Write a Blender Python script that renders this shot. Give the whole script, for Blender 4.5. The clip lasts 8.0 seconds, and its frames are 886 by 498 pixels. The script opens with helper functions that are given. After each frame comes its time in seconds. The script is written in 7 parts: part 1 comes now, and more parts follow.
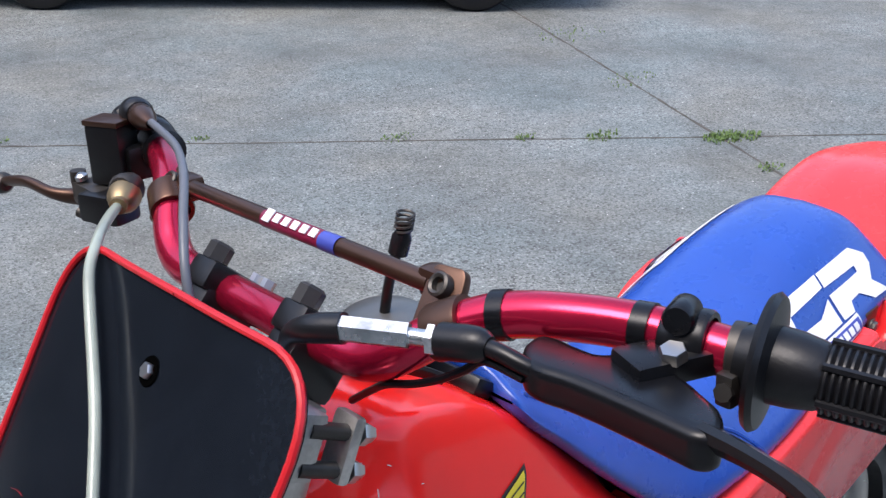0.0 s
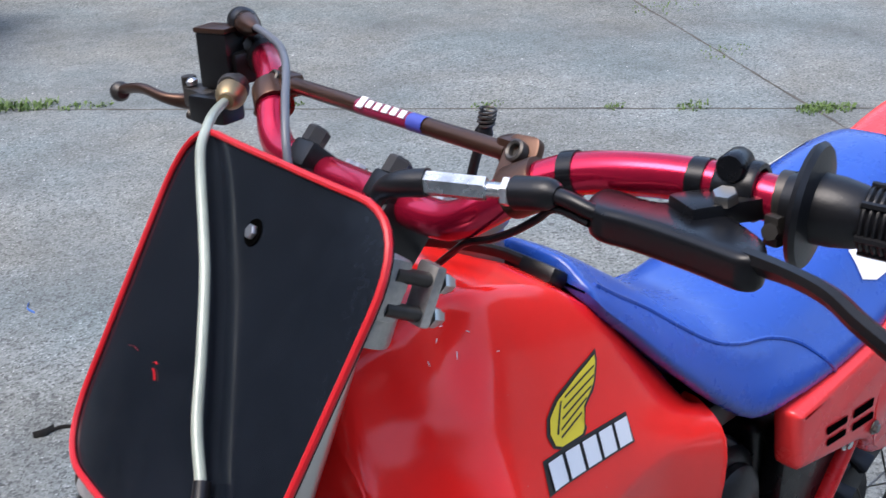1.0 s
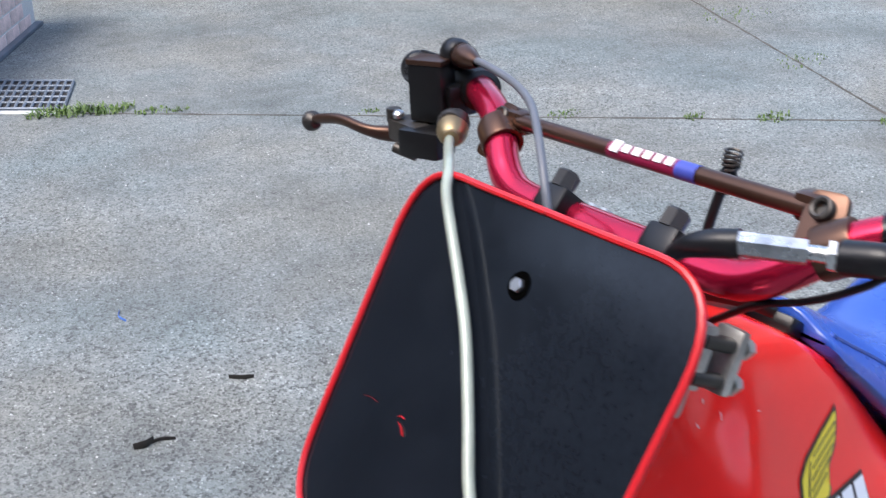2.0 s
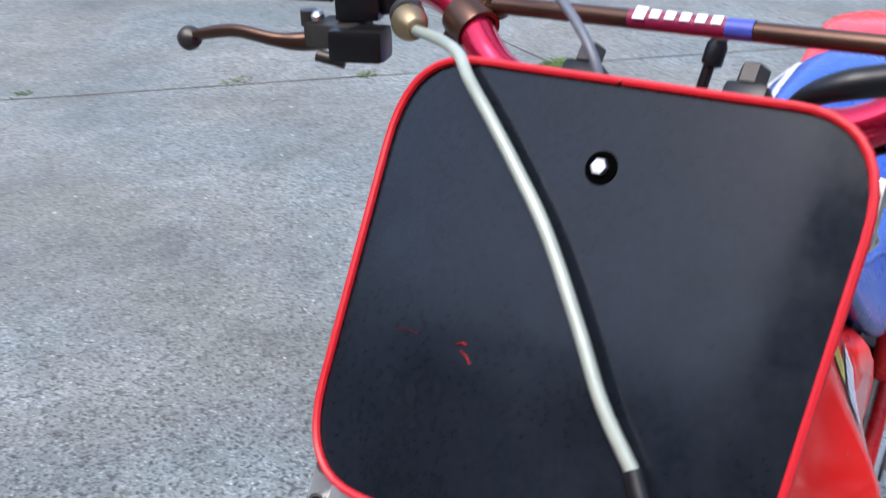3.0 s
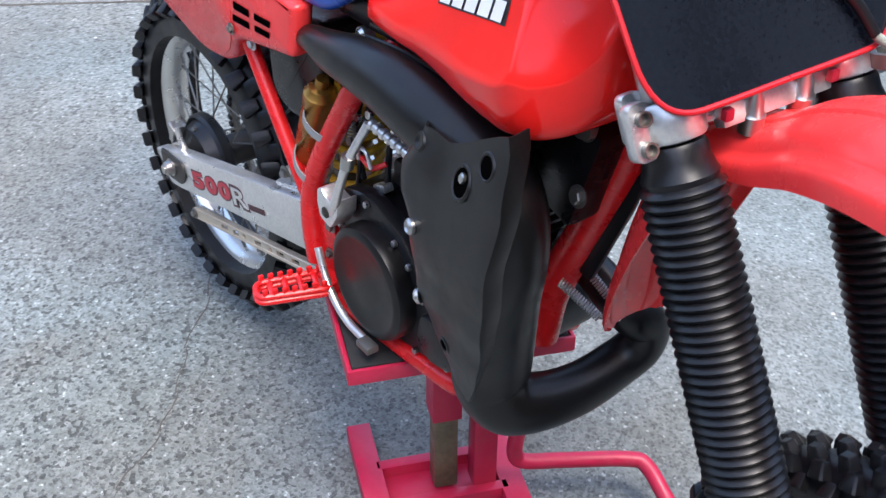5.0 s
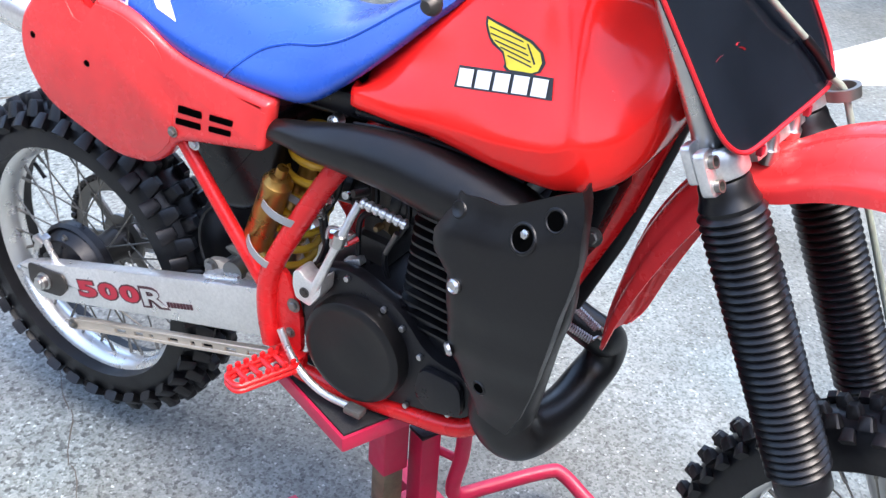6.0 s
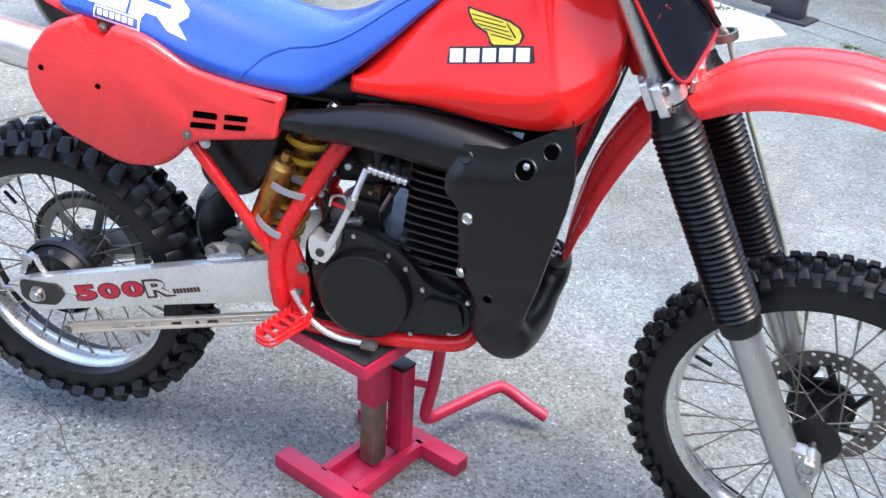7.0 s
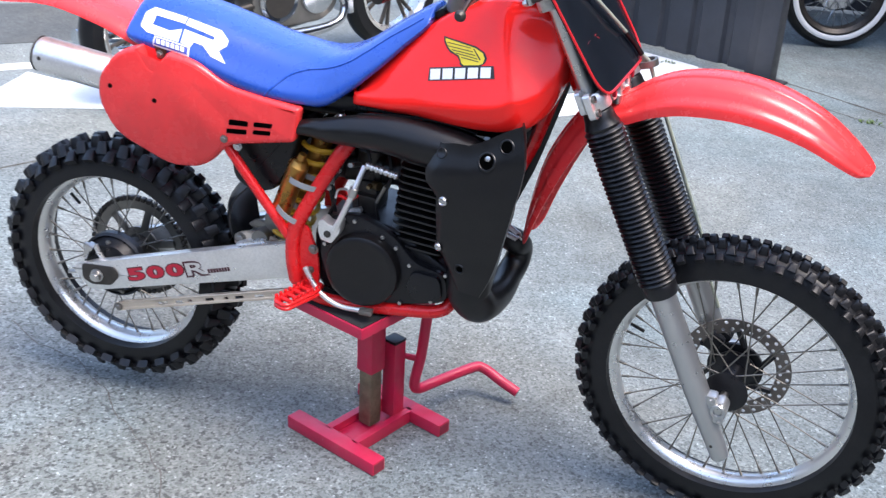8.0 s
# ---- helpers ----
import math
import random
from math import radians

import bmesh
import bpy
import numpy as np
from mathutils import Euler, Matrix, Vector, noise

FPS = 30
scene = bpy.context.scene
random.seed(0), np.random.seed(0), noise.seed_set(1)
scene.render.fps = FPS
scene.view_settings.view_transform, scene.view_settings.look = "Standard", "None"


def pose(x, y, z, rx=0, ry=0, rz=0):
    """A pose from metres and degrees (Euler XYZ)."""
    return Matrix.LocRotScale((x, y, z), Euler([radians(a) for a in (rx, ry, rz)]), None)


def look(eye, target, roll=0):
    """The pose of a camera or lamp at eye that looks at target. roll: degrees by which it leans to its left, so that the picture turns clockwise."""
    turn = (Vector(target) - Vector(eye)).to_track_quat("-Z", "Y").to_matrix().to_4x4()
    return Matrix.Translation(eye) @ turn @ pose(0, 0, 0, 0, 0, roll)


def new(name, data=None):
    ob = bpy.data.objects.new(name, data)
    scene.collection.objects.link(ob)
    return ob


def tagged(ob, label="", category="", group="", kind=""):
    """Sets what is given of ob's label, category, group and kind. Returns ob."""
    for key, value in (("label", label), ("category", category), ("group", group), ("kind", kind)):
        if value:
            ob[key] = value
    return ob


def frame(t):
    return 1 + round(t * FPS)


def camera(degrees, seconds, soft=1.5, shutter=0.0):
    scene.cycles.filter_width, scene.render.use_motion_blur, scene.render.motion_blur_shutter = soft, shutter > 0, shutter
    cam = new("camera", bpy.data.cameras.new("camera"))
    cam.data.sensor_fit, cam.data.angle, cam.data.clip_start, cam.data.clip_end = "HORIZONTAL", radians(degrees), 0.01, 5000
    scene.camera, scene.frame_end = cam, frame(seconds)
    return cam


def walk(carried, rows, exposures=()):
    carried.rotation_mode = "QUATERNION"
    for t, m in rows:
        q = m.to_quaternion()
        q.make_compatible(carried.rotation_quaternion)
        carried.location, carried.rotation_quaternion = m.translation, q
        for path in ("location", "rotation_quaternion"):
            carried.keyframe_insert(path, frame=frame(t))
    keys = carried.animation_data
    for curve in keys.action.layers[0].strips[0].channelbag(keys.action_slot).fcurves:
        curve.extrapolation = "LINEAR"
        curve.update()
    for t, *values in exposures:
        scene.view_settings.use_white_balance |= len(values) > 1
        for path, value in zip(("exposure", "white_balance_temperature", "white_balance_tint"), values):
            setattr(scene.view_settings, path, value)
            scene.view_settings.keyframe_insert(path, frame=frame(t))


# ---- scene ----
EXPOSURES = [(0, 1.45, 6400, 12), (1, 1.55, 6400, 11.5), (1.5, 1.69, 6400, 11), (2.2, 1.69, 6450, 11), (3.4, 1.62, 6100, 11), (4.3, 1.35, 6150, 11), (5.5, 2.41, 6480, 11.5), (6, 2.46, 6500, 11.5), (7, 2.34, 6480, 11.5), (8, 2.10, 6420, 12)]
cam = camera(42.82, 8.0, soft=1.35, shutter=0.25)
PATH = [
    (0, look((1.4128, 0.5378, 1.5582), (0.7306, -0.0719, 1.1545), 0.44)),
    (0.5, look((1.4300, 0.5547, 1.5557), (0.7693, -0.0791, 1.1536), -0.48)),
    (1, look((1.4735, 0.6058, 1.5180), (0.8507, -0.0559, 1.1007), -0.45)),
    (1.5, look((1.5017, 0.5953, 1.5135), (0.9045, -0.0821, 1.0839), 0.10)),
    (2, look((1.5546, 0.4616, 1.5350), (0.9565, -0.2232, 1.1186), -0.48)),
    (2.2, look((1.5667, 0.4116, 1.5414), (0.9316, -0.2438, 1.1326), -0.19)),
    (3.3, look((1.724, 0.069, 1.413), (0.8925, -0.2225, 0.9405), 0.8)),
    (3.5, look((1.784, -0.037, 1.413), (0.944, -0.2175, 0.9015), 0.3)),
    (4, look((1.894, -0.263, 1.437), (1.0755, -0.177, 0.869), 3.2)),
    (4.2, look((1.867, -0.351, 1.434), (1.068, -0.163, 0.8625), 3.8)),
    (5.3, look((1.6877, -0.9752, 1.4989), (1.1044, -0.3958, 0.9297), 1.52)),
    (5.5, look((1.6464, -1.0698, 1.5239), (1.1068, -0.4357, 0.9700), 3.52)),
    (6, look((1.4445, -1.2395, 1.5227), (1.0253, -0.4957, 1.0020), 4.13)),
    (6.5, look((1.3222, -1.4172, 1.5440), (1.0089, -0.6238, 1.0222), 2.80)),
    (7, look((1.2421, -1.7520, 1.5991), (1.0252, -0.9109, 1.1036), 3.20)),
    (7.5, look((1.2900, -1.9912, 1.6416), (1.1057, -1.1277, 1.1720), 5.21)),
    (8, look((1.4530, -2.2322, 1.6596), (1.2106, -1.3646, 1.2254), 3.24)),
]
walk(cam, PATH, EXPOSURES)

# ---- world and sun ----
world = bpy.data.worlds.new("sky")
scene.world = world
world.use_nodes = True
wn = world.node_tree
wn.nodes.clear()
sky = wn.nodes.new("ShaderNodeTexSky")
sky.sky_type = "NISHITA"
sky.sun_disc = False
SUN_ELEVATION, SUN_AZIMUTH = radians(64), radians(102)
sky.sun_elevation, sky.sun_rotation = SUN_ELEVATION, SUN_AZIMUTH
sky.air_density, sky.dust_density, sky.ozone_density = 1.0, 2.5, 0.6
bg = wn.nodes.new("ShaderNodeBackground")
bg.inputs["Strength"].default_value = 0.15
wo = wn.nodes.new("ShaderNodeOutputWorld")
wn.links.new(sky.outputs[0], bg.inputs[0])
wn.links.new(bg.outputs[0], wo.inputs[0])
sun = new("sun", bpy.data.lights.new("sun", "SUN"))
sun.data.energy, sun.data.angle, sun.data.color = 0.95, radians(32), (1.0, 0.95, 0.91)
sun_way = Vector((math.sin(SUN_AZIMUTH) * math.cos(SUN_ELEVATION), math.cos(SUN_AZIMUTH) * math.cos(SUN_ELEVATION), math.sin(SUN_ELEVATION)))
sun.matrix_world = look(sun_way * 20, (0, 0, 0))

# ---- materials ----
def mat(name, color, rough=0.5, metal=0.0, grain=0.0, grain_scale=200.0, blotch=0.0, blotch_scale=6.0, bump=0.0, bump_scale=400.0,
        coat=0.0, spot=0.0, rough_var=0.0, spec=0.5, dust=0.0):
    """A surface with colour grain, broad blotches, scuffs and fine relief, all in metres of object space."""
    m = bpy.data.materials.new(name)
    m.use_nodes = True
    nt = m.node_tree
    N, L = nt.nodes, nt.links
    b = N["Principled BSDF"]
    b.inputs["Metallic"].default_value = metal
    b.inputs["Roughness"].default_value = rough
    b.inputs["Specular IOR Level"].default_value = spec
    b.inputs["Coat Weight"].default_value = coat
    b.inputs["Coat Roughness"].default_value = 0.12
    co = N.new("ShaderNodeTexCoord").outputs["Object"]

    def noise_at(scale, detail=4.0, rough_n=0.6):
        n = N.new("ShaderNodeTexNoise")
        n.inputs["Scale"].default_value, n.inputs["Detail"].default_value, n.inputs["Roughness"].default_value = scale, detail, rough_n
        L.new(co, n.inputs["Vector"])
        return n.outputs["Fac"]

    def shift(src, fac, amount):
        r = N.new("ShaderNodeMapRange")
        r.inputs["From Min"].default_value, r.inputs["From Max"].default_value = 0.3, 0.7
        r.inputs["To Min"].default_value, r.inputs["To Max"].default_value = 1 - amount, 1 + amount
        L.new(fac, r.inputs["Value"])
        x = N.new("ShaderNodeVectorMath")
        x.operation = "MULTIPLY"
        L.new(src, x.inputs[0])
        L.new(r.outputs[0], x.inputs[1])
        return x.outputs[0]

    base = N.new("ShaderNodeRGB")
    base.outputs[0].default_value = (*color, 1)
    out = base.outputs[0]
    if grain:
        out = shift(out, noise_at(grain_scale, 3), grain)
    if blotch:
        out = shift(out, noise_at(blotch_scale, 6), blotch)
    if dust:
        r = N.new("ShaderNodeMapRange")
        r.inputs["From Min"].default_value, r.inputs["From Max"].default_value = 0.5, 0.75
        r.inputs["To Max"].default_value = dust
        L.new(noise_at(14, 8, 0.7), r.inputs["Value"])
        mx = N.new("ShaderNodeMix")
        mx.data_type = "RGBA"
        L.new(r.outputs[0], mx.inputs["Factor"])
        L.new(out, mx.inputs["A"])
        mx.inputs["B"].default_value = (0.32, 0.27, 0.22, 1)
        out = mx.outputs["Result"]
    if spot:
        r = N.new("ShaderNodeMapRange")
        r.inputs["From Min"].default_value, r.inputs["From Max"].default_value = 0.70, 0.74
        r.inputs["To Max"].default_value = spot
        L.new(noise_at(60, 5, 0.75), r.inputs["Value"])
        mx = N.new("ShaderNodeMix")
        mx.data_type = "RGBA"
        L.new(r.outputs[0], mx.inputs["Factor"])
        L.new(out, mx.inputs["A"])
        mx.inputs["B"].default_value = (0.5, 0.4, 0.38, 1)
        out = mx.outputs["Result"]
    L.new(out, b.inputs["Base Color"])
    if rough_var:
        r = N.new("ShaderNodeMapRange")
        r.inputs["From Min"].default_value, r.inputs["From Max"].default_value = 0.3, 0.7
        r.inputs["To Min"].default_value, r.inputs["To Max"].default_value = max(0.02, rough - rough_var), min(1, rough + rough_var)
        L.new(noise_at(25, 5), r.inputs["Value"])
        L.new(r.outputs[0], b.inputs["Roughness"])
    if bump:
        bp = N.new("ShaderNodeBump")
        bp.inputs["Strength"].default_value, bp.inputs["Distance"].default_value = bump, 0.002
        L.new(noise_at(bump_scale, 4), bp.inputs["Height"])
        L.new(bp.outputs[0], b.inputs["Normal"])
    return m


M_red = mat("red_plastic", (0.84, 0.042, 0.043), 0.25, grain=0.03, grain_scale=40, blotch=0.10, blotch_scale=7, rough_var=0.09, bump=0.03, bump_scale=200, dust=0.02)
M_tank = mat("red_tank_plastic", (0.92, 0.018, 0.014), 0.14, blotch=0.06, blotch_scale=6, spot=0.35, rough_var=0.07, spec=0.38)
M_frame = mat("red_frame_paint", (0.70, 0.014, 0.016), 0.28, blotch=0.1, spot=0.2, rough_var=0.08)
M_stand = mat("red_stand_paint", (0.49, 0.014, 0.056), 0.40, blotch=0.15, blotch_scale=9, spot=0.3, rough_var=0.12, dust=0.12)
M_blue = mat("blue_vinyl", (0.013, 0.065, 0.350), 0.29, blotch=0.10, bump=0.12, bump_scale=700, rough_var=0.08, spec=0.65, coat=0.2)
M_plate = mat("black_plate_plastic", (0.0075, 0.0100, 0.0145), 0.16, grain=0.2, blotch=0.3, rough_var=0.06, spec=0.29, dust=0.003)
M_piping = mat("red_edge_trim", (0.50, 0.010, 0.016), 0.35)
M_black = mat("black_plastic", (0.005, 0.005, 0.006), 0.30, grain=0.2, blotch=0.2, rough_var=0.08, spec=0.35, dust=0.008)
M_matt = mat("matt_black_paint", (0.0050, 0.0047, 0.0050), 0.36, grain=0.25, blotch=0.2, rough_var=0.08, bump=0.05, spec=0.41, dust=0.008)
M_case = mat("black_case_paint", (0.0065, 0.0065, 0.008), 0.36, grain=0.3, blotch=0.25, rough_var=0.12, bump=0.1, spec=0.42, dust=0.012)
M_fin = mat("black_fin_casting", (0.006, 0.006, 0.007), 0.36, grain=0.3, bump=0.15, spec=0.55, dust=0.012)
M_rubber = mat("black_rubber", (0.006, 0.006, 0.007), 0.36, grain=0.2, blotch=0.25, bump=0.08, spec=0.38, dust=0.01)
M_tyre = mat("tyre_rubber", (0.006, 0.006, 0.007), 0.40, grain=0.3, blotch=0.3, bump=0.15, bump_scale=250, spec=0.38, rough_var=0.12, dust=0.02)
M_boot = mat("black_gaiter_rubber", (0.006, 0.006, 0.007), 0.32, grain=0.2, blotch=0.2, spec=0.4, dust=0.02)
M_alu = mat("brushed_aluminium", (0.80, 0.79, 0.77), 0.34, metal=0.85, grain=0.08, blotch=0.12, rough_var=0.1)
M_rim = mat("rim_aluminium", (0.76, 0.75, 0.72), 0.30, metal=0.9, blotch=0.1, rough_var=0.08)
M_leg = mat("silver_leg_paint", (0.48, 0.48, 0.47), 0.32, metal=0.85, blotch=0.06, rough_var=0.06)
M_steel = mat("steel", (0.55, 0.54, 0.52), 0.33, metal=1, blotch=0.15, rough_var=0.1)
M_spoke = mat("spoke_steel", (0.24, 0.225, 0.20), 0.42, metal=1, blotch=0.2)
M_dull = mat("dull_casting", (0.23, 0.22, 0.20), 0.42, metal=0.85, blotch=0.2, rough_var=0.1, dust=0.15)
M_cast = mat("cast_aluminium", (0.46, 0.45, 0.43), 0.36, metal=0.85, grain=0.12, blotch=0.25, blotch_scale=30, rough_var=0.14, dust=0.06)
M_zinc = mat("zinc_plating", (0.62, 0.64, 0.64), 0.32, metal=0.9, grain=0.15, blotch=0.35, blotch_scale=60, rough_var=0.14)
M_galv = mat("galvanised_steel", (0.17, 0.20, 0.235), 0.5, metal=0.4, blotch=0.25, dust=0.1)
M_dark = mat("dark_steel", (0.06, 0.055, 0.05), 0.45, metal=0.7, blotch=0.3, dust=0.1)
M_disc = mat("dark_brake_disc", (0.21, 0.185, 0.165), 0.42, metal=0.85, blotch=0.25)
M_anod = mat("red_anodised", (0.56, 0.012, 0.055), 0.22, metal=0.75, blotch=0.08, rough_var=0.06, coat=0.3)
M_bronze = mat("brown_anodised", (0.085, 0.045, 0.03), 0.32, metal=0.7, blotch=0.2, rough_var=0.08)
M_gold = mat("gold_anodised", (0.40, 0.21, 0.045), 0.34, metal=0.8, blotch=0.25, blotch_scale=25, rough_var=0.12, dust=0.12)
M_spring = mat("yellow_spring_paint", (0.62, 0.36, 0.02), 0.4, blotch=0.15, dust=0.1)
M_zip = mat("grey_tie", (0.30, 0.30, 0.29), 0.45, blotch=0.15)
M_skyblock = mat("sky_block_wall", (0.15, 0.145, 0.14), 0.9, grain=0.15, blotch=0.2, blotch_scale=2, bump=0.2)
M_hose = mat("clear_hose", (0.31, 0.35, 0.29), 0.28, blotch=0.2, blotch_scale=20, coat=0.3)
M_hose_grey = mat("grey_hose", (0.11, 0.12, 0.14), 0.4)
M_brass = mat("brass", (0.36, 0.27, 0.15), 0.48, metal=1, blotch=0.2)
M_yellow = mat("yellow_decal", (0.80, 0.62, 0.03), 0.35)
M_white = mat("white_decal", (0.80, 0.80, 0.80), 0.35)
M_inkblack = mat("black_decal", (0.012, 0.012, 0.012), 0.35)
M_inkplum = mat("plum_sticker", (0.20, 0.012, 0.045), 0.3)
M_inkmaroon = mat("maroon_decal", (0.055, 0.012, 0.018), 0.35)
M_inkred = mat("red_decal", (0.42, 0.010, 0.030), 0.35)
M_stay = mat("beige_alloy", (0.62, 0.53, 0.42), 0.45, metal=0.5, blotch=0.15, rough_var=0.1, dust=0.1)
M_inkblue = mat("blue_decal", (0.05, 0.07, 0.35), 0.35)
# flat black for the shade inside holes, slots and recesses
M_void = mat("hole_black", (0.0015, 0.0015, 0.0015), 0.9, spec=0.0)
M_endcap = mat("dull_red_end_cap", (0.22, 0.015, 0.035), 0.6, blotch=0.3)
M_bare = mat("bare_rusty_steel", (0.20, 0.17, 0.11), 0.5, metal=0.6, blotch=0.35, blotch_scale=30, rough_var=0.15)
M_foam = mat("black_foam", (0.02, 0.02, 0.02), 0.9, grain=0.4, grain_scale=500, bump=0.4)


def ground_material(name, tone, stone=1.0):
    """Worn concrete with exposed stones, pale scuffs and broad grey stains."""
    m = bpy.data.materials.new(name)
    m.use_nodes = True
    nt = m.node_tree
    N, L = nt.nodes, nt.links
    b = N["Principled BSDF"]
    co = N.new("ShaderNodeTexCoord").outputs["Object"]

    def tex(kind, scale, **kw):
        n = N.new(kind)
        n.inputs["Scale"].default_value = scale
        for k, v in kw.items():
            n.inputs[k].default_value = v
        L.new(co, n.inputs["Vector"])
        return n

    def ramp(src, stops):
        r = N.new("ShaderNodeValToRGB")
        while len(r.color_ramp.elements) < len(stops):
            r.color_ramp.elements.new(0.5)
        for e, (p, c) in zip(r.color_ramp.elements, stops):
            e.position, e.color = p, (c, c, c, 1) if not isinstance(c, tuple) else (*c, 1)
        L.new(src, r.inputs["Fac"])
        return r.outputs["Color"]

    def mul(a, c, f=1.0, by=None):
        x = N.new("ShaderNodeMix")
        x.data_type, x.blend_type = "RGBA", "MULTIPLY"
        x.inputs["Factor"].default_value = f
        if by is not None:
            L.new(by, x.inputs["Factor"])
        L.new(a, x.inputs["A"])
        L.new(c, x.inputs["B"])
        return x.outputs["Result"]

    warp = tex("ShaderNodeTexNoise", 160, Detail=2.0)
    bend = N.new("ShaderNodeVectorMath")
    bend.operation = "MULTIPLY_ADD"
    L.new(warp.outputs["Color"], bend.inputs[0])
    bend.inputs[1].default_value = (0.010, 0.006, 0.0)
    L.new(co, bend.inputs[2])
    stones = tex("ShaderNodeTexVoronoi", 122, Randomness=1.0)
    L.new(bend.outputs[0], stones.inputs["Vector"])
    small = tex("ShaderNodeTexVoronoi", 210, Randomness=1.0)
    grey = N.new("ShaderNodeSeparateColor")
    L.new(stones.outputs["Color"], grey.inputs[0])
    grey2 = N.new("ShaderNodeSeparateColor")
    L.new(small.outputs["Color"], grey2.inputs[0])
    base = N.new("ShaderNodeRGB")
    base.outputs[0].default_value = (*tone, 1)
    # dark and pale chips, denser in some stretches than in others
    spot_at = N.new("ShaderNodeSeparateXYZ")
    L.new(co, spot_at.inputs[0])
    drift = N.new("ShaderNodeMath")
    drift.operation = "MULTIPLY_ADD"
    L.new(spot_at.outputs["X"], drift.inputs[0])
    drift.inputs[1].default_value = 0.30
    L.new(spot_at.outputs["Y"], drift.inputs[2])
    uneven = N.new("ShaderNodeMath")
    uneven.operation = "MULTIPLY_ADD"
    L.new(tex("ShaderNodeTexNoise", 1.7, Detail=5.0, Roughness=0.65).outputs["Fac"], uneven.inputs[0])
    uneven.inputs[1].default_value = 1.1
    L.new(drift.outputs[0], uneven.inputs[2])
    # trowelled skin still whole on one side of the slab, worn down to the stones on the other
    skin = N.new("ShaderNodeMapRange")
    skin.interpolation_type = "SMOOTHSTEP"
    skin.inputs["From Min"].default_value, skin.inputs["From Max"].default_value = 0.75, 1.95
    L.new(uneven.outputs[0], skin.inputs["Value"])
    wear = ramp(tex("ShaderNodeTexNoise", 0.55, Detail=3.0, Roughness=0.5).outputs["Fac"], [(0.34, 0.45), (0.60, 0.98)])
    keep = N.new("ShaderNodeMix")
    keep.data_type = "RGBA"
    L.new(skin.outputs[0], keep.inputs["Factor"])
    L.new(wear, keep.inputs["A"])
    keep.inputs["B"].default_value = (0.38, 0.38, 0.38, 1)
    wear = keep.outputs["Result"]
    c = mul(base.outputs[0], ramp(grey.outputs[0], [(0.0, 0.34), (0.12, 0.46), (0.22, 0.84), (0.6, 1.0), (0.9, 1.16), (1.0, 1.45)]), 0.9 * stone, wear)
    c = mul(c, ramp(skin.outputs[0], [(0.0, (0.84, 0.85, 0.84)), (1.0, (0.95, 1.00, 1.01))]))
    patch_reach = N.new("ShaderNodeVectorMath")
    patch_reach.operation = "DISTANCE"
    L.new(co, patch_reach.inputs[0])
    patch_reach.inputs[1].default_value = (0.25, -0.35, 0.0)
    ragged = N.new("ShaderNodeMath")
    ragged.operation = "MULTIPLY_ADD"
    L.new(tex("ShaderNodeTexNoise", 2.6, Detail=6.0, Roughness=0.65).outputs["Fac"], ragged.inputs[0])
    ragged.inputs[1].default_value = 1.2
    L.new(patch_reach.outputs["Value"], ragged.inputs[2])
    # ground darker and browner in a ragged patch by the motorcycle
    c = mul(c, ramp(ragged.outputs[0], [(0.40, (0.80, 0.735, 0.69)), (0.80, (0.93, 0.875, 0.83)), (1.0, (1.0, 1.0, 1.0))]))
    c = mul(c, ramp(grey2.outputs[1], [(0.0, 0.4), (0.3, 0.9), (0.94, 1.2), (0.985, 1.3), (0.99, 2.3)]), 0.78 * stone)
    c = mul(c, ramp(tex("ShaderNodeTexNoise", 1.1, Detail=7.0, Roughness=0.62).outputs["Fac"], [(0.32, 0.66), (0.50, 0.97), (0.68, 1.2)]), 0.95)
    c = mul(c, ramp(tex("ShaderNodeTexNoise", 7.0, Detail=6.0, Roughness=0.7).outputs["Fac"], [(0.35, 0.82), (0.6, 1.08)]), 0.8)
    c = mul(c, ramp(tex("ShaderNodeTexNoise", 0.9, Detail=4.0, Roughness=0.6).outputs["Fac"], [(0.36, (1.07, 1.0, 0.92)), (0.5, (1.0, 1.0, 1.0)), (0.64, (0.91, 1.01, 1.05))]), 0.8)
    L.new(c, b.inputs["Base Color"])
    b.inputs["Roughness"].default_value = 0.88
    bp = N.new("ShaderNodeBump")
    bp.inputs["Strength"].default_value, bp.inputs["Distance"].default_value = 0.5, 0.003
    L.new(stones.outputs["Distance"], bp.inputs["Height"])
    L.new(bp.outputs[0], b.inputs["Normal"])
    return m


M_pale = mat("pale_concrete", (0.42, 0.43, 0.42), 0.9, grain=0.15, blotch=0.2, bump=0.2)
M_crack = mat("dark_crack_dirt", (0.075, 0.068, 0.060), 0.9, blotch=0.3, blotch_scale=20)
M_concrete = ground_material("worn_concrete", (0.196, 0.213, 0.210))
M_dark_strip = ground_material("dark_strip_ground", (0.085, 0.088, 0.086))
M_joint = mat("dirt_in_joint", (0.07, 0.065, 0.055), 0.95, grain=0.4, blotch=0.4, bump=0.4)
M_roadwhite = mat("white_road_paint", (0.72, 0.73, 0.73), 0.7, grain=0.1, blotch=0.12, blotch_scale=4)
M_weed = mat("weed_leaf", (0.09, 0.15, 0.03), 0.6, grain=0.3, grain_scale=30)
M_sheet = mat("charcoal_sheet_metal", (0.035, 0.038, 0.045), 0.5, blotch=0.15, rough_var=0.1)
M_chrome = mat("chrome", (0.55, 0.55, 0.56), 0.14, metal=1, blotch=0.1, rough_var=0.05)
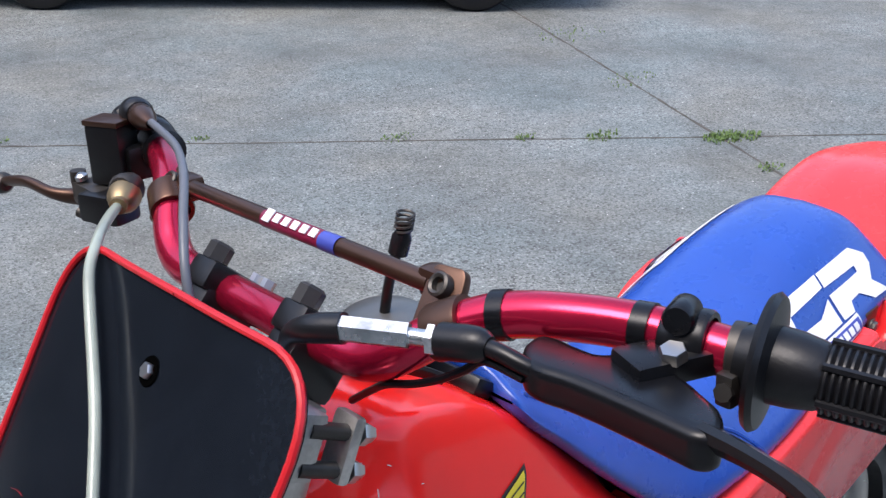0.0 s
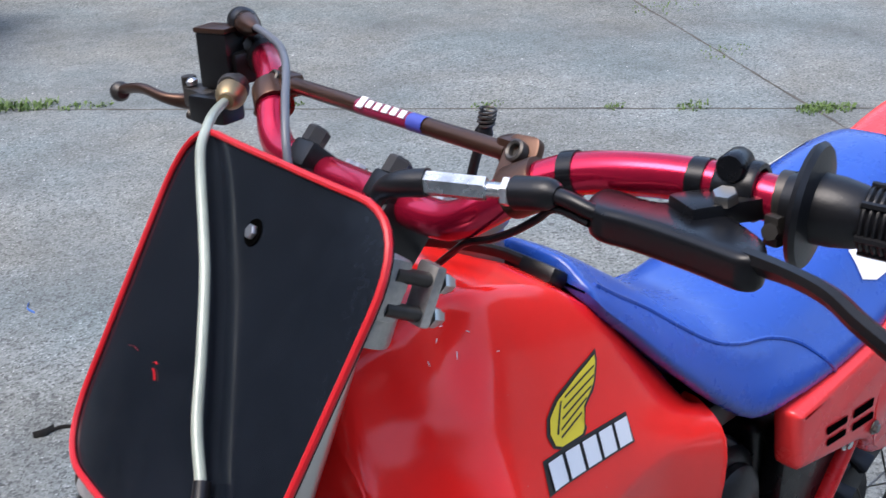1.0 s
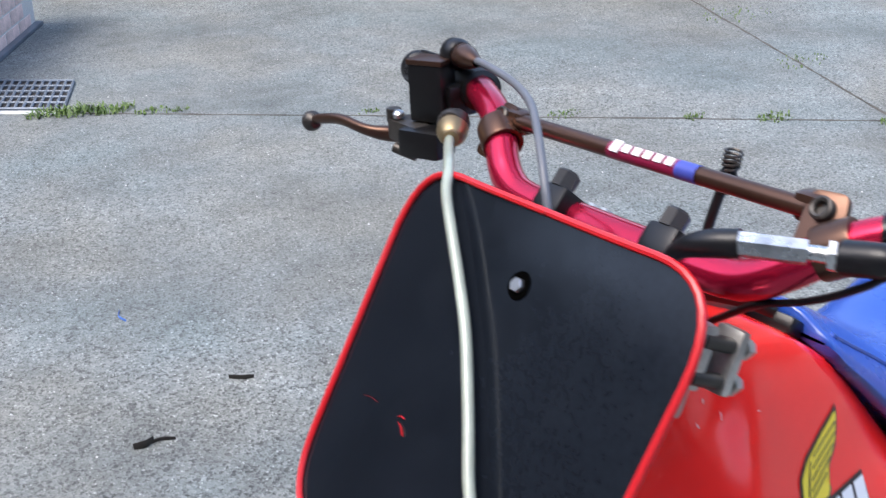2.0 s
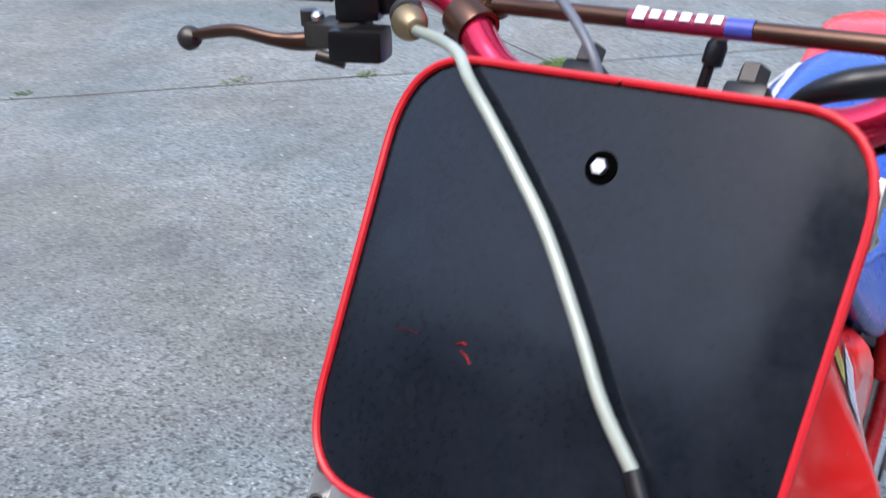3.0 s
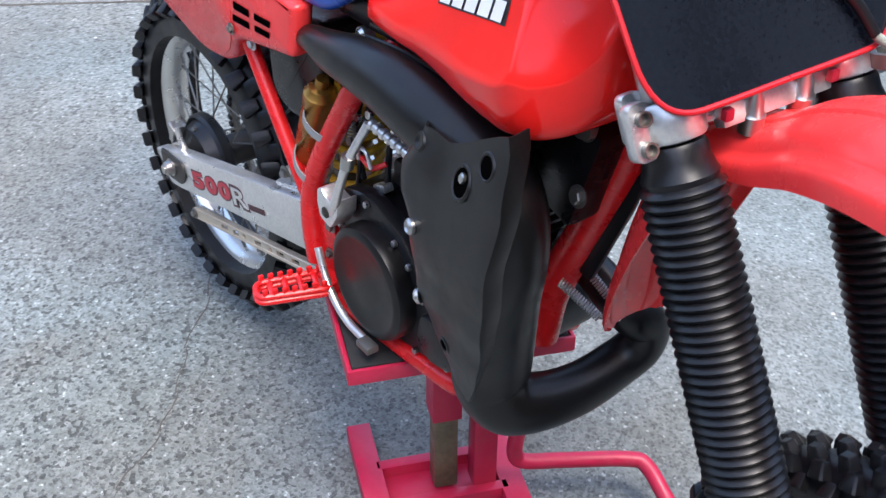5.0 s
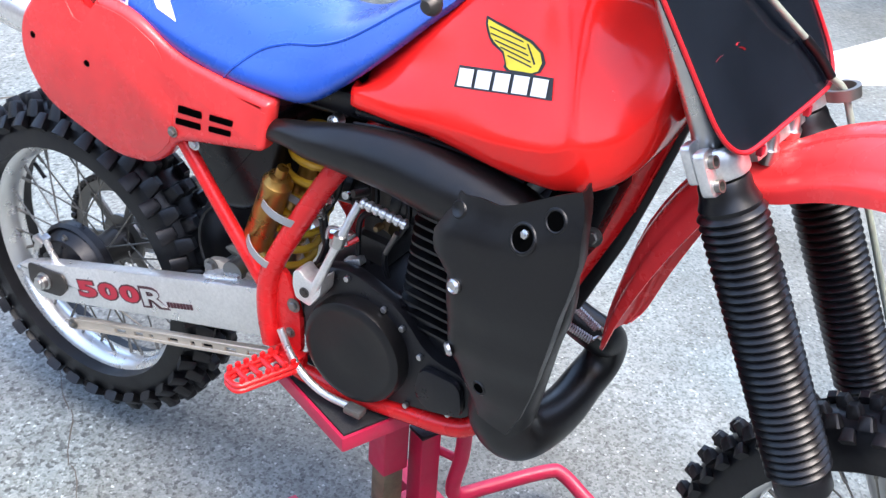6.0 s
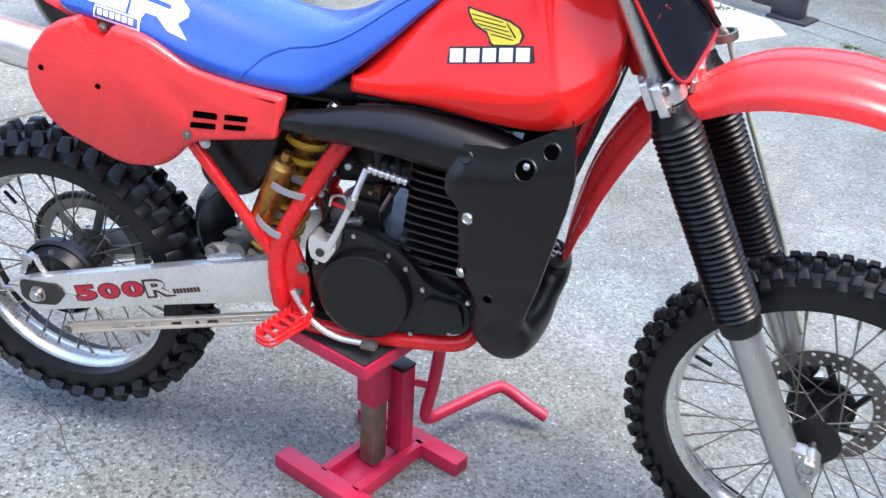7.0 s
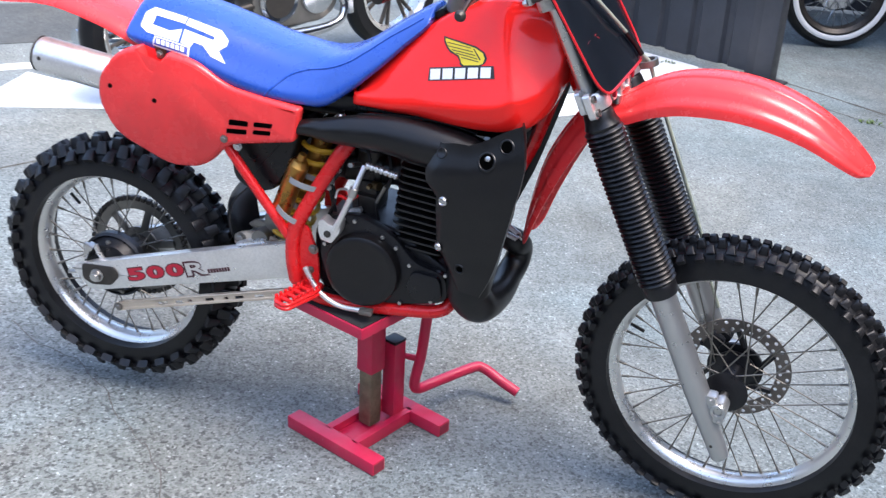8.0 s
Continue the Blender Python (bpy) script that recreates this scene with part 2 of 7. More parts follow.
M_carbody = mat("dark_car_paint", (0.02, 0.022, 0.028), 0.2, coat=0.5)
M_glass = mat("dark_car_glass", (0.01, 0.012, 0.014), 0.05)

# ---- mesh helpers ----
def finish(name, bm, material, parent=None, label="", sharp=38):
    bmesh.ops.recalc_face_normals(bm, faces=bm.faces)
    me = bpy.data.meshes.new(name)
    bm.to_mesh(me)
    bm.free()
    for p in me.polygons:
        p.use_smooth = True
    me.set_sharp_from_angle(angle=radians(sharp))
    if material:
        me.materials.append(material)
    ob = new(name, me)
    if parent:
        ob.parent = parent
    if label:
        ob["label"] = label
    return ob


def part(name, bm, material, parent, label="", sharp=38):
    return finish(name, bm, material, parent, label, sharp)


def thing(name, place, label, category, group="", kind="", turn=0.0):
    ob = new(name)
    ob.matrix_basis = Matrix.Translation(place) @ Matrix.Rotation(turn, 4, "Z")
    ob.empty_display_size = 0.1
    return tagged(ob, label, category, group, kind)


def join(*bms):
    """One bmesh out of several."""
    out = bms[0]
    for other in bms[1:]:
        me = bpy.data.meshes.new("tmp")
        other.to_mesh(me)
        out.from_mesh(me)
        bpy.data.meshes.remove(me)
        other.free()
    return out


def smoothstep(t):
    t = min(1, max(0, t))
    return t * t * (3 - 2 * t)


def axes_to(way):
    """The turn that lays the z axis along way."""
    return Vector(way).to_track_quat("Z", "Y").to_matrix().to_4x4()


def box(c, s, bevel=0.0, m=None, seg=2):
    bm = bmesh.new()
    bmesh.ops.create_cube(bm, size=1, matrix=Matrix.Diagonal((*s, 1)))
    if bevel:
        bmesh.ops.bevel(bm, geom=bm.edges[:], offset=bevel, segments=seg, affect="EDGES", profile=0.6)
    bm.transform((m or Matrix.Identity(4)) if c is None else Matrix.Translation(c) @ (m or Matrix.Identity(4)))
    return bm


def spline(points, steps=6):
    """Points of a smooth line through the given ones; extra numbers (radii) are carried along."""
    p = [np.array(q, float) for q in points]
    if len(p) < 3 or steps < 2:
        return p
    p = [2 * p[0] - p[1], *p, 2 * p[-1] - p[-2]]
    out = []
    for i in range(1, len(p) - 2):
        for k in range(steps):
            t = k / steps
            a, b, c, d = p[i - 1 : i + 3]
            out.append(0.5 * (2 * b + (c - a) * t + (2 * a - 5 * b + 4 * c - d) * t * t + (3 * b - a - 3 * c + d) * t**3))
    return [*out, p[-2]]


def tube(points, r=None, n=12, steps=6, flat=1.0, cap=True):
    """A round bar along a smooth line. Points are (x, y, z), or (x, y, z, radius)."""
    pts = spline([(*q, r) if len(q) == 3 else q for q in points], steps)
    bm = bmesh.new()
    rings, side = [], None
    for i, q in enumerate(pts):
        a, b = pts[max(i - 1, 0)], pts[min(i + 1, len(pts) - 1)]
        way = Vector(b[:3] - a[:3]).normalized()
        if side is None:
            side = way.orthogonal().normalized() if abs(way.y) > 0.9 else way.cross(Vector((0, 1, 0))).normalized()
        side = (side - way * side.dot(way)).normalized()
        up = way.cross(side)
        rings.append([bm.verts.new(Vector(q[:3]) + (side * math.cos(t) + up * math.sin(t) * flat) * q[3]) for t in (2 * math.pi * k / n for k in range(n))])
    for a, b in zip(rings, rings[1:]):
        for k in range(n):
            bm.faces.new((a[k], a[(k + 1) % n], b[(k + 1) % n], b[k]))
    if cap:
        bm.faces.new(rings[0][::-1])
        bm.faces.new(rings[-1])
    return bm


def lathe(profile, base=(0, 0, 0), way=(0, 0, 1), n=24, closed=False):
    """A body of revolution: (radius, height) pairs along way from base."""
    m = Matrix.Translation(base) @ axes_to(way)
    bm = bmesh.new()
    rings = []
    for r, h in profile:
        if r < 1e-6:
            rings.append([bm.verts.new(m @ Vector((0, 0, h)))])
        else:
            rings.append([bm.verts.new(m @ Vector((r * math.cos(2 * math.pi * k / n), r * math.sin(2 * math.pi * k / n), h))) for k in range(n)])
    pairs = list(zip(rings, rings[1:])) + ([(rings[-1], rings[0])] if closed else [])
    for a, b in pairs:
        for k in range(n):
            j = (k + 1) % n
            if len(a) == 1 and len(b) == 1:
                continue
            if len(a) == 1:
                bm.faces.new((a[0], b[j], b[k]))
            elif len(b) == 1:
                bm.faces.new((a[k], a[j], b[0]))
            else:
                bm.faces.new((a[k], a[j], b[j], b[k]))
    return bm


def prism(outline, y0, y1, bevel=0.0, m=None, seg=2):
    """A plate with the outline in x and z, from y0 to y1."""
    bm = bmesh.new()
    f = bm.faces.new([bm.verts.new((x, y0, z)) for x, z in outline])
    g = bmesh.ops.extrude_face_region(bm, geom=[f])
    bmesh.ops.translate(bm, verts=[v for v in g["geom"] if isinstance(v, bmesh.types.BMVert)], vec=(0, y1 - y0, 0))
    if bevel:
        bmesh.ops.recalc_face_normals(bm, faces=bm.faces)
        rim = [e for e in bm.edges if abs(e.verts[0].co.y - e.verts[1].co.y) < 1e-6]
        bmesh.ops.bevel(bm, geom=rim, offset=bevel, segments=seg, affect="EDGES", profile=0.6)
    if m:
        bm.transform(m)
    return bm


def rounded(outline, r, n=5):
    """The outline with its corners rounded; a third number in a corner is its own radius."""
    out = []
    k = len(outline)
    for i in range(k):
        p, a, b = (Vector(outline[j % k][:2]) for j in (i, i - 1, i + 1))
        rr = outline[i][2] if len(outline[i]) > 2 else r
        u, v = (a - p), (b - p)
        d = min(rr, u.length * 0.48, v.length * 0.48)
        s, e = p + u.normalized() * d, p + v.normalized() * d
        for t in (q / n for q in range(n + 1)):
            out.append(tuple((1 - t) ** 2 * s + 2 * t * (1 - t) * p + t * t * e))
    return out


def loft(rings, cap=True, loop=True):
    bm = bmesh.new()
    vs = [[bm.verts.new(p) for p in r] for r in rings]
    for a, b in zip(vs, vs[1:]):
        n = len(a)
        for k in range(n if loop else n - 1):
            bm.faces.new((a[k], a[(k + 1) % n], b[(k + 1) % n], b[k]))
    if cap and loop:
        bm.faces.new(vs[0][::-1])
        bm.faces.new(vs[-1])
    return bm


def sheet(rows, thick):
    """A bent sheet of even thickness through rows of points."""
    bm = loft(rows, cap=False, loop=False)
    bmesh.ops.recalc_face_normals(bm, faces=bm.faces)
    bmesh.ops.solidify(bm, geom=bm.faces[:], thickness=thick)
    return bm


def bolt(c, way, r=0.006, h=0.006, washer=True):
    """A hexagon head on a washer."""
    bm = lathe([(0, 0), (r * 1.5, 0), (r * 1.5, 0.0015), (0, 0.0015)], c, way, 16) if washer else bmesh.new()
    head = lathe([(r, 0), (r, h * 0.8), (r * 0.8, h), (0, h)], Vector(c) + Vector(way).normalized() * 0.001, way, 6)
    return join(bm, head)

# ---- ground ----
far = 400.0
bm = bmesh.new()
cells = [-far, -60, -20, -8, -4, -2, -1, 0, 1, 2, 4, 8, 20, 60, far]
grid = [[bm.verts.new((x, y, 0)) for y in cells] for x in cells]
for i in range(len(cells) - 1):
    for j in range(len(cells) - 1):
        bm.faces.new((grid[i][j], grid[i + 1][j], grid[i + 1][j + 1], grid[i][j + 1]))
ground = finish("ground", bm, M_concrete)
tagged(ground, "worn grey concrete yard with exposed stones", "ground", kind="structure")


def joint(name, a, b, width, rise, label, seed, stray=0.0):
    """A dirt-filled joint in the concrete with a ragged edge."""
    rnd = random.Random(seed)
    a, b = Vector(a), Vector(b)
    u = (b - a).normalized()
    w = Vector((-u.y, u.x))
    n = max(8, int((b - a).length / 0.05))
    bm = bmesh.new()
    rows = []
    wob = 0.0
    for i in range(n + 1):
        wob = wob * 0.8 + rnd.uniform(-1, 1) * width * 0.2
        c = a + (b - a) * i / n + w * (wob + stray * (math.sin(i * 0.9) * 0.5 + math.sin(i * 0.37 + 1) + rnd.uniform(-0.4, 0.4)))
        h = width * rnd.uniform(0.3, 0.75)
        rows.append([bm.verts.new((*(c + w * h), 0.0012)), bm.verts.new((*c, rise)), bm.verts.new((*(c - w * h), 0.0012))])
    for p, q in zip(rows, rows[1:]):
        bm.faces.new((p[0], p[1], q[1], q[0]))
        bm.faces.new((p[1], p[2], q[2], q[1]))
    return tagged(finish(name, bm, M_crack if stray else M_joint), label, "joint", kind="structure")


dA = (Vector((-2.97, -1.74)) - Vector((-0.3, -4.35))).normalized()
dB = (Vector((-1.22, 1.09)) - Vector((-2.97, -1.74))).normalized()
X0 = Vector((-2.97, -1.74))
joint("ground_joint_1", X0 - dA * 14, X0 + dA * 14, 0.014, 0.0025, "dark dirt-filled joint across the concrete", 3)
joint("ground_joint_2", X0 - dB * 9, X0 + dB * 16, 0.014, 0.0025, "dark dirt-filled joint along the concrete", 4)
joint("ground_joint_3", (1.50, 3.70), (4.2, 1.86), 0.012, 0.0025, "dark joint beside the fence", 6)
joint("ground_joint_4", (1.50, 3.48), (4.2, 1.66), 0.007, 0.002, "thin joint along the slab edge", 7)
way = [(-0.49, 0.142), (-0.332, 0.055), (-0.212, 0.033), (-0.062, -0.064), (0.063, -0.178), (0.169, -0.25), (0.251, -0.324), (0.330, -0.44), (0.90, -1.03)]
for k, (p, q) in enumerate(zip(way, way[1:])):
    joint("ground_crack_%d" % (k + 1), p, q, 0.0022, 0.0013, "hairline crack in the concrete", 50 + k, 0.004)


# unseen walls added round about to block low sky and darken reflections
for tag, c, size in (("unseen_wall_north", (7.2, 4.18, 4.25), (0.25, 13.14, 8.5)), ("unseen_wall_north_low", (7.2, -6.575, 2.45), (0.25, 8.35, 4.9)), ("unseen_wall_south", (-10.6, 0, 1.6), (0.25, 21.5, 3.2)), ("unseen_wall_west", (-1.7, 10.6, 1.6), (17.6, 0.25, 3.2)), ("unseen_wall_far_east", (-1.7, -10.6, 2.9), (17.6, 0.25, 5.8))):
    tagged(finish(tag, box(c, size, 0.01), M_skyblock), "unseen plain grey wall added to block low sky", "wall", kind="structure")

# ---- the motorcycle ----
from mathutils.bvhtree import BVHTree

bike = thing("motorcycle", (0, 0, 0), "red dirt motorcycle with blue seat, propped on a red stand", "motorcycle")
REAR, FRONT = Vector((0, 0, 0.365)), Vector((1.503, 0, 0.353))
RAKE = radians(28)
HEAD = Vector((1.07, 0, 1.0))
STEER = Matrix.Translation(HEAD) @ Matrix.Rotation(-0.136, 4, Vector((-math.sin(RAKE), 0, math.cos(RAKE)))) @ Matrix.Translation(-HEAD)


def steered(bm):
    """Turns a piece of the front end with the handlebar."""
    bm.transform(STEER)
    return bm


def tread(wheel, c, body, count, rows, turn):
    """Rows of rubber blocks round a tyre; the blocks of a row share their mesh."""
    for y, drop, lean, stag, size in rows:
        bm = bmesh.new()
        bmesh.ops.create_cube(bm, size=1)
        bmesh.ops.bevel(bm, geom=[e for e in bm.edges if max(v.co.x for v in e.verts) > 0], offset=0.13, segments=1, affect="EDGES")
        for v in bm.verts:
            k = 0.80 if v.co.x > 0 else 1.08
            v.co = Vector((v.co.x * size[0], v.co.y * size[1] * k, v.co.z * size[2] * k))
        first = part("tread_block", bm, M_tyre, wheel)
        for k in range(count):
            ob = first if k == 0 else new("tread_block", first.data)
            ob.parent = wheel
            ang = 2 * math.pi * (k + stag) / count
            ob.matrix_basis = turn @ Matrix.Translation(c) @ Matrix.Rotation(-ang, 4, "Y") @ Matrix.Translation((body - drop, y, 0)) @ Matrix.Rotation(lean, 4, "Z")


def wheel_tyre(c, rim_r, body, half):
    """The carcass of a tyre, by revolution."""
    prof = []
    for i in range(17):
        t = math.pi * (-0.5 + i / 16)
        w = half * 0.92 * math.copysign(abs(math.sin(t)) ** 0.8, t)
        r = rim_r - 0.004 + (body - rim_r + 0.004) * (math.cos(t) ** 0.75)
        prof.append((r, w))
    prof.append((rim_r - 0.006, half * 0.45))
    prof.insert(0, (rim_r - 0.006, -half * 0.45))
    return lathe(prof, c, (0, -1, 0), 72)


def spoke_set(parent, c, hub_r, hub_half, rim_r, count, place):
    for k in range(count):
        side = 1 if k % 2 else -1
        lead = 1 if (k // 2) % 2 else -1
        a = 2 * math.pi * (k + 0.5) / count
        b = a + lead * radians(48)
        p = Vector(c) + Vector((math.cos(b) * hub_r, side * hub_half, math.sin(b) * hub_r))
        q = Vector(c) + Vector((math.cos(a) * (rim_r - 0.004), side * 0.004, math.sin(a) * (rim_r - 0.004)))
        e = q + (p - q).normalized() * 0.018
        bm = join(tube([p, q], 0.0017, 6, 1), tube([e, q], 0.0032, 6, 1))
        part("spoke", place(bm), M_spoke, parent)


def rim_mesh(c, r, half):
    prof = [(r, -half), (r - 0.004, -half - 0.001), (r - 0.012, -half + 0.003), (r - 0.020, -half * 0.72), (r - 0.026, -half * 0.3), (r - 0.028, 0),
            (r - 0.026, half * 0.3), (r - 0.020, half * 0.72), (r - 0.012, half - 0.003), (r - 0.004, half + 0.001), (r, half), (r - 0.008, half - 0.006),
            (r - 0.014, half * 0.5), (r - 0.014, -half * 0.5), (r - 0.008, -half + 0.006)]
    return lathe(prof, c, (0, -1, 0), 96, closed=True)


def same(bm):
    return bm


def drilled(c, y, radii, count, hole, thick):
    """A flat ring with rows of round holes, each row staggered by half a step."""
    bm = bmesh.new()
    spots = {}

    def at(a, r):
        key = (round(a * 2 * count) % (2 * count), round(r * 1e4))
        if key not in spots:
            t = math.pi * key[0] / count
            spots[key] = bm.verts.new((c.x + math.cos(t) * r, y, c.z + math.sin(t) * r))
        return spots[key]

    for j, (r0, r1) in enumerate(zip(radii, radii[1:])):
        for k in range(count):
            a0 = (k + 0.5 * (j % 2)) / count
            h = 0.5 / count
            mid = (r0 + r1) / 2
            edge = [at(a0, r0), at(a0 + h, r0), at(a0 + 2 * h, r0), at(a0 + 2 * h, mid), at(a0 + 2 * h, r1), at(a0 + h, r1), at(a0, r1), at(a0, mid)]
            t = 2 * math.pi * (a0 + h)
            o = Vector((c.x + math.cos(t) * mid, y, c.z + math.sin(t) * mid))
            ring = [bm.verts.new(o + (v.co - o).normalized() * hole) for v in edge]
            for i in range(8):
                bm.faces.new((edge[i], edge[(i + 1) % 8], ring[(i + 1) % 8], ring[i]))
    bmesh.ops.recalc_face_normals(bm, faces=bm.faces)
    bmesh.ops.solidify(bm, geom=bm.faces[:], thickness=thick)
    return bm


# rear wheel
rear_wheel = part("rear_wheel", lathe([(0.012, -0.075), (0.03, -0.074), (0.034, -0.06), (0.030, -0.03), (0.030, 0.03), (0.040, 0.05), (0.055, 0.056), (0.055, 0.062), (0.02, 0.07), (0.012, 0.07)],
                  REAR, (0, -1, 0), 32), M_dark, bike, "knobbly rear wheel with silver rim")
part("rim", rim_mesh(REAR, 0.241, 0.031), M_rim, rear_wheel, "polished aluminium rim")
rear_rows = [(-0.014, -0.007, 0.0, 0.0, (0.028, 0.023, 0.028)), (0.014, -0.007, 0.0, 0.0, (0.028, 0.023, 0.028)),
             (-0.036, 0.001, 0.35, 0.5, (0.030, 0.020, 0.028)), (0.036, 0.001, -0.35, 0.5, (0.030, 0.020, 0.028)),
             (-0.052, 0.018, 0.8, 0.0, (0.030, 0.017, 0.027)), (0.052, 0.018, -0.8, 0.0, (0.030, 0.017, 0.027))]
part("tyre", wheel_tyre(REAR, 0.238, 0.303, 0.058), M_tyre, rear_wheel, "black knobbly off-road tyre")
tread(rear_wheel, REAR, 0.303, 33, rear_rows, Matrix.Identity(4))
part("brake_drum", lathe([(0, 0.03), (0.082, 0.03), (0.086, 0.034), (0.086, 0.05), (0.080, 0.056), (0.076, 0.05), (0.070, 0.06), (0.062, 0.074), (0.035, 0.082), (0, 0.084)], REAR, (0, -1, 0), 40),
     M_case, rear_wheel, "black drum brake plate")
bm = lathe([(0.102, 0), (0.127, 0), (0.127, 0.006), (0.102, 0.006)], REAR + Vector((0, 0.068, 0)), (0, 1, 0), 72, closed=True)
sprocket = part("sprocket", bm, M_dull, rear_wheel, "large open aluminium sprocket")
for k in range(6):
    a = 2 * math.pi * (k + 0.2) / 6
    part("sprocket_arm", box(REAR + Vector((math.cos(a) * 0.078, 0.071, math.sin(a) * 0.078)), (0.058, 0.006, 0.020), 0.001, Matrix.Rotation(-a, 4, "Y")), M_dull, sprocket)
part("sprocket_hub", lathe([(0.03, 0), (0.052, 0), (0.052, 0.006), (0.03, 0.006)], REAR + Vector((0, 0.068, 0)), (0, 1, 0), 40, closed=True), M_dull, sprocket)
bm = bmesh.new()
for k in range(53):
    a = 2 * math.pi * k / 53
    link = box(REAR + Vector((math.cos(a) * 0.131, 0.071, math.sin(a) * 0.131)), (0.012, 0.016, 0.0125), 0.002, Matrix.Rotation(-a, 4, "Y"), 1)
    bm = join(bm, link)
part("chain_wrap", bm, M_dark, rear_wheel, "dark roller chain round the sprocket")
part("brake_cam", join(box(REAR + Vector((-0.046, -0.084, 0.045)), (0.014, 0.026, 0.040), 0.003, Matrix.Rotation(0.4, 4, "Y")), box(REAR + Vector((-0.040, -0.092, 0.060)), (0.026, 0.014, 0.012), 0.003, Matrix.Rotation(0.4, 4, "Y"))), M_steel, rear_wheel, "bright steel brake cam lever")
for a in (0.3, 1.6, 2.6, 3.9, 5.1):
    part("drum_bolt", bolt(REAR + Vector((math.cos(a) * 0.066, -0.066, math.sin(a) * 0.066)), (0, -1, 0), 0.005, 0.005), M_dull, rear_wheel)
spoke_set(rear_wheel, REAR, 0.036, 0.045, 0.218, 32, same)
part("mud_clod", box(REAR + Vector((0.042, -0.030, -0.291)), (0.022, 0.020, 0.014), 0.004, Matrix.Rotation(0.14, 4, "Y")), M_stay, rear_wheel, "dried pale mud on a tread block")
part("valve_stem", tube([REAR + Vector((-0.142, 0, 0.148)), REAR + Vector((-0.118, 0, 0.124))], 0.004, 8, 1), M_rubber, rear_wheel)

# front wheel
front_wheel = part("front_wheel", steered(lathe([(0.010, -0.06), (0.028, -0.058), (0.048, -0.05), (0.050, -0.042), (0.026, -0.036), (0.024, 0.03), (0.046, 0.038), (0.048, 0.046), (0.024, 0.055), (0.010, 0.056)],
                   FRONT, (0, -1, 0), 32)), M_case, bike, "spoked front wheel with knobbly tyre")
part("rim", steered(rim_mesh(FRONT, 0.276, 0.024)), M_rim, front_wheel, "polished aluminium rim")
front_rows = [(-0.010, -0.005, 0.0, 0.0, (0.018, 0.017, 0.019)), (0.010, -0.005, 0.0, 0.5, (0.018, 0.017, 0.019)),
              (-0.028, 0.001, 0.45, 0.5, (0.018, 0.016, 0.020)), (0.028, 0.001, -0.45, 0.0, (0.018, 0.016, 0.020)),
              (-0.040, 0.014, 0.95, 0.0, (0.018, 0.013, 0.018)), (0.040, 0.014, -0.95, 0.5, (0.018, 0.013, 0.018))]
part("tyre", steered(wheel_tyre(FRONT, 0.273, 0.337, 0.043)), M_tyre, front_wheel, "black knobbly off-road tyre")
tread(front_wheel, FRONT, 0.337, 50, front_rows, STEER)
# brake disc with two rows of holes on a black carrier
part("brake_disc", steered(drilled(FRONT, 0.062, (0.090, 0.1065, 0.123), 30, 0.0046, 0.004)), M_disc, front_wheel, "drilled dark steel brake disc")
bm = lathe([(0.030, -0.004), (0.062, -0.004), (0.062, 0.004), (0.030, 0.004)], FRONT + Vector((0, 0.060, 0)), (0, 1, 0), 36, closed=True)
carrier = part("disc_carrier", steered(bm), M_case, front_wheel, "black disc carrier")
for k in range(6):
    a = 2 * math.pi * (k + 0.3) / 6
    b = a + 0.28
    part("carrier_arm", steered(tube([(FRONT.x + math.cos(a) * 0.058, 0.060, FRONT.z + math.sin(a) * 0.058), (FRONT.x + math.cos(b) * 0.094, 0.062, FRONT.z + math.sin(b) * 0.094)], 0.007, 8, 1)), M_case, carrier)
spoke_set(front_wheel, FRONT, 0.044, 0.040, 0.252, 36, steered)
part("valve_stem", steered(tube([FRONT + Vector((-0.232, -0.004, 0.085)), FRONT + Vector((-0.200, -0.004, 0.074))], 0.004, 8, 1)), M_rubber, front_wheel)
part("axle_nut", steered(join(lathe([(0, 0), (0.0078, 0), (0.0078, 0.004), (0, 0.004)], FRONT + Vector((0, -0.119, 0)), (0, -1, 0), 6), lathe([(0, 0), (0.013, 0), (0.013, 0.008), (0.009, 0.012), (0.005, 0.012), (0.005, 0.006), (0, 0.006)], FRONT + Vector((0, -0.1, 0)), (0, -1, 0), 12),
                              tube([FRONT + Vector((0, -0.1, 0)), FRONT + Vector((0, 0.1, 0))], 0.009, 12, 1))), M_steel, front_wheel)

# fork
def fork_at(z):
    return 1.35 - 0.475 * (z - 0.59)


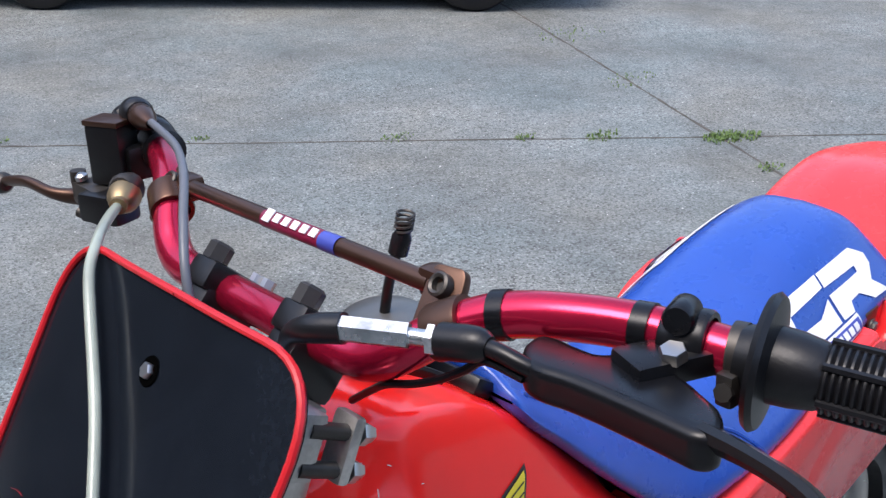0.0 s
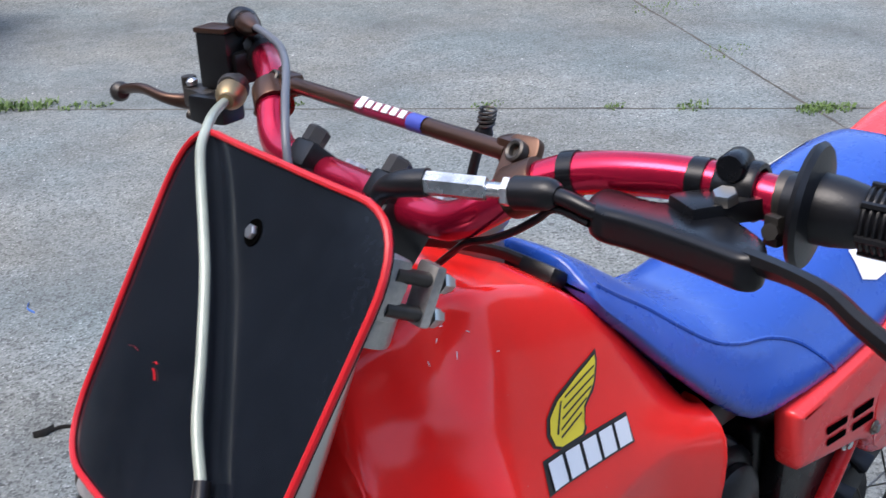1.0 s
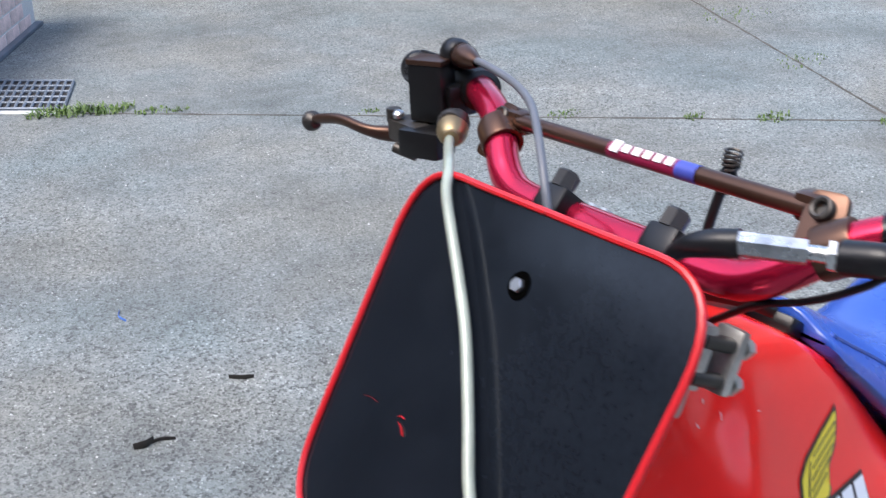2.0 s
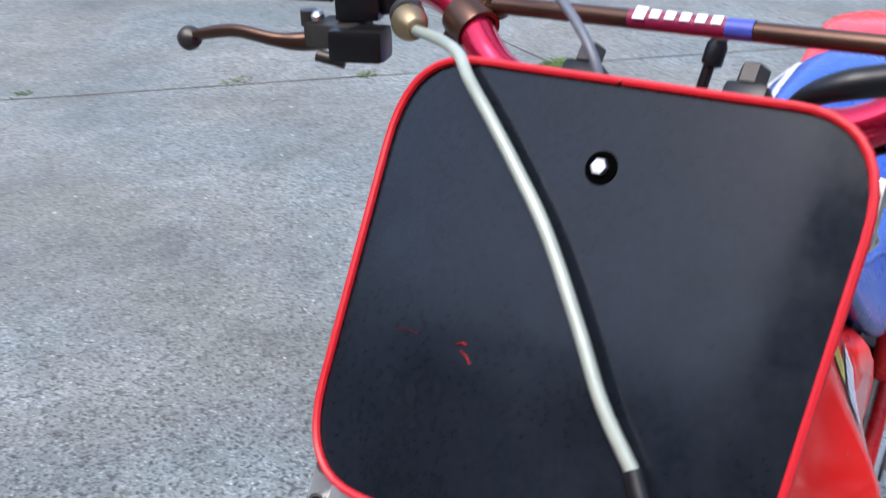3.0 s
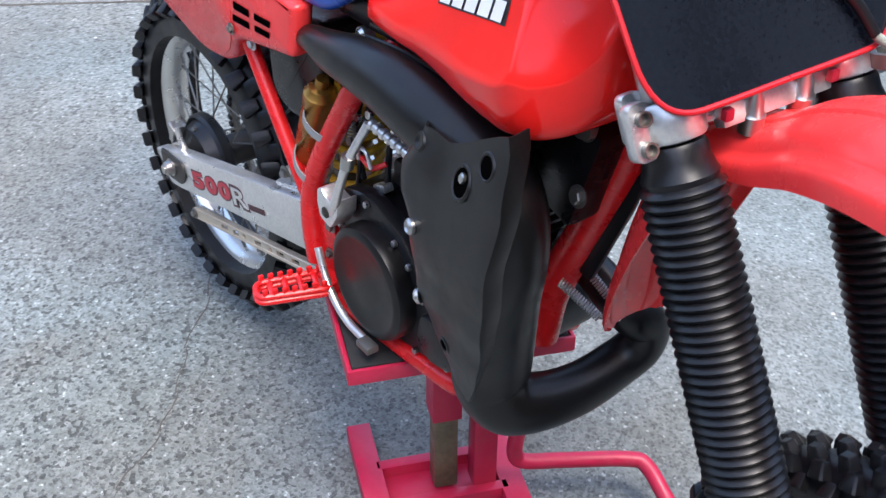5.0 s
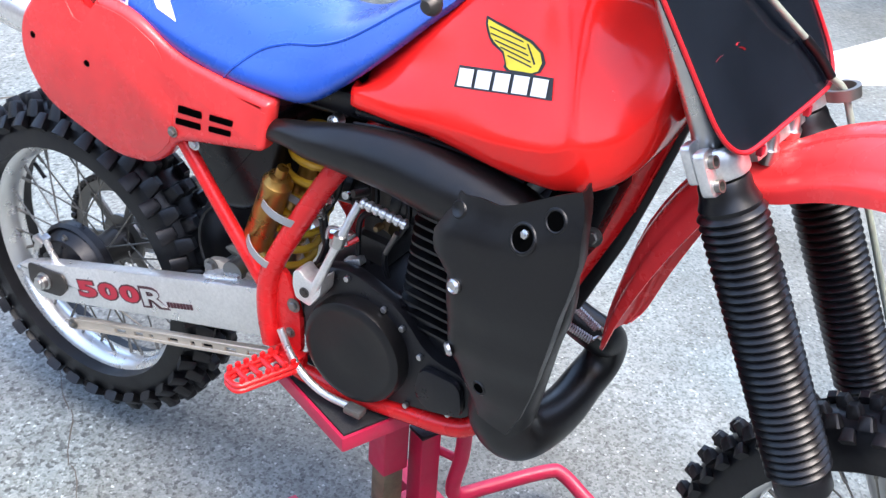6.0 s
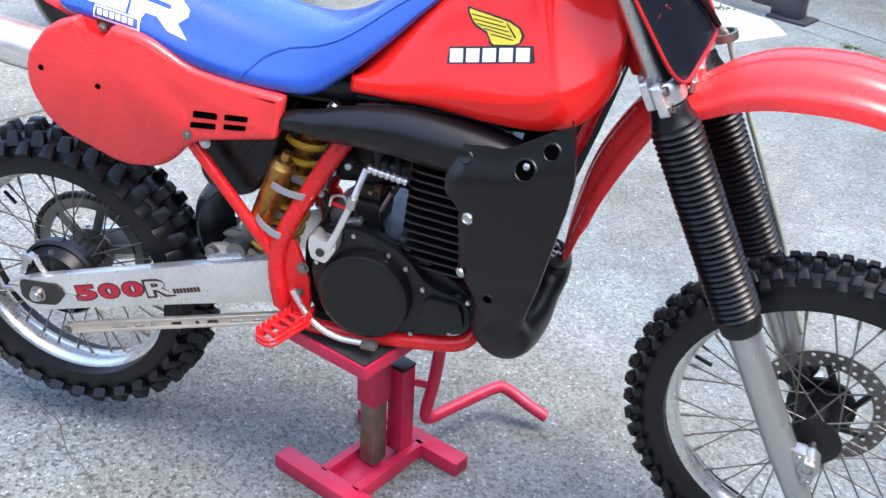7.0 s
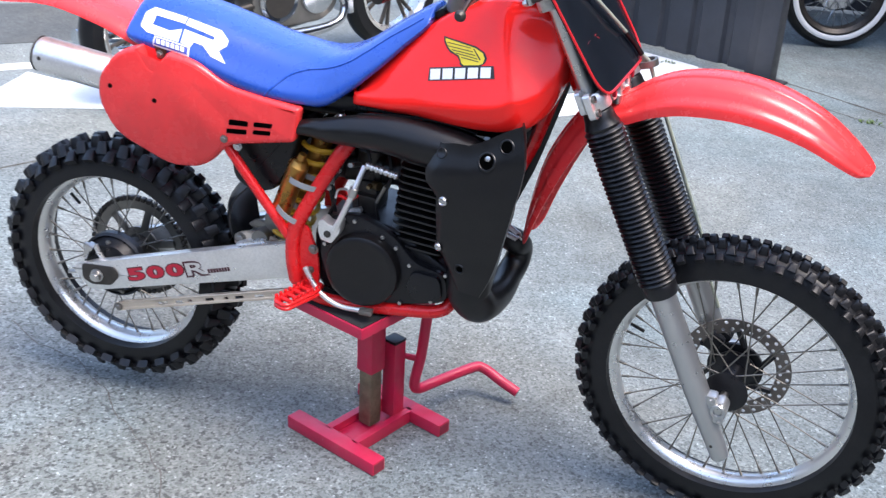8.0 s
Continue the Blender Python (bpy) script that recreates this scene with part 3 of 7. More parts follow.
FORK_WAY = Vector((0.475, 0, -1)).normalized()
for side, nick in ((-1, "right"), (1, "left")):
    y = side * 0.105
    P = lambda z, dy=0.0, dx=0.0: Vector((fork_at(z) + dx, y + dy, z))
    tube_part = part("fork_tube", steered(tube([P(1.180, 0, -0.006), P(0.92, 0, -0.004)], 0.0185, 24, 1)), M_steel, bike, "bright steel fork tube")
    leg = tube([(*P(0.64), 0.0275), (*P(0.42), 0.0275), (*P(0.36), 0.0265), (*P(0.27), 0.022), (*P(0.232), 0.0205), (*P(0.225), 0.017)], None, 24, 4)
    fork_leg = part("fork_leg", steered(leg), M_leg, bike, "silver painted fork leg")
    part("axle_clamp", steered(box(P(0.352, 0, 0.024), (0.052, 0.034, 0.036), 0.008)), M_leg, fork_leg)
    part("axle_boss", steered(lathe([(0, -0.022), (0.018, -0.022), (0.0185, 0.018), (0.016, 0.022), (0.010, 0.022), (0.0085, 0.014), (0, 0.014)], FRONT + Vector((0, y, 0)), (0, side, 0), 24)), M_leg, fork_leg)
    for z, wide in ((0.374, 0.024), (0.330, 0.018)):
        part("clamp_ear", steered(box(P(z, side * 0.004, 0.032), (0.022, 0.030, wide), 0.005)), M_leg, fork_leg)
    if side < 0:
        for dz in (-0.012, 0.012):
            part("pinch_bolt", steered(bolt(P(0.352 + 2 * dz, -0.016, 0.034), (0, -1, 0), 0.005, 0.006)), M_steel, fork_leg)
        part("drain_screw", steered(bolt(P(0.262, -0.018, -0.004), (0, -1, 0), 0.004, 0.004, False)), M_dark, fork_leg)
    # gaiter
    L = (P(0.966) - P(0.592)).length
    prof = [(0.0225, 0), (0.0285, 0.001), (0.0305, 0.006), (0.031, 0.016), (0.034, 0.026), (0.0365, 0.032), (0.0345, 0.037)]
    ribs = 33
    for k in range(ribs):
        t0 = 0.038 + (L - 0.068) * k / ribs
        d = (L - 0.068) / ribs
        prof += [(0.0345, t0), (0.0385, t0 + d * 0.25), (0.0405, t0 + d * 0.5), (0.0385, t0 + d * 0.75)]
    prof += [(0.034, L - 0.028), (0.0355, L - 0.024), (0.0355, L - 0.004), (0.033, L), (0.027, L)]
    part("gaiter", steered(lathe(prof, P(0.966), FORK_WAY, 32)), M_boot, bike, "ribbed black rubber fork gaiter")

# lower clamp
TILT = Matrix.Rotation(-math.atan(0.475), 4, "Y")
z = 0.985
cx = fork_at(z)
bm = join(box((cx - 0.020, 0, z), (0.05, 0.17, 0.032), 0.006, TILT), box((cx + 0.018, 0, z), (0.016, 0.13, 0.030), 0.004, TILT), box((cx + 0.008, 0, z), (0.014, 0.15, 0.020), 0.003, TILT))
lower_clamp = part("lower_clamp", steered(bm), M_alu, bike, "polished aluminium lower fork clamp")
for s in (-1, 1):
    part("clamp_ring", steered(lathe([(0.0225, -0.018), (0.031, -0.018), (0.033, -0.015), (0.033, 0.015), (0.031, 0.018), (0.0225, 0.018)], (cx, s * 0.105, z), -FORK_WAY, 32)), M_alu, lower_clamp)
    lug = prism(rounded([(-0.013, -0.027), (0.013, -0.027), (0.013, 0.027), (-0.013, 0.027)], 0.011, 5), -0.007, 0.007, 0.002)
    lug.transform(Matrix.Translation((cx + 0.006, s * 0.141, z)) @ TILT @ Matrix.Rotation(radians(90), 4, "Z"))
    lug2 = prism(rounded([(-0.013, -0.024), (0.013, -0.024), (0.013, 0.024), (-0.013, 0.024)], 0.009, 5), -0.006, 0.006, 0.002)
    lug2.transform(Matrix.Translation((cx - 0.016, s * 0.131, z)) @ TILT @ Matrix.Rotation(radians(90), 4, "Z"))
    lug = part("clamp_lug", steered(join(lug, lug2)), M_alu, lower_clamp)
    for h in (-1, 1):
        c = Vector((cx + 0.011, s * 0.141, z)) - FORK_WAY * h * 0.014
        part("clamp_bolt", steered(lathe([(0.0075, 0), (0.0075, 0.009), (0.0055, 0.009), (0.0050, 0.003), (0, 0.003)], c, (1, 0, 0.49), 16)), M_dull, lower_clamp)
    part("fender_post", steered(lathe([(0.012, -0.024), (0.012, -0.006), (0.0095, -0.003), (0.0085, 0.008), (0.0055, 0.016), (0.0055, 0.021), (0, 0.022)], (1.190, s * 0.030, 0.984), (0.05, 0, 1), 18)), M_steel, lower_clamp)
    part("plug", steered(box((cx + 0.030, s * 0.063, z + 0.004), (0.008, 0.010, 0.012), 0.002)), M_inkred, lower_clamp, "small red plastic plug")
# upper clamp with split rear lugs
z = 1.178
cx = fork_at(z)
bm = box((cx - 0.042, 0, z), (0.06, 0.17, 0.022), 0.005, TILT)
upper_clamp = part("upper_clamp", steered(bm), M_cast, bike, "cast aluminium upper fork clamp")
for s in (-1, 1):
    part("clamp_ring", steered(lathe([(0.0205, -0.013), (0.026, -0.013), (0.0265, -0.010), (0.0265, 0.010), (0.026, 0.013), (0.0205, 0.013)], (cx - 0.012, s * 0.105, z - 0.012), -FORK_WAY, 28)), M_cast, upper_clamp)
    e = Vector((1, 0, 0.475)).normalized()
    zl = z + 0.017
    part("clamp_lug", steered(box((cx - 0.018, s * 0.132, zl), (0.020, 0.024, 0.042), 0.005, TILT)), M_cast, upper_clamp)
    part("clamp_lug", steered(box((cx - 0.045, s * 0.137, zl - 0.012), (0.009, 0.022, 0.042), 0.004, TILT)), M_cast, upper_clamp)
    for h in (-1, 1):
        c = Vector((cx - 0.016, s * 0.141, zl)) - FORK_WAY * h * 0.0115
        part("clamp_bolt", steered(tube([tuple(c), tuple(c - e * 0.034)], 0.0052, 12, 1)), M_dark, upper_clamp, "black pinch bolt")
        part("clamp_nut", steered(lathe([(0, 0), (0.0075, 0), (0.0075, 0.004), (0.006, 0.007), (0.005, 0.010), (0, 0.010)], c - e * 0.037, -e, 6)), M_steel, upper_clamp)

# hose guide ring on the left clamp
bm = lathe([(0.018, -0.007), (0.024, -0.007), (0.024, 0.007), (0.018, 0.007)], (1.206, 0.128, 0.995), (-0.3, 0, 1), 24, closed=True)
part("hose_guide", steered(join(bm, box((1.18, 0.125, 0.992), (0.02, 0.012, 0.014), 0.002))), M_dull, bike, "metal hose guide ring")

# front fender
def fender_rows():
    spec = [(1.007, 0.598, 0.040, 0.012, 1.0), (1.012, 0.622, 0.060, 0.020, 1.0), (1.022, 0.698, 0.068, 0.035, 1.0), (1.052, 0.812, 0.070, 0.052, 0.9), (1.104, 0.909, 0.064, 0.052, 0.5), (1.152, 0.949, 0.058, 0.044, 0.2),
            (1.20, 0.970, 0.060, 0.048, 0.0), (1.25, 1.005, 0.066, 0.058, 0.0), (1.31, 1.030, 0.075, 0.063, 0.0), (1.38, 1.040, 0.081, 0.064, 0.0), (1.45, 1.038, 0.083, 0.062, 0.0),
            (1.52, 1.022, 0.081, 0.057, 0.0), (1.59, 0.991, 0.075, 0.048, 0.0), (1.65, 0.948, 0.066, 0.036, 0.0), (1.682, 0.918, 0.054, 0.024, 0.0), (1.695, 0.904, 0.032, 0.010, 0.0)]
    smooth = spline([list(s) for s in spec], 3)
    rows = []
    for i, (x, z, w, drop, back) in enumerate(smooth):
        a, b = smooth[max(i - 1, 0)], smooth[min(i + 1, len(smooth) - 1)]
        t = Vector((b[0] - a[0], 0, b[1] - a[1])).normalized()
        n = Vector((-t.z, 0, t.x))
        row = []
        half = ((0.0, 0.05), (0.24, 0.035), (0.272, 0.02), (0.30, -0.035), (0.46, -0.075), (0.60, -0.15), (0.70, -0.27), (0.76, -0.42), (0.80, -0.50), (0.88, -0.55), (0.945, -0.62), (0.975, -0.74), (0.99, -0.88), (1.0, -1.0))
        for u, h in [(-u, h) for u, h in half[:0:-1]] + list(half):
            row.append(Vector((x, u * w + 0.012 * smoothstep((x - 1.15) / 0.3), z)) + n * (h * drop))
        rows.append(row)
    return rows


part("front_fender", steered(sheet(fender_rows(), 0.003)), M_red, bike, "long red plastic front mudguard", sharp=36)

# number plate
def plate_x(z):
    return 1.829 - 0.631 * z


half_outline = rounded([(0, 1.2440, 0.001), (0.157, 1.2435, 0.056), (0.146, 1.0055, 0.050), (0, 1.0065, 0.001)], 0.03, 9)
left_half = [(y, z) for y, z in half_outline if y > 1e-5]
outline = [(0.0, 1.2440)] + left_half + [(0.0, 1.0065)] + [(-y, z) for y, z in reversed(left_half)]


def plate_point(y, z, out=0.0):
    bow = 0.006 * (1 - min(1, abs(y) / 0.158) ** 3)
    return Vector((plate_x(z) + bow - 0.003, y, z)) + Vector((1, 0, 0.631)).normalized() * out


bm = bmesh.new()
rows = []
cz = 1.125
N_RING = 18
dense = []
for (y0, z0), (y1, z1) in zip(outline, outline[1:] + outline[:1]):
    k = max(1, int(math.hypot(y1 - y0, z1 - z0) / 0.006))
    dense += [(y0 + (y1 - y0) * i / k, z0 + (z1 - z0) * i / k) for i in range(k)]
outline = dense
for k in range(N_RING + 1):
    s = k / N_RING
    rows.append([bm.verts.new(plate_point(y * s, cz + (z - cz) * s)) for y, z in outline] if k else [bm.verts.new(plate_point(0, cz))])
for a, b in zip(rows, rows[1:]):
    n = len(b)
    for k in range(n):
        j = (k + 1) % n
        bm.faces.new((a[0], b[k], b[j]) if len(a) == 1 else (a[k], b[k], b[j], a[j]))
bmesh.ops.recalc_face_normals(bm, faces=bm.faces)
bmesh.ops.solidify(bm, geom=bm.faces[:], thickness=0.0035)
plate = part("number_plate", steered(bm), M_plate, bike, "black plastic number plate with red edge", sharp=60)
rim_pts = [plate_point(y, z, 0.0015) for y, z in outline]
part("edge_trim", steered(tube([*rim_pts, rim_pts[0]], 0.0028, 8, 1, cap=False)), M_piping, plate, "red rubber edge trim")
pb = plate_point(0.002, 1.2, 0.0006)
# flat black disc paints the shade of the dimple round the bolt
part("plate_bolt", steered(join(lathe([(0.0104, -0.0005), (0.0098, 0.0006), (0.009, 0.0003), (0, 0.0002)], pb, (1, 0, 0.631), 20))), M_void, plate)
part("plate_bolt", steered(lathe([(0.0056, 0), (0.0056, 0.003), (0.0048, 0.004), (0, 0.004)], pb, (1, 0, 0.631), 6)), M_steel, plate, "bright hexagon bolt")
# paint scuffs on the plate
for (y, z), (dy, dz), w in (((-0.054, 1.094), (0.009, -0.005), 0.0018), ((-0.058, 1.097), (0.007, 0.001), 0.0012), ((-0.105, 1.094), (0.018, 0.002), 0.0006)):
    part("red_scuff", steered(tube([plate_point(y, z, 0.0003), plate_point(y + dy / 2, z + dz / 2 + 0.001, 0.0005), plate_point(y + dy, z + dz, 0.0003)], w, 6, 3, flat=0.25)), M_piping, plate)

# vent hose down over the plate
hose = [(0.994, -0.193, 1.244), (1.012, -0.168, 1.247), (1.032, -0.139, 1.249), (1.048, -0.116, 1.247), (1.063, -0.098, 1.237), (1.077, -0.073, 1.219), (1.0926, -0.043, 1.194), (1.109, -0.014, 1.168), (1.1336, 0.021, 1.129), (1.1538, 0.048, 1.097), (1.167, 0.074, 1.071)]
brake_hose = part("brake_hose", steered(tube(hose, 0.0041, 12, 6)), M_hose, bike, "clear braided brake hose over the number plate")
low = [(1.166, 0.074, 1.071), (1.182, 0.092, 1.046), (1.198, 0.103, 1.020)]
part("black_sleeve", steered(tube(low, 0.0060, 12, 5)), M_rubber, brake_hose, "black rubber sleeve")
part("lower_hose", steered(tube([low[-1], (1.212, 0.122, 0.998), (1.232, 0.130, 0.945), (1.267, 0.130, 0.868), (1.316, 0.130, 0.755), (1.374, 0.125, 0.625), (1.41, 0.11, 0.53), (1.44, 0.10, 0.47)], 0.0046, 12, 6)), M_hose, brake_hose)
part("hose_end", steered(lathe([(0.0, 0), (0.010, 0), (0.0135, 0.005), (0.0130, 0.012), (0.0095, 0.022), (0.0068, 0.025), (0.0068, 0.031), (0.0, 0.031)], (0.978, -0.211, 1.246), (0.62, 0.78, -0.02), 20)), M_brass, brake_hose, "tarnished brass hose fitting")
part("brake_caliper", steered(join(box((1.452, 0.088, 0.405), (0.050, 0.040, 0.060), 0.012, Matrix.Rotation(0.5, 4, "Y")), box((1.448, 0.062, 0.405), (0.036, 0.024, 0.046), 0.010, Matrix.Rotation(0.5, 4, "Y")))), M_case, bike, "black front brake caliper")

# ---- tank, seat and side panels ----
def tank_section(x, top, low, tw, bw, belly, drop=0.0):
    """Ring round the tank at x: flat-topped, flaring out to a rounded lower edge."""
    zb = low + (top - low) * belly
    ctrl = [(0, top), (tw * 0.7, top - 0.003), (tw, top - 0.016), (tw + (bw - tw) * 0.45, top - (top - zb) * 0.5), (bw - 0.004, zb + 0.02), (bw, zb - 0.002), (bw - 0.009, low + 0.012), (bw - 0.036, low + 0.001), (0, low)]
    right = [Vector((x, -p[0], p[1])) for p in spline(ctrl, 4)]
    # the left lobe hangs lower beside the engine
    deep = low - drop
    wide = max(bw, 0.121)
    ctrl = ctrl[:5] + [(wide, zb - 0.012), (wide - 0.003, deep + 0.018), (wide - 0.030, deep + 0.001), (0, low - drop * 0.4)]
    left = [Vector((x, p[0], p[1])) for p in spline(ctrl, 4)]
    return right + left[-2:0:-1]


def lobe(x):
    return 0.115 * smoothstep((0.90 - x) / 0.10)


tank_spec = [  # x, top, low, half width on top, half width low, height of the widest line
    (0.638, 0.914, 0.884, 0.046, 0.078, 0.45), (0.641, 0.926, 0.879, 0.058, 0.092, 0.40), (0.652, 0.941, 0.877, 0.066, 0.103, 0.30), (0.72, 1.005, 0.880, 0.072, 0.119, 0.19), (0.78, 1.062, 0.884, 0.072, 0.128, 0.16),
    (0.84, 1.105, 0.885, 0.070, 0.141, 0.16), (0.90, 1.128, 0.886, 0.074, 0.156, 0.18), (0.945, 1.140, 0.892, 0.080, 0.168, 0.21), (0.968, 1.144, 0.899, 0.082, 0.169, 0.24), (0.990, 1.146, 0.900, 0.084, 0.161, 0.24), (1.035, 1.143, 0.914, 0.084, 0.141, 0.25),
    (1.064, 1.134, 0.938, 0.081, 0.128, 0.28), (1.076, 1.122, 0.962, 0.074, 0.120, 0.32), (1.082, 1.108, 0.984, 0.064, 0.104, 0.4)]
rings = []
for s in spline([list(q) for q in tank_spec], 4):
    rings.append(tank_section(*s, lobe(s[0])))
    # the ridge where the flank turns to the front leans forward as it goes down
    hat = smoothstep(1 - abs(s[0] - 0.972) / 0.105) * 0.9
    for v in rings[-1]:
        v.x += (0.42 if v.y < 0 else 0.12) * hat * max(-0.09, min(0.075, 1.05 - v.z))
bm = loft(rings)
for v in bm.verts:  # steering hollows and a round dent on the left
    for c, r, d in (((1.020, -0.125, 1.085), 0.050, 0.012), ((0.976, 0.112, 1.118), 0.052, 0.015), ((1.045, 0.110, 1.10), 0.05, 0.008)):
        k = (v.co - Vector(c)).length / r
        if k < 1:
            w = (1 - k * k) ** 2
            v.co.y -= math.copysign(d * w, v.co.y)
            v.co.z -= d * w * 0.4
bm.normal_update()
tank_tree = BVHTree.FromBMesh(bm)
tank = part("fuel_tank", bm, M_tank, bike, "glossy red plastic fuel tank with scratches", sharp=80)


def decal(name, outlines, to_xz, tree, side, material, parent, label="", lift=0.0009, slant=False):
    """Flat shapes laid on a curved side of the bike."""
    bm = bmesh.new()
    for o in outlines:
        f = bm.faces.new([bm.verts.new((*to_xz(u, v)[:1], 0, to_xz(u, v)[1])) for u, v in o])
    bmesh.ops.triangulate(bm, faces=bm.faces[:])
    for _ in range(5):
        long = [e for e in bm.edges if e.calc_length() > 0.006]
        if long:
            bmesh.ops.subdivide_edges(bm, edges=long, cuts=1)
            bmesh.ops.triangulate(bm, faces=[f for f in bm.faces if len(f.verts) > 3])
    bmesh.ops.triangulate(bm, faces=bm.faces[:])
    for v in bm.verts:
        out = Vector((0, side * 0.8, 0.6)) if slant else Vector((0, side, 0))
        p = Vector((v.co.x, side * (0.118 - 0.6 * v.co.z), 0.98 + 0.8 * v.co.z)) if slant else Vector((v.co.x, side * 0.14, v.co.z))
        hit = tree.ray_cast(p + out * 0.3, -out)
        if hit[0] is None:
            hit = tree.find_nearest(p)
        v.co = hit[0] + out * lift
    return part(name, bm, material, parent, label, sharp=80)


def on_tank(u, v):
    return 0.811 + 0.001235 * u - 0.000142 * v, 0.976 + 0.000235 * u + 0.000985 * v


wing = [(24, 77), (36, 72), (51, 67), (64, 62), (81, 56), (96, 45), (101, 34), (97, 24), (88, 20), (58, 20), (53, 24), (55, 31), (49, 38), (43, 42), (36, 46), (31, 52), (27, 60), (24, 68)]
wing_in = [(27, 73), (37, 69), (51, 64), (64, 59), (80, 53), (93, 44), (97, 34), (94, 25), (87, 22), (61, 22), (57, 25), (59, 32), (51, 40), (45, 44), (38, 49), (33, 54), (30, 61), (27, 68)]
bars = [[(30, 64.5), (30, 66), (72, 54), (72, 52.5)], [(32, 57.5), (32, 59), (76, 47), (76, 45.5)], [(38, 50.5), (38, 52), (80, 40.5), (80, 39)], [(46, 44), (46, 45.5), (84, 34), (84, 32.5)], [(56, 36), (56, 37.5), (86, 29), (86, 27.5)], [(76, 52), (78, 52), (90, 32), (88, 31)]]
back = [(-2, -6), (116, -2), (113, 21), (0, 18.5)]
blocks = []
for k in range(5):
    a, b = 2 + k * 22.2, 2 + k * 22.2 + 18
    lo = lambda u: -3.5 + 0.03 * u
    hi = lambda u: 16.0 + 0.025 * u
    blocks.append([(a, lo(a)), (b, lo(b)), (b, hi(b)), (a, hi(a))])
for side in (-1, 1):
    shift = lambda u, v: on_tank(u, v) if side < 0 else (on_tank(u, v)[0] - 0.024, on_tank(u, v)[1] - 0.018)
    decal("tank_badge", [wing], shift, tank_tree, side, M_inkblack, tank, "black outline of a wing badge")
    decal("tank_badge", [wing_in], shift, tank_tree, side, M_yellow, tank, "yellow wing badge", 0.0016)
    decal("tank_badge", bars, shift, tank_tree, side, M_inkblack, tank, "black feather lines", 0.0021)
    decal("tank_lettering", [back], shift, tank_tree, side, M_inkblack, tank, "black backing of the tank lettering")
    decal("tank_lettering", blocks, shift, tank_tree, side, M_white, tank, "white block lettering on the tank", 0.0024)
for x, z, dx, dz in ((0.978, 1.124, 0.004, 0.001), (0.986, 1.118, 0.002, -0.003), (0.955, 1.112, 0.003, 0.002), (0.973, 1.098, -0.002, 0.005), (0.934, 1.092, 0.003, 0.001), (1.002, 1.105, 0.001, 0.004)):
    ends = []
    for k in (0, 0.5, 1):
        hit = tank_tree.ray_cast(Vector((x + dx * k, 0.5, z + dz * k)), Vector((0, -1, 0)))
        if hit[0] is not None:
            ends.append((*(hit[0] + hit[1] * 0.0002), 0.0002 + 0.0002 * math.sin(math.pi * k)))
    if len(ends) == 3:
        part("scratch", tube(ends, None, 6, 2), M_white, tank, "pale scratch in the red plastic")
part("filler_cap", join(lathe([(0, -0.04), (0.031, -0.04), (0.031, 0), (0.036, 0), (0.036, 0.010), (0.030, 0.014), (0.012, 0.016), (0, 0.016)], (0.850, -0.026, 1.138), (0.05, 0, 1), 32)), M_dull, tank, "round metal filler cap")
part("tank_strip", tube([(0.952, -0.030, 1.146), (0.934, -0.004, 1.152), (0.912, 0.022, 1.151), (0.893, 0.048, 1.147), (0.880, 0.064, 1.140)], 0.006, 8, 4, flat=0.5), M_rubber, tank, "black rubber strip on the tank top")
vent = part("vent_hose", tube([(0.851, -0.026, 1.150), (0.850, -0.021, 1.18), (0.844, -0.015, 1.216)], 0.0044, 10, 5), M_rubber, tank, "black breather hose on the filler cap")
part("breather_valve", lathe([(0.0044, 0), (0.008, 0.002), (0.008, 0.016), (0.006, 0.02), (0.006, 0.026)], (0.846, -0.016, 1.203), (-0.2, 0.15, 1), 16), M_black, vent)
coil = [(0.842 - 0.003 * i / 40 + 0.007 * math.cos(i * 0.63), -0.013 + 0.007 * math.sin(i * 0.63), 1.224 + 0.014 * i / 40) for i in range(41)]
part("spring_end", tube(coil, 0.0012, 6, 1), M_dark, vent)

# seat
def seat_section(x, top, hem, wt, wh, crown, n=0):
    ctrl = [(0, top + crown), (wt * 0.6, top + crown * 0.7), (wt, top - 0.006), (wt + (wh - wt) * 0.5 + 0.004, top - 0.006 - (top - hem - 0.014) * 0.45), (wh - 0.001, hem + min(0.03, 0.28 * (top - hem))), (wh, hem + 0.008), (wh - 0.008, hem), (wh - 0.03, hem + 0.006), (0, hem + 0.012)]
    pts = spline(ctrl, 4)
    right = [Vector((x, -p[0], p[1])) for p in pts]
    return right + [Vector((x, -v.y, v.z)) for v in right[-2:0:-1]]


seat_spec = [(0.118, 1.012, 0.978, 0.066, 0.106, 0.006), (0.126, 1.028, 0.970, 0.076, 0.120, 0.014), (0.16, 1.036, 0.960, 0.080, 0.127, 0.018), (0.26, 1.024, 0.944, 0.083, 0.132, 0.019), (0.36, 1.000, 0.906, 0.086, 0.135, 0.014),
             (0.44, 0.976, 0.888, 0.090, 0.134, 0.016), (0.53, 0.960, 0.880, 0.094, 0.128, 0.018), (0.585, 0.966, 0.882, 0.090, 0.120, 0.016), (0.64, 0.992, 0.920, 0.080, 0.108, 0.014), (0.70, 1.036, 0.974, 0.066, 0.096, 0.012),
             (0.75, 1.072, 1.024, 0.056, 0.084, 0.010), (0.778, 1.090, 1.050, 0.053, 0.078, 0.008), (0.792, 1.098, 1.066, 0.050, 0.073, 0.005), (0.796, 1.094, 1.074, 0.040, 0.062, 0.002)]
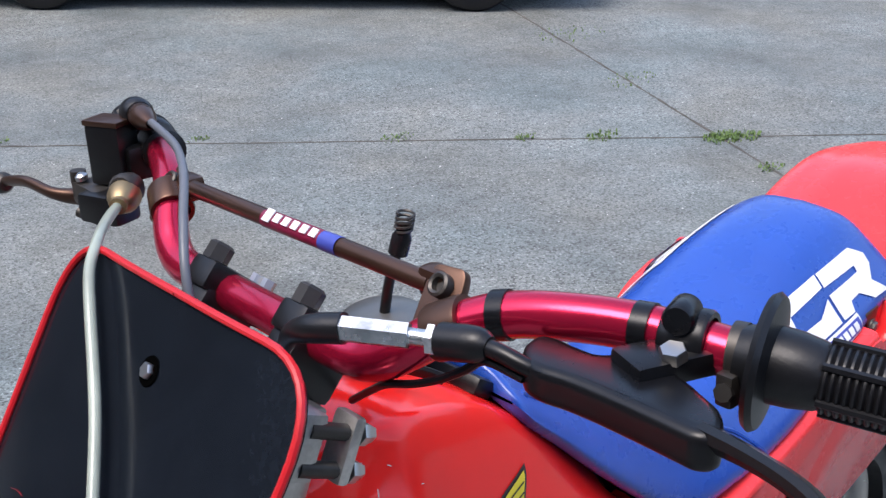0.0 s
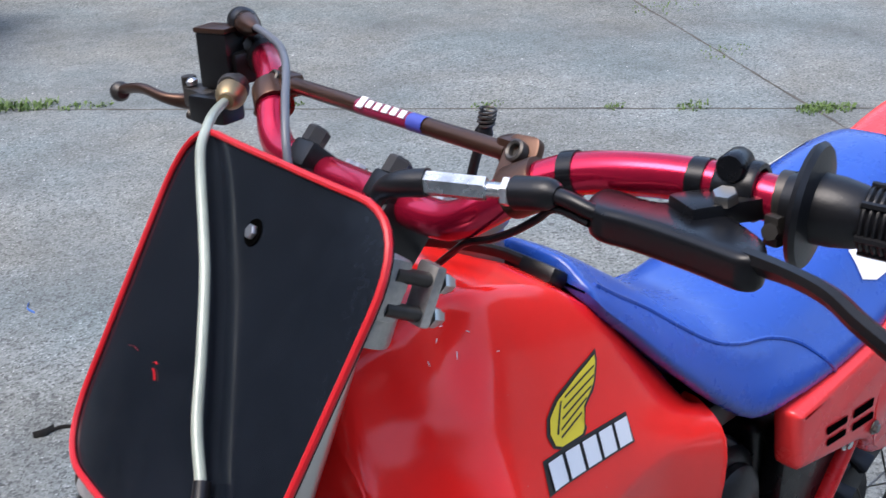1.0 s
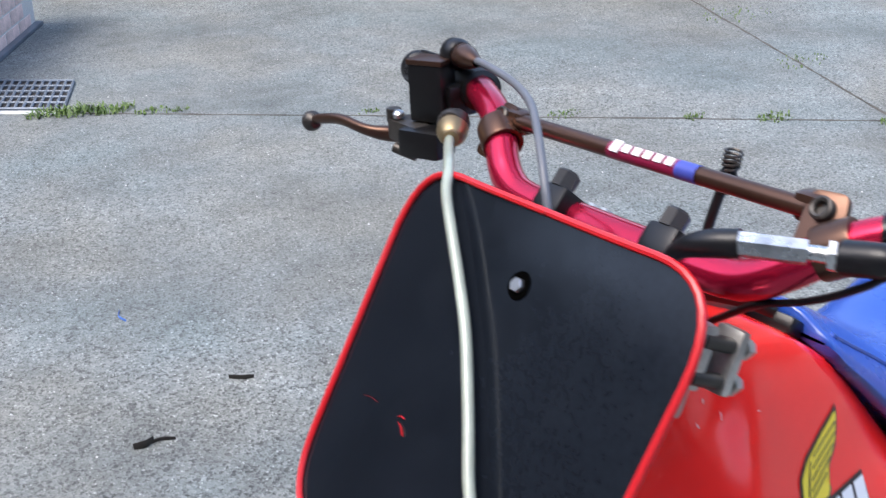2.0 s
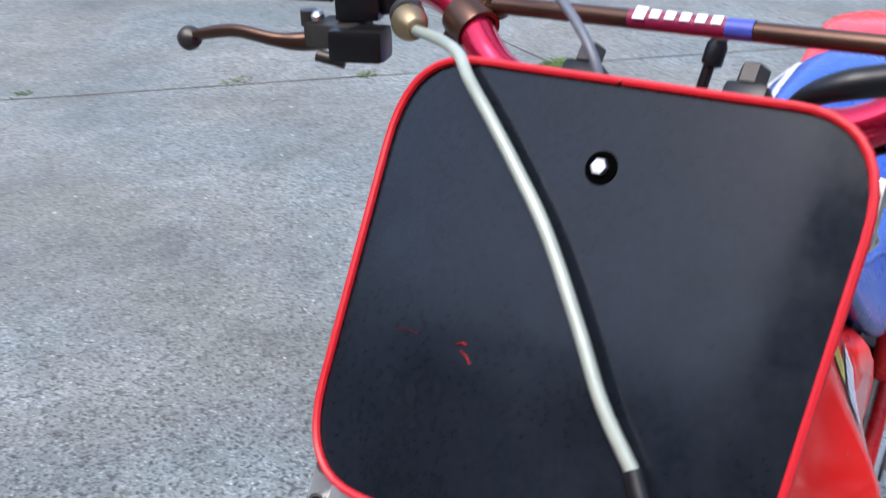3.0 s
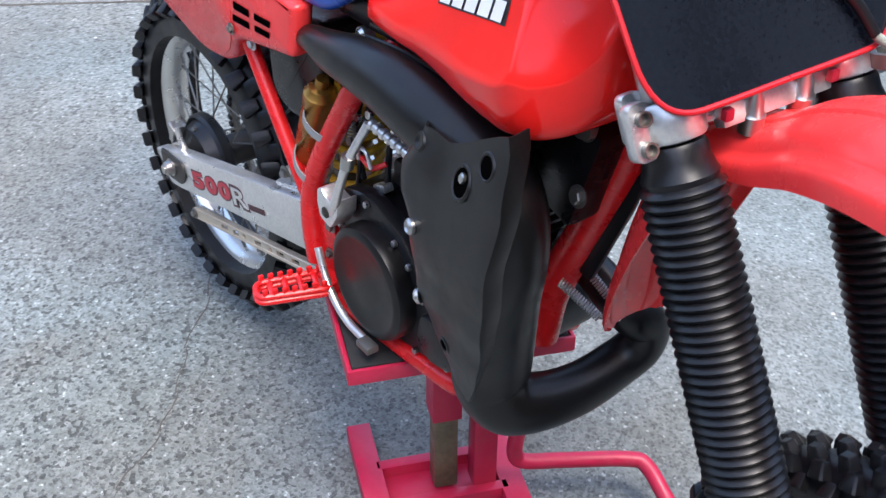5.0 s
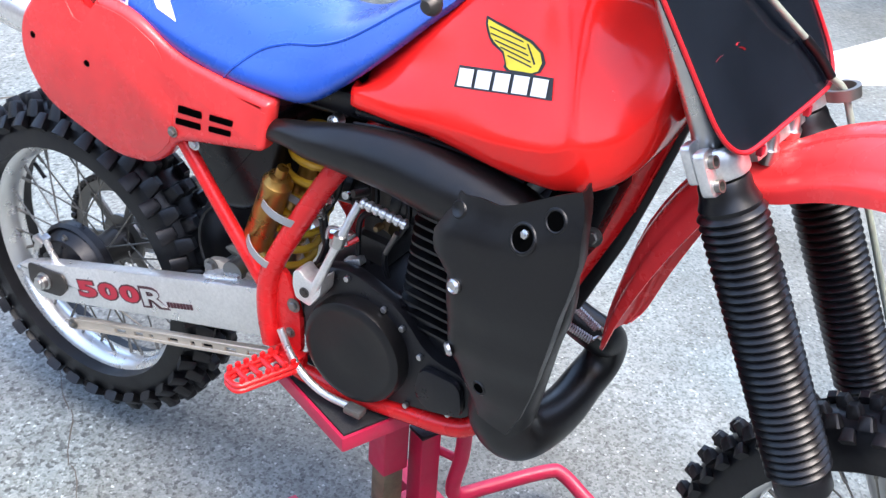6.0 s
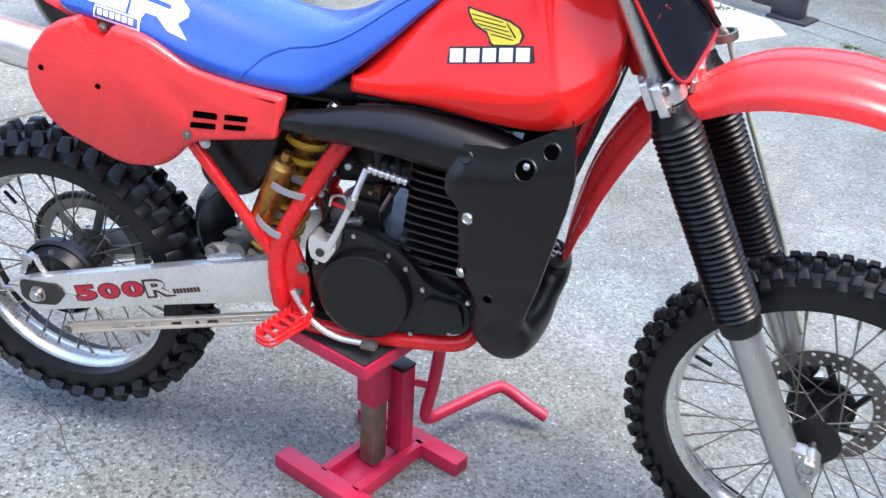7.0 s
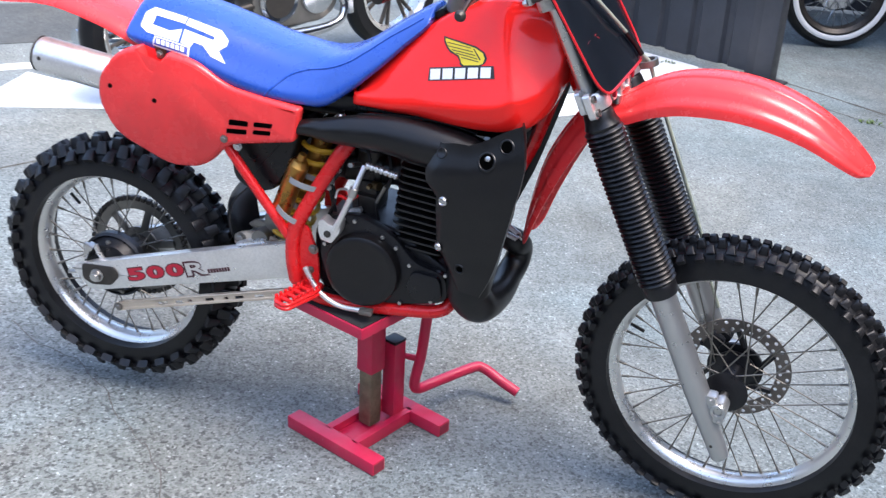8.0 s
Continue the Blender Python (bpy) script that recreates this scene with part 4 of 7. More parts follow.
rings = [seat_section(*s) for s in spline([list(q) for q in seat_spec], 3)]
bm = loft(rings)
bm.normal_update()
seat_tree = BVHTree.FromBMesh(bm)
seat = part("seat", bm, M_blue, bike, "bright blue vinyl seat with white side graphics", sharp=80)
for side in (-1, 1):
    line = []
    for x, z in spline([(0.448, 0.886), (0.472, 0.912), (0.50, 0.936), (0.535, 0.950), (0.58, 0.958), (0.62, 0.973), (0.66, 0.999), (0.71, 1.036), (0.75, 1.062), (0.778, 1.081)], 5):
        hit = seat_tree.ray_cast(Vector((x, side * 0.6, z)), Vector((0, -side, 0)))
        if hit[0] is not None:
            line.append(tuple(hit[0]))
    part("piping", tube(line, 0.0024, 6, 1), M_blue, seat, "blue welted seam")

    def on_seat(u, v):
        x = 0.001298 * u + 0.000358 * v - 0.1882
        h = 0.0371 + 0.000175 * u - 0.001258 * v
        return (x, h) if side < 0 else (0.526 - x, h - 0.13 * (0.526 - 2 * x))

    shapes = [[(251, 48), (259, 22), (275, 12), (278, 28), (272, 45)], [(275, 12), (332, 30), (327, 42), (278, 28)], [(251, 48), (272, 45), (302, 56), (263, 60)], [(263, 60), (302, 56), (323, 52), (317, 76)],
              [(334, 31), (388, 50), (377, 63), (329, 44)], [(388, 50), (400, 68), (397, 78), (383, 87), (375, 69), (377, 63)], [(327, 52), (375, 69), (383, 87), (343, 75)], [(327, 52), (343, 75), (337, 83), (321, 77)], [(357, 79), (383, 87), (394, 109), (370, 98)]]
    decal("seat_graphic", shapes, on_seat, seat_tree, side, M_white, seat, "white angular block graphic", 0.0014, True)
    decal("seat_label", [[(277, 66), (337, 84), (334, 101), (272, 82)]], on_seat, seat_tree, side, M_white, seat, "small white label", 0.0022, True)
    decal("seat_label", [[(279, 69), (334, 86), (332, 98), (275, 81)]], on_seat, seat_tree, side, M_inkblue, seat, "", 0.0034, True)
    for k in range(6):
        q = 281 + 8.2 * k
        decal("seat_label", [[(q, 72 + 2.5 * k), (q + 6, 73.8 + 2.5 * k), (q + 5, 81.8 + 2.5 * k), (q - 1, 80 + 2.5 * k)]], on_seat, seat_tree, side, M_white, seat, "", 0.0044, True)

part("seat_tab", box((0.806, 0, 1.090), (0.026, 0.085, 0.016), 0.005, Matrix.Rotation(-0.6, 4, "Y")), M_black, seat, "black strap at the seat nose")
part("seat_base", box((0.575, 0, 0.888), (0.19, 0.19, 0.036), 0.008), M_black, bike, "black plastic seat base")

# side panels with slots
panel_outline = [(0.172, 0.969, 0.006), (0.184, 0.930, 0.014), (0.205, 0.922, 0.012), (0.238, 0.961, 0.005), (0.30, 0.950), (0.37, 0.905), (0.45, 0.890), (0.540, 0.877, 0.008), (0.524, 0.799, 0.008), (0.372, 0.772), (0.330, 0.738), (0.29, 0.714), (0.218, 0.708), (0.100, 0.760), (0.061, 0.833), (0.067, 0.891), (0.117, 0.950)]
slots = [rounded(q, 0.003, 3) for q in ([(0.378, 0.833), (0.422, 0.834), (0.421, 0.822), (0.376, 0.820)], [(0.371, 0.811), (0.418, 0.814), (0.417, 0.803), (0.369, 0.800)],
                                        [(0.436, 0.835), (0.478, 0.836), (0.476, 0.826), (0.434, 0.824)], [(0.433, 0.816), (0.474, 0.819), (0.472, 0.809), (0.431, 0.806)])]


def tuck(bm, side):
    """The panel swells to the rear and curls in along its lower edge."""
    for v in bm.verts:
        low = smoothstep((0.80 - v.co.z) / 0.10) * smoothstep((0.38 - v.co.x) / 0.06)
        v.co.y += side * (0.012 * smoothstep((0.45 - v.co.x) / 0.3) - 0.008 - 0.026 * low)
        v.co.z -= 0.016 * low


for side in (-1, 1):
    o = rounded(panel_outline, 0.03, 5)
    bm = prism(o, side * 0.118, side * 0.152, 0.012, seg=3)
    tuck(bm, side)
    bmesh.ops.triangulate(bm, faces=[f for f in bm.faces if len(f.verts) > 4])
    bm.normal_update()
    tree = BVHTree.FromBMesh(bm)
    panel = part("side_panel", bm, M_red, bike, "red plastic side panel with vent slots")
    # raised round field on the panel
    c = Vector((0.214, 0.830))
    field = []
    for k in range(72):
        way = Vector((math.cos(k * math.pi / 36), math.sin(k * math.pi / 36)))
        reach = 0.152
        for p, q in zip(o, o[1:] + o[:1]):
            p, q = Vector(p), Vector(q)
            det = way.x * (p.y - q.y) - way.y * (p.x - q.x)
            if abs(det) > 1e-9:
                s = ((p.x - c.x) * (p.y - q.y) - (p.y - c.y) * (p.x - q.x)) / det
                m = (way.x * (p.y - c.y) - way.y * (p.x - c.x)) / det
                if s > 0 and -1e-6 <= m <= 1 + 1e-6:
                    reach = min(reach, s - 0.009)
        field.append(tuple(c + way * reach))
    bm = prism(field, side * 0.147, side * 0.1532, 0.0008, seg=2)
    tuck(bm, side)
    bmesh.ops.triangulate(bm, faces=[f for f in bm.faces if len(f.verts) > 4])
    bm.normal_update()
    field_tree = BVHTree.FromBMesh(bm)
    part("panel_field", bm, M_red, panel, "raised round field")
    ident = lambda u, v: (u, v)
    for s in slots:
        decal("vent_slot", [s], ident, tree, side, M_void, panel, "vent slot as a flat black patch", 0.001)
    for x, z in ((0.199, 0.850), (0.097, 0.871)):
        hit = field_tree.ray_cast(Vector((x, side * 0.6, z)), Vector((0, -side, 0)))
        if hit[0] is not None:
            part("screw_hole", lathe([(0, 0.0006), (0.005, 0.0006), (0.0065, -0.001)], hit[0], (0, side, 0), 14), M_void, panel)
    part("panel_bolt", bolt((0.364, side * 0.148, 0.786), (0, side, 0), 0.006, 0.005), M_dull, panel)
    part("panel_recess", prism(rounded([(0.165, 0.966), (0.178, 0.920), (0.208, 0.912), (0.246, 0.955)], 0.008, 3), side * 0.116, side * 0.128, 0.003), M_red, panel, "sunken red notch")
    part("seat_bracket", prism(rounded([(0.196, 0.972), (0.232, 0.972), (0.218, 0.940), (0.204, 0.938)], 0.004, 3), side * 0.127, side * 0.132, 0.001), M_bronze, panel, "brown metal seat bracket")
    part("panel_bolt", bolt((0.210, side * 0.132, 0.950), (0, side, 0), 0.006, 0.005), M_dull, panel)
    part("panel_bolt", bolt((0.386, side * 0.128, 0.766), (0, side, 0), 0.007, 0.006), M_zinc, panel)

# rear fender
spec = [(0.26, 0.945, 0.092, 0.02), (0.16, 0.972, 0.104, 0.030), (0.06, 1.012, 0.105, 0.030), (-0.04, 1.038, 0.105, 0.028), (-0.11, 1.041, 0.104, 0.024), (-0.19, 1.030, 0.100, 0.020), (-0.26, 1.020, 0.082, 0.014), (-0.29, 1.015, 0.050, 0.008)]
rows = []
for x, z, w, drop in spline([list(s) for s in spec], 3):
    rows.append([Vector((x, u * w, z + h * drop)) for u, h in ((-1, -1), (-0.98, -0.7), (-0.9, -0.4), (-0.7, -0.18), (-0.5, -0.14), (-0.42, -0.02), (-0.2, 0.02), (0, 0.03), (0.2, 0.02), (0.42, -0.02), (0.5, -0.14), (0.7, -0.18), (0.9, -0.4), (0.98, -0.7), (1, -1))])
part("rear_fender", sheet(rows, 0.003), M_red, bike, "red plastic rear mudguard", sharp=50)

# ---- frame, engine, exhaust ----
frame_part = part("frame", tube([(1.065, 0, 1.02), (1.033, 0, 0.91), (1.008, 0, 0.83), (0.974, 0, 0.75), (0.943, 0, 0.68), (0.921, 0, 0.63), (0.900, 0, 0.57), (0.888, 0, 0.50)], 0.024, 16, 5), M_frame, bike, "red painted steel frame tubes")
part("head_tube", tube([(1.055, 0, 1.10), (1.115, 0, 0.97)], 0.03, 20, 1), M_frame, frame_part)
part("gusset", prism([(1.085, 1.0), (1.03, 0.82), (0.98, 0.90), (0.98, 0.98)], -0.012, 0.012, 0.003), M_frame, frame_part)
part("top_tube", tube([(1.05, 0, 1.03), (0.86, 0, 0.95), (0.66, 0, 0.87)], 0.022, 14, 4), M_frame, frame_part)
for side in (-1, 1):
    y = side
    part("cradle_tube", tube([(0.890 if y < 0 else 0.862, 0.02 * y, 0.52), (0.885 if y < 0 else 0.858, 0.070 * y, 0.475), (0.86 if y < 0 else 0.835, 0.105 * y, 0.442), (0.76, 0.11 * y, 0.428), (0.66, 0.112 * y, 0.420), (0.58, 0.118 * y, 0.425), (0.53, 0.120 * y, 0.452)], 0.015, 14, 5), M_frame, frame_part)
    part("seat_tube", tube([(0.69, 0.05 * y, 0.885), (0.635, (0.105 if y < 0 else 0.06) * y, 0.800), (0.60, (0.112 if y < 0 else 0.07) * y, 0.745), (0.55, 0.120 * y, 0.655), (0.518, 0.122 * y, 0.585), (0.512, 0.122 * y, 0.52), (0.520, 0.121 * y, 0.462)], 0.0165, 16, 5), M_frame, frame_part)
    part("rear_strut", tube([(0.344, 0.118 * y, 0.775), (0.42, 0.120 * y, 0.675), (0.505, 0.121 * y, 0.565)], 0.0115, 12, 3), M_frame, frame_part)
    part("seat_rail", tube([(0.60, 0.04 * y, 0.85), (0.5, 0.06 * y, 0.86), (0.3, 0.10 * y, 0.90), (0.16, 0.09 * y, 0.94)], 0.011, 10, 4), M_matt, frame_part, "black seat rail")
    part("pivot_plate", prism(rounded([(0.492, 0.60), (0.545, 0.60), (0.572, 0.53), (0.575, 0.46), (0.545, 0.425), (0.500, 0.45)], 0.015, 4), y * 0.108, y * 0.119, 0.002), M_frame, frame_part)
    part("pivot_bolt", bolt((0.562, y * 0.120, 0.545), (0, y, 0), 0.008, 0.006), M_dull, frame_part)
    part("pivot_bolt", bolt((0.555, y * 0.120, 0.492), (0, y, 0), 0.006, 0.006), M_dull, frame_part)
    # folding footrest
    bm = bmesh.new()
    ring = rounded([(-0.022, 0.0), (0.024, 0.0), (0.020, 0.110), (-0.016, 0.110)], 0.014, 4)
    m = Matrix.Translation((0.566, 0.130 * y, 0.457)) @ Matrix.Rotation(radians(20) * y, 4, "Z")
    pts = [m @ Vector((u, v * y, 0)) for u, v in ring]
    bm = join(tube([*[tuple(p) for p in pts], tuple(pts[0])], 0.0046, 8, 1, cap=False), tube([*[tuple(p - Vector((0, 0, 0.009))) for p in pts], tuple(pts[0] - Vector((0, 0, 0.009)))], 0.0052, 8, 1, cap=False))
    for v in (0.022, 0.044, 0.066, 0.088):
        bm = join(bm, tube([tuple(m @ Vector((-0.02, v * y, 0))), tuple(m @ Vector((0.022, v * y, 0)))], 0.0045, 6, 1))
    for k in range(7):
        for u in (-0.021, 0.022):
            bm = join(bm, box(tuple(m @ Vector((u * (1 - 0.02 * k), (0.012 + 0.0145 * k) * y, 0.006))), (0.006, 0.008, 0.012), 0.0015))
    bm = join(bm, box(tuple(m @ Vector((0.0, -0.002 * y, -0.006))), (0.036, 0.03, 0.022), 0.005))
    part("footrest", bm, M_frame, bike, "red folding footrest with teeth")

# swing arm
for side in (-1, 1):
    o = [(-0.078, 0.374, 0.004), (-0.02, 0.398, 0.01), (0.20, 0.462), (0.515, 0.553), (0.520, 0.463), (0.20, 0.380), (0.0, 0.326, 0.012), (-0.03, 0.322, 0.012)]
    bm = prism(rounded(o, 0.01, 4), side * 0.092, side * 0.118, 0.004)
    arm = part("swing_arm", bm, M_alu, bike, "brushed aluminium swing arm")
    y = side * 0.118
    pl = prism(rounded([(-0.045, 0.392), (0.045, 0.398), (0.055, 0.375), (0.035, 0.348), (-0.020, 0.340), (-0.045, 0.352)], 0.01, 4), y, y + side * 0.004, 0.001)
    part("axle_plate", pl, M_dark, arm, "dark axle adjuster plate")
    part("axle_nut", lathe([(0, 0), (0.017, 0), (0.017, 0.003), (0.014, 0.004), (0.013, 0.013), (0.009, 0.014), (0.009, 0.018), (0, 0.018)], (-0.004, y + side * 0.003, 0.368), (0, side, 0), 12), M_steel, arm)
    part("adjuster_bolt", tube([(-0.095, side * 0.104, 0.352), (-0.05, side * 0.104, 0.362)], 0.005, 8, 1), M_steel, arm)
part("swing_arm_bridge", box((0.40, 0, 0.50), (0.08, 0.2, 0.05), 0.01, Matrix.Rotation(-0.28, 4, "Y")), M_alu, bike, "aluminium swing arm cross piece")
# marking on the arm: number in red with a dark outline
def arm_xz(u, v):
    way = Vector((0.958, 0.288))
    p = Vector((0.058, 0.372)) + way * u + Vector((-way.y, way.x)) * v
    return p.x, p.y


def lettering(name, text, wide, high, m, material, parent, label, bold=0.0):
    """Raised writing, wide by high, on a surface."""
    cu = bpy.data.curves.new(name, "FONT")
    cu.body, cu.size, cu.extrude, cu.offset, cu.resolution_u = text, high / 0.7, 0.0004, bold, 3
    ob = bpy.data.objects.new(name, cu)
    me = bpy.data.meshes.new_from_object(ob)
    xs, ys = [v.co.x for v in me.vertices], [v.co.y for v in me.vertices]
    fit = Matrix.Diagonal((wide / (max(xs) - min(xs)), high / (max(ys) - min(ys)), 1, 1)) @ Matrix.Translation((-min(xs), -min(ys), 0))
    me.transform(m @ fit)
    me.name = name
    me.materials.append(material)
    bpy.data.objects.remove(ob)
    out = new(name, me)
    out.parent = parent
    if label:
        out["label"] = label
    return out


arm_turn = Matrix.Rotation(-math.atan2(0.288, 0.958), 4, "Y") @ Matrix.Rotation(radians(90), 4, "X")
right_arm = [o for o in bike.children if o.name.startswith("swing_arm") and "bridge" not in o.name][0]
figures = [(d, 0.082 + 0.958 * 0.055 * k, 0.3650 + 0.288 * 0.055 * k, 0.053, 0.037, M_inkred, M_inkmaroon) for k, d in enumerate("500")]
for text, x, z, wide, high, ink, edge in figures + [("R", 0.239, 0.4080, 0.066, 0.041, M_alu, M_inkmaroon)]:
    up = Vector((-0.288, 0, 0.958))
    p = Vector((x, -0.1184, z))
    lettering("arm_number", text, wide, high, Matrix.Translation(p) @ arm_turn, edge, right_arm, "dark outline of the arm number", 0.0042)
    q = p + Vector((0.958, 0, 0.288)) * 0.003 + up * 0.0028 + Vector((0, -0.0006, 0))
    lettering("arm_number", text, wide - (0.006 if text != "R" else 0.010), high - (0.0056 if text != "R" else 0.009), Matrix.Translation(q if text != "R" else q + Vector((0.0015, 0, 0.002))) @ arm_turn, ink, right_arm, "red and white number on the swing arm", 0.0018 if text != "R" else 0.0006)
for k in range(8):
    u = 0.2450 + k * 0.0076
    q = [arm_xz(u, -0.012), arm_xz(u + 0.0056, -0.012), arm_xz(u + 0.0056, -0.002), arm_xz(u, -0.002)]
    part("arm_lettering", prism(q, -0.1180, -0.1190), M_inkmaroon, right_arm, "row of small maroon lettering bars")

# brake torque arm with slots
way_x, way_z = Vector((0.9628, 0, 0.2703)), Vector((-0.2703, 0, 0.9628))
foot = Vector((0.034, -0.103, 0.278))


def stay_box(u0, u1, v0, v1, deep=0.008):
    turn = Matrix.Rotation(-math.atan2(0.2703, 0.9628), 4, "Y")
    return box(tuple(foot + way_x * (u0 + u1) / 2 + way_z * (v0 + v1) / 2), (u1 - u0, deep, v1 - v0), 0.0012, turn, 1)


# two rails with webs between, so that the slots are open
gaps = [(0.118, 0.146), (0.168, 0.190), (0.206, 0.216), (0.252, 0.276), (0.306, 0.316), (0.334, 0.358), (0.386, 0.412), (0.436, 0.462)]
bm = join(stay_box(0.0, 0.500, -0.008, -0.001), stay_box(0.0, 0.500, 0.007, 0.013), stay_box(0.02, 0.500, 0.013, 0.016, 0.013))
webs = [0.0] + [v for g in gaps for v in g] + [0.500]
for u0, u1 in zip(webs[::2], webs[1::2]):
    bm = join(bm, stay_box(u0, u1, -0.002, 0.008, 0.006))
rod = part("brake_arm", bm, M_stay, bike, "flat beige alloy brake stay with open slots")
part("stay_bolt", bolt((0.040, -0.107, 0.283), (0, -1, 0), 0.007, 0.006), M_dull, rod)
part("brake_rod", tube([(0.03, -0.088, 0.285), (0.3, -0.095, 0.36), (0.52, -0.1, 0.42)], 0.003, 8, 3), M_steel, bike, "thin steel brake rod")
part("brake_lever_arm", tube([(0.0, -0.09, 0.39), (-0.012, -0.094, 0.415), (-0.02, -0.094, 0.435)], 0.006, 8, 3), M_alu, bike, "small aluminium brake arm")

# shock absorber
top, low = Vector((0.556, -0.03, 0.80)), Vector((0.47, -0.03, 0.545))
way = (low - top).normalized()
shock = part("shock_absorber", lathe([(0, 0), (0.018, 0), (0.024, 0.01), (0.024, 0.27), (0.018, 0.28)], top, way, 24), M_gold, bike, "gold shock absorber with yellow spring")
coil = []
side_v = way.orthogonal().normalized()
up_v = way.cross(side_v)
for i in range(8 * 16 + 1):
    a = 2 * math.pi * i / 16
    coil.append(tuple(top + way * (0.01 + 0.27 * i / 128) + (side_v * math.cos(a) + up_v * math.sin(a)) * 0.042))
part("spring", tube(coil, 0.0062, 8, 1), M_spring, shock, "yellow coil spring")
res_top, res_low = Vector((0.527, -0.100, 0.755)), Vector((0.462, -0.098, 0.585))
part("reservoir", lathe([(0, -0.006), (0.009, -0.006), (0.010, 0.008), (0.017, 0.011), (0.0215, 0.020), (0.0235, 0.022), (0.0235, 0.034), (0.0225, 0.036), (0.0225, 0.150), (0.019, 0.156), (0, 0.156)], res_top, res_low - res_top, 28), M_gold, shock, "gold anodised shock reservoir")
for t in (0.30, 0.72):
    c = res_top.lerp(res_low, t)
    n = (res_low - res_top).normalized()
    frame_c = Vector((0.572, -0.115, 0.695)) if t < 0.5 else Vector((0.528, -0.120, 0.612))
    mid = (c + frame_c) / 2
    band = []
    ex = (frame_c - c).normalized()
    ey = n.cross(ex).normalized()
    for k in range(25):
        a = 2 * math.pi * k / 24
        p = mid + ex * math.cos(a) * ((frame_c - c).length / 2 + 0.015) + ey * math.sin(a) * 0.0285
        band.append([p - n * 0.0065, p + n * 0.0065])
    part("strap", sheet(band, 0.002), M_zip, shock, "grey band round reservoir and frame")

# airbox, mud flap and intake
part("airbox", prism(rounded([(0.34, 0.80), (0.52, 0.83), (0.50, 0.72), (0.455, 0.655), (0.40, 0.640), (0.35, 0.665)], 0.025, 5), -0.085, 0.085, 0.014, seg=3), M_black, bike, "black plastic air box")
flap_rows = ((0.342, 0.640, 0.060), (0.312, 0.606, 0.072), (0.300, 0.560, 0.074), (0.308, 0.510, 0.070), (0.322, 0.465, 0.056), (0.334, 0.445, 0.036))
part("mud_flap", sheet([[Vector((x + 0.030 * abs(u) ** 2, u * w, z)) for u in (-1, -0.75, -0.4, 0, 0.4, 0.75, 1)] for x, z, w in spline([list(r) for r in flap_rows], 3)], 0.004), M_rubber, bike, "black rubber mud flap")
link = prism(rounded([(0.344, 0.500), (0.352, 0.528), (0.378, 0.536), (0.440, 0.532), (0.474, 0.514), (0.470, 0.500), (0.430, 0.508), (0.380, 0.500)], 0.008, 4), -0.080, -0.066, 0.003)
link = part("link_arm", link, M_stay, bike, "cast beige suspension link arm")
part("link_bolt", bolt((0.362, -0.080, 0.518), (0, -1, 0), 0.010, 0.007), M_dull, link)
part("link_bolt", bolt((0.455, -0.080, 0.516), (0, -1, 0), 0.008, 0.006), M_dull, link)
part("link_arm", prism(rounded([(0.372, 0.548), (0.392, 0.562), (0.450, 0.556), (0.468, 0.530), (0.440, 0.538), (0.386, 0.540)], 0.006, 4), -0.060, -0.048, 0.003), M_dull, bike, "small aluminium link")
part("linkage", join(tube([(0.40, -0.03, 0.50), (0.47, -0.03, 0.53), (0.50, -0.03, 0.46)], 0.02, 12, 3), lathe([(0, -0.06), (0.02, -0.06), (0.02, 0.06), (0, 0.06)], (0.415, -0.03, 0.53), (0, 1, 0), 16), box((0.46, -0.05, 0.56), (0.09, 0.03, 0.05), 0.01)), M_dull, bike, "aluminium suspension linkage")
carb = part("carburettor", join(lathe([(0, 0), (0.032, 0), (0.034, 0.01), (0.03, 0.05), (0.034, 0.052), (0.034, 0.10), (0, 0.10)], (0.655, 0, 0.66), (0, 0, 1), 24), lathe([(0, -0.06), (0.028, -0.06), (0.028, 0.08), (0, 0.08)], (0.655, 0, 0.71), (1, 0, 0.1), 24), box((0.655, -0.03, 0.67), (0.05, 0.02, 0.05), 0.006)), M_dark, bike, "dark metal carburettor")
part("intake_manifold", join(lathe([(0, 0), (0.034, 0), (0.030, 0.03), (0.036, 0.062), (0, 0.062)], (0.690, 0, 0.715), (1, 0, -0.1), 24), prism(rounded([(0.735, 0.775), (0.752, 0.775), (0.752, 0.650), (0.735, 0.650)], 0.005, 3), -0.045, 0.045, 0.003), lathe([(0, 0), (0.036, 0), (0.040, 0.006), (0.040, 0.016), (0.032, 0.020), (0, 0.020)], (0.690, 0, 0.715), (-1, 0, 0.1), 24)), M_fin, bike, "black cast intake manifold")
part("float_bowl", prism(rounded([(0.628, 0.668), (0.686, 0.664), (0.684, 0.622), (0.650, 0.612), (0.626, 0.630)], 0.010, 4), -0.055, 0.03, 0.006), M_dark, carb)
part("choke_knob", tube([(0.640, -0.045, 0.735), (0.634, -0.075, 0.742)], 0.006, 10, 1), M_dull, carb)
part("idle_screw", lathe([(0, 0), (0.006, 0), (0.006, 0.010), (0.004, 0.014), (0, 0.014)], (0.668, -0.05, 0.690), (0, -1, 0), 8), M_brass, carb)
part("brass_nut", lathe([(0, 0), (0.010, 0), (0.010, 0.018), (0, 0.018)], (0.672, -0.038, 0.688), (0.9, -0.45, 0.1), 10), M_brass, carb)
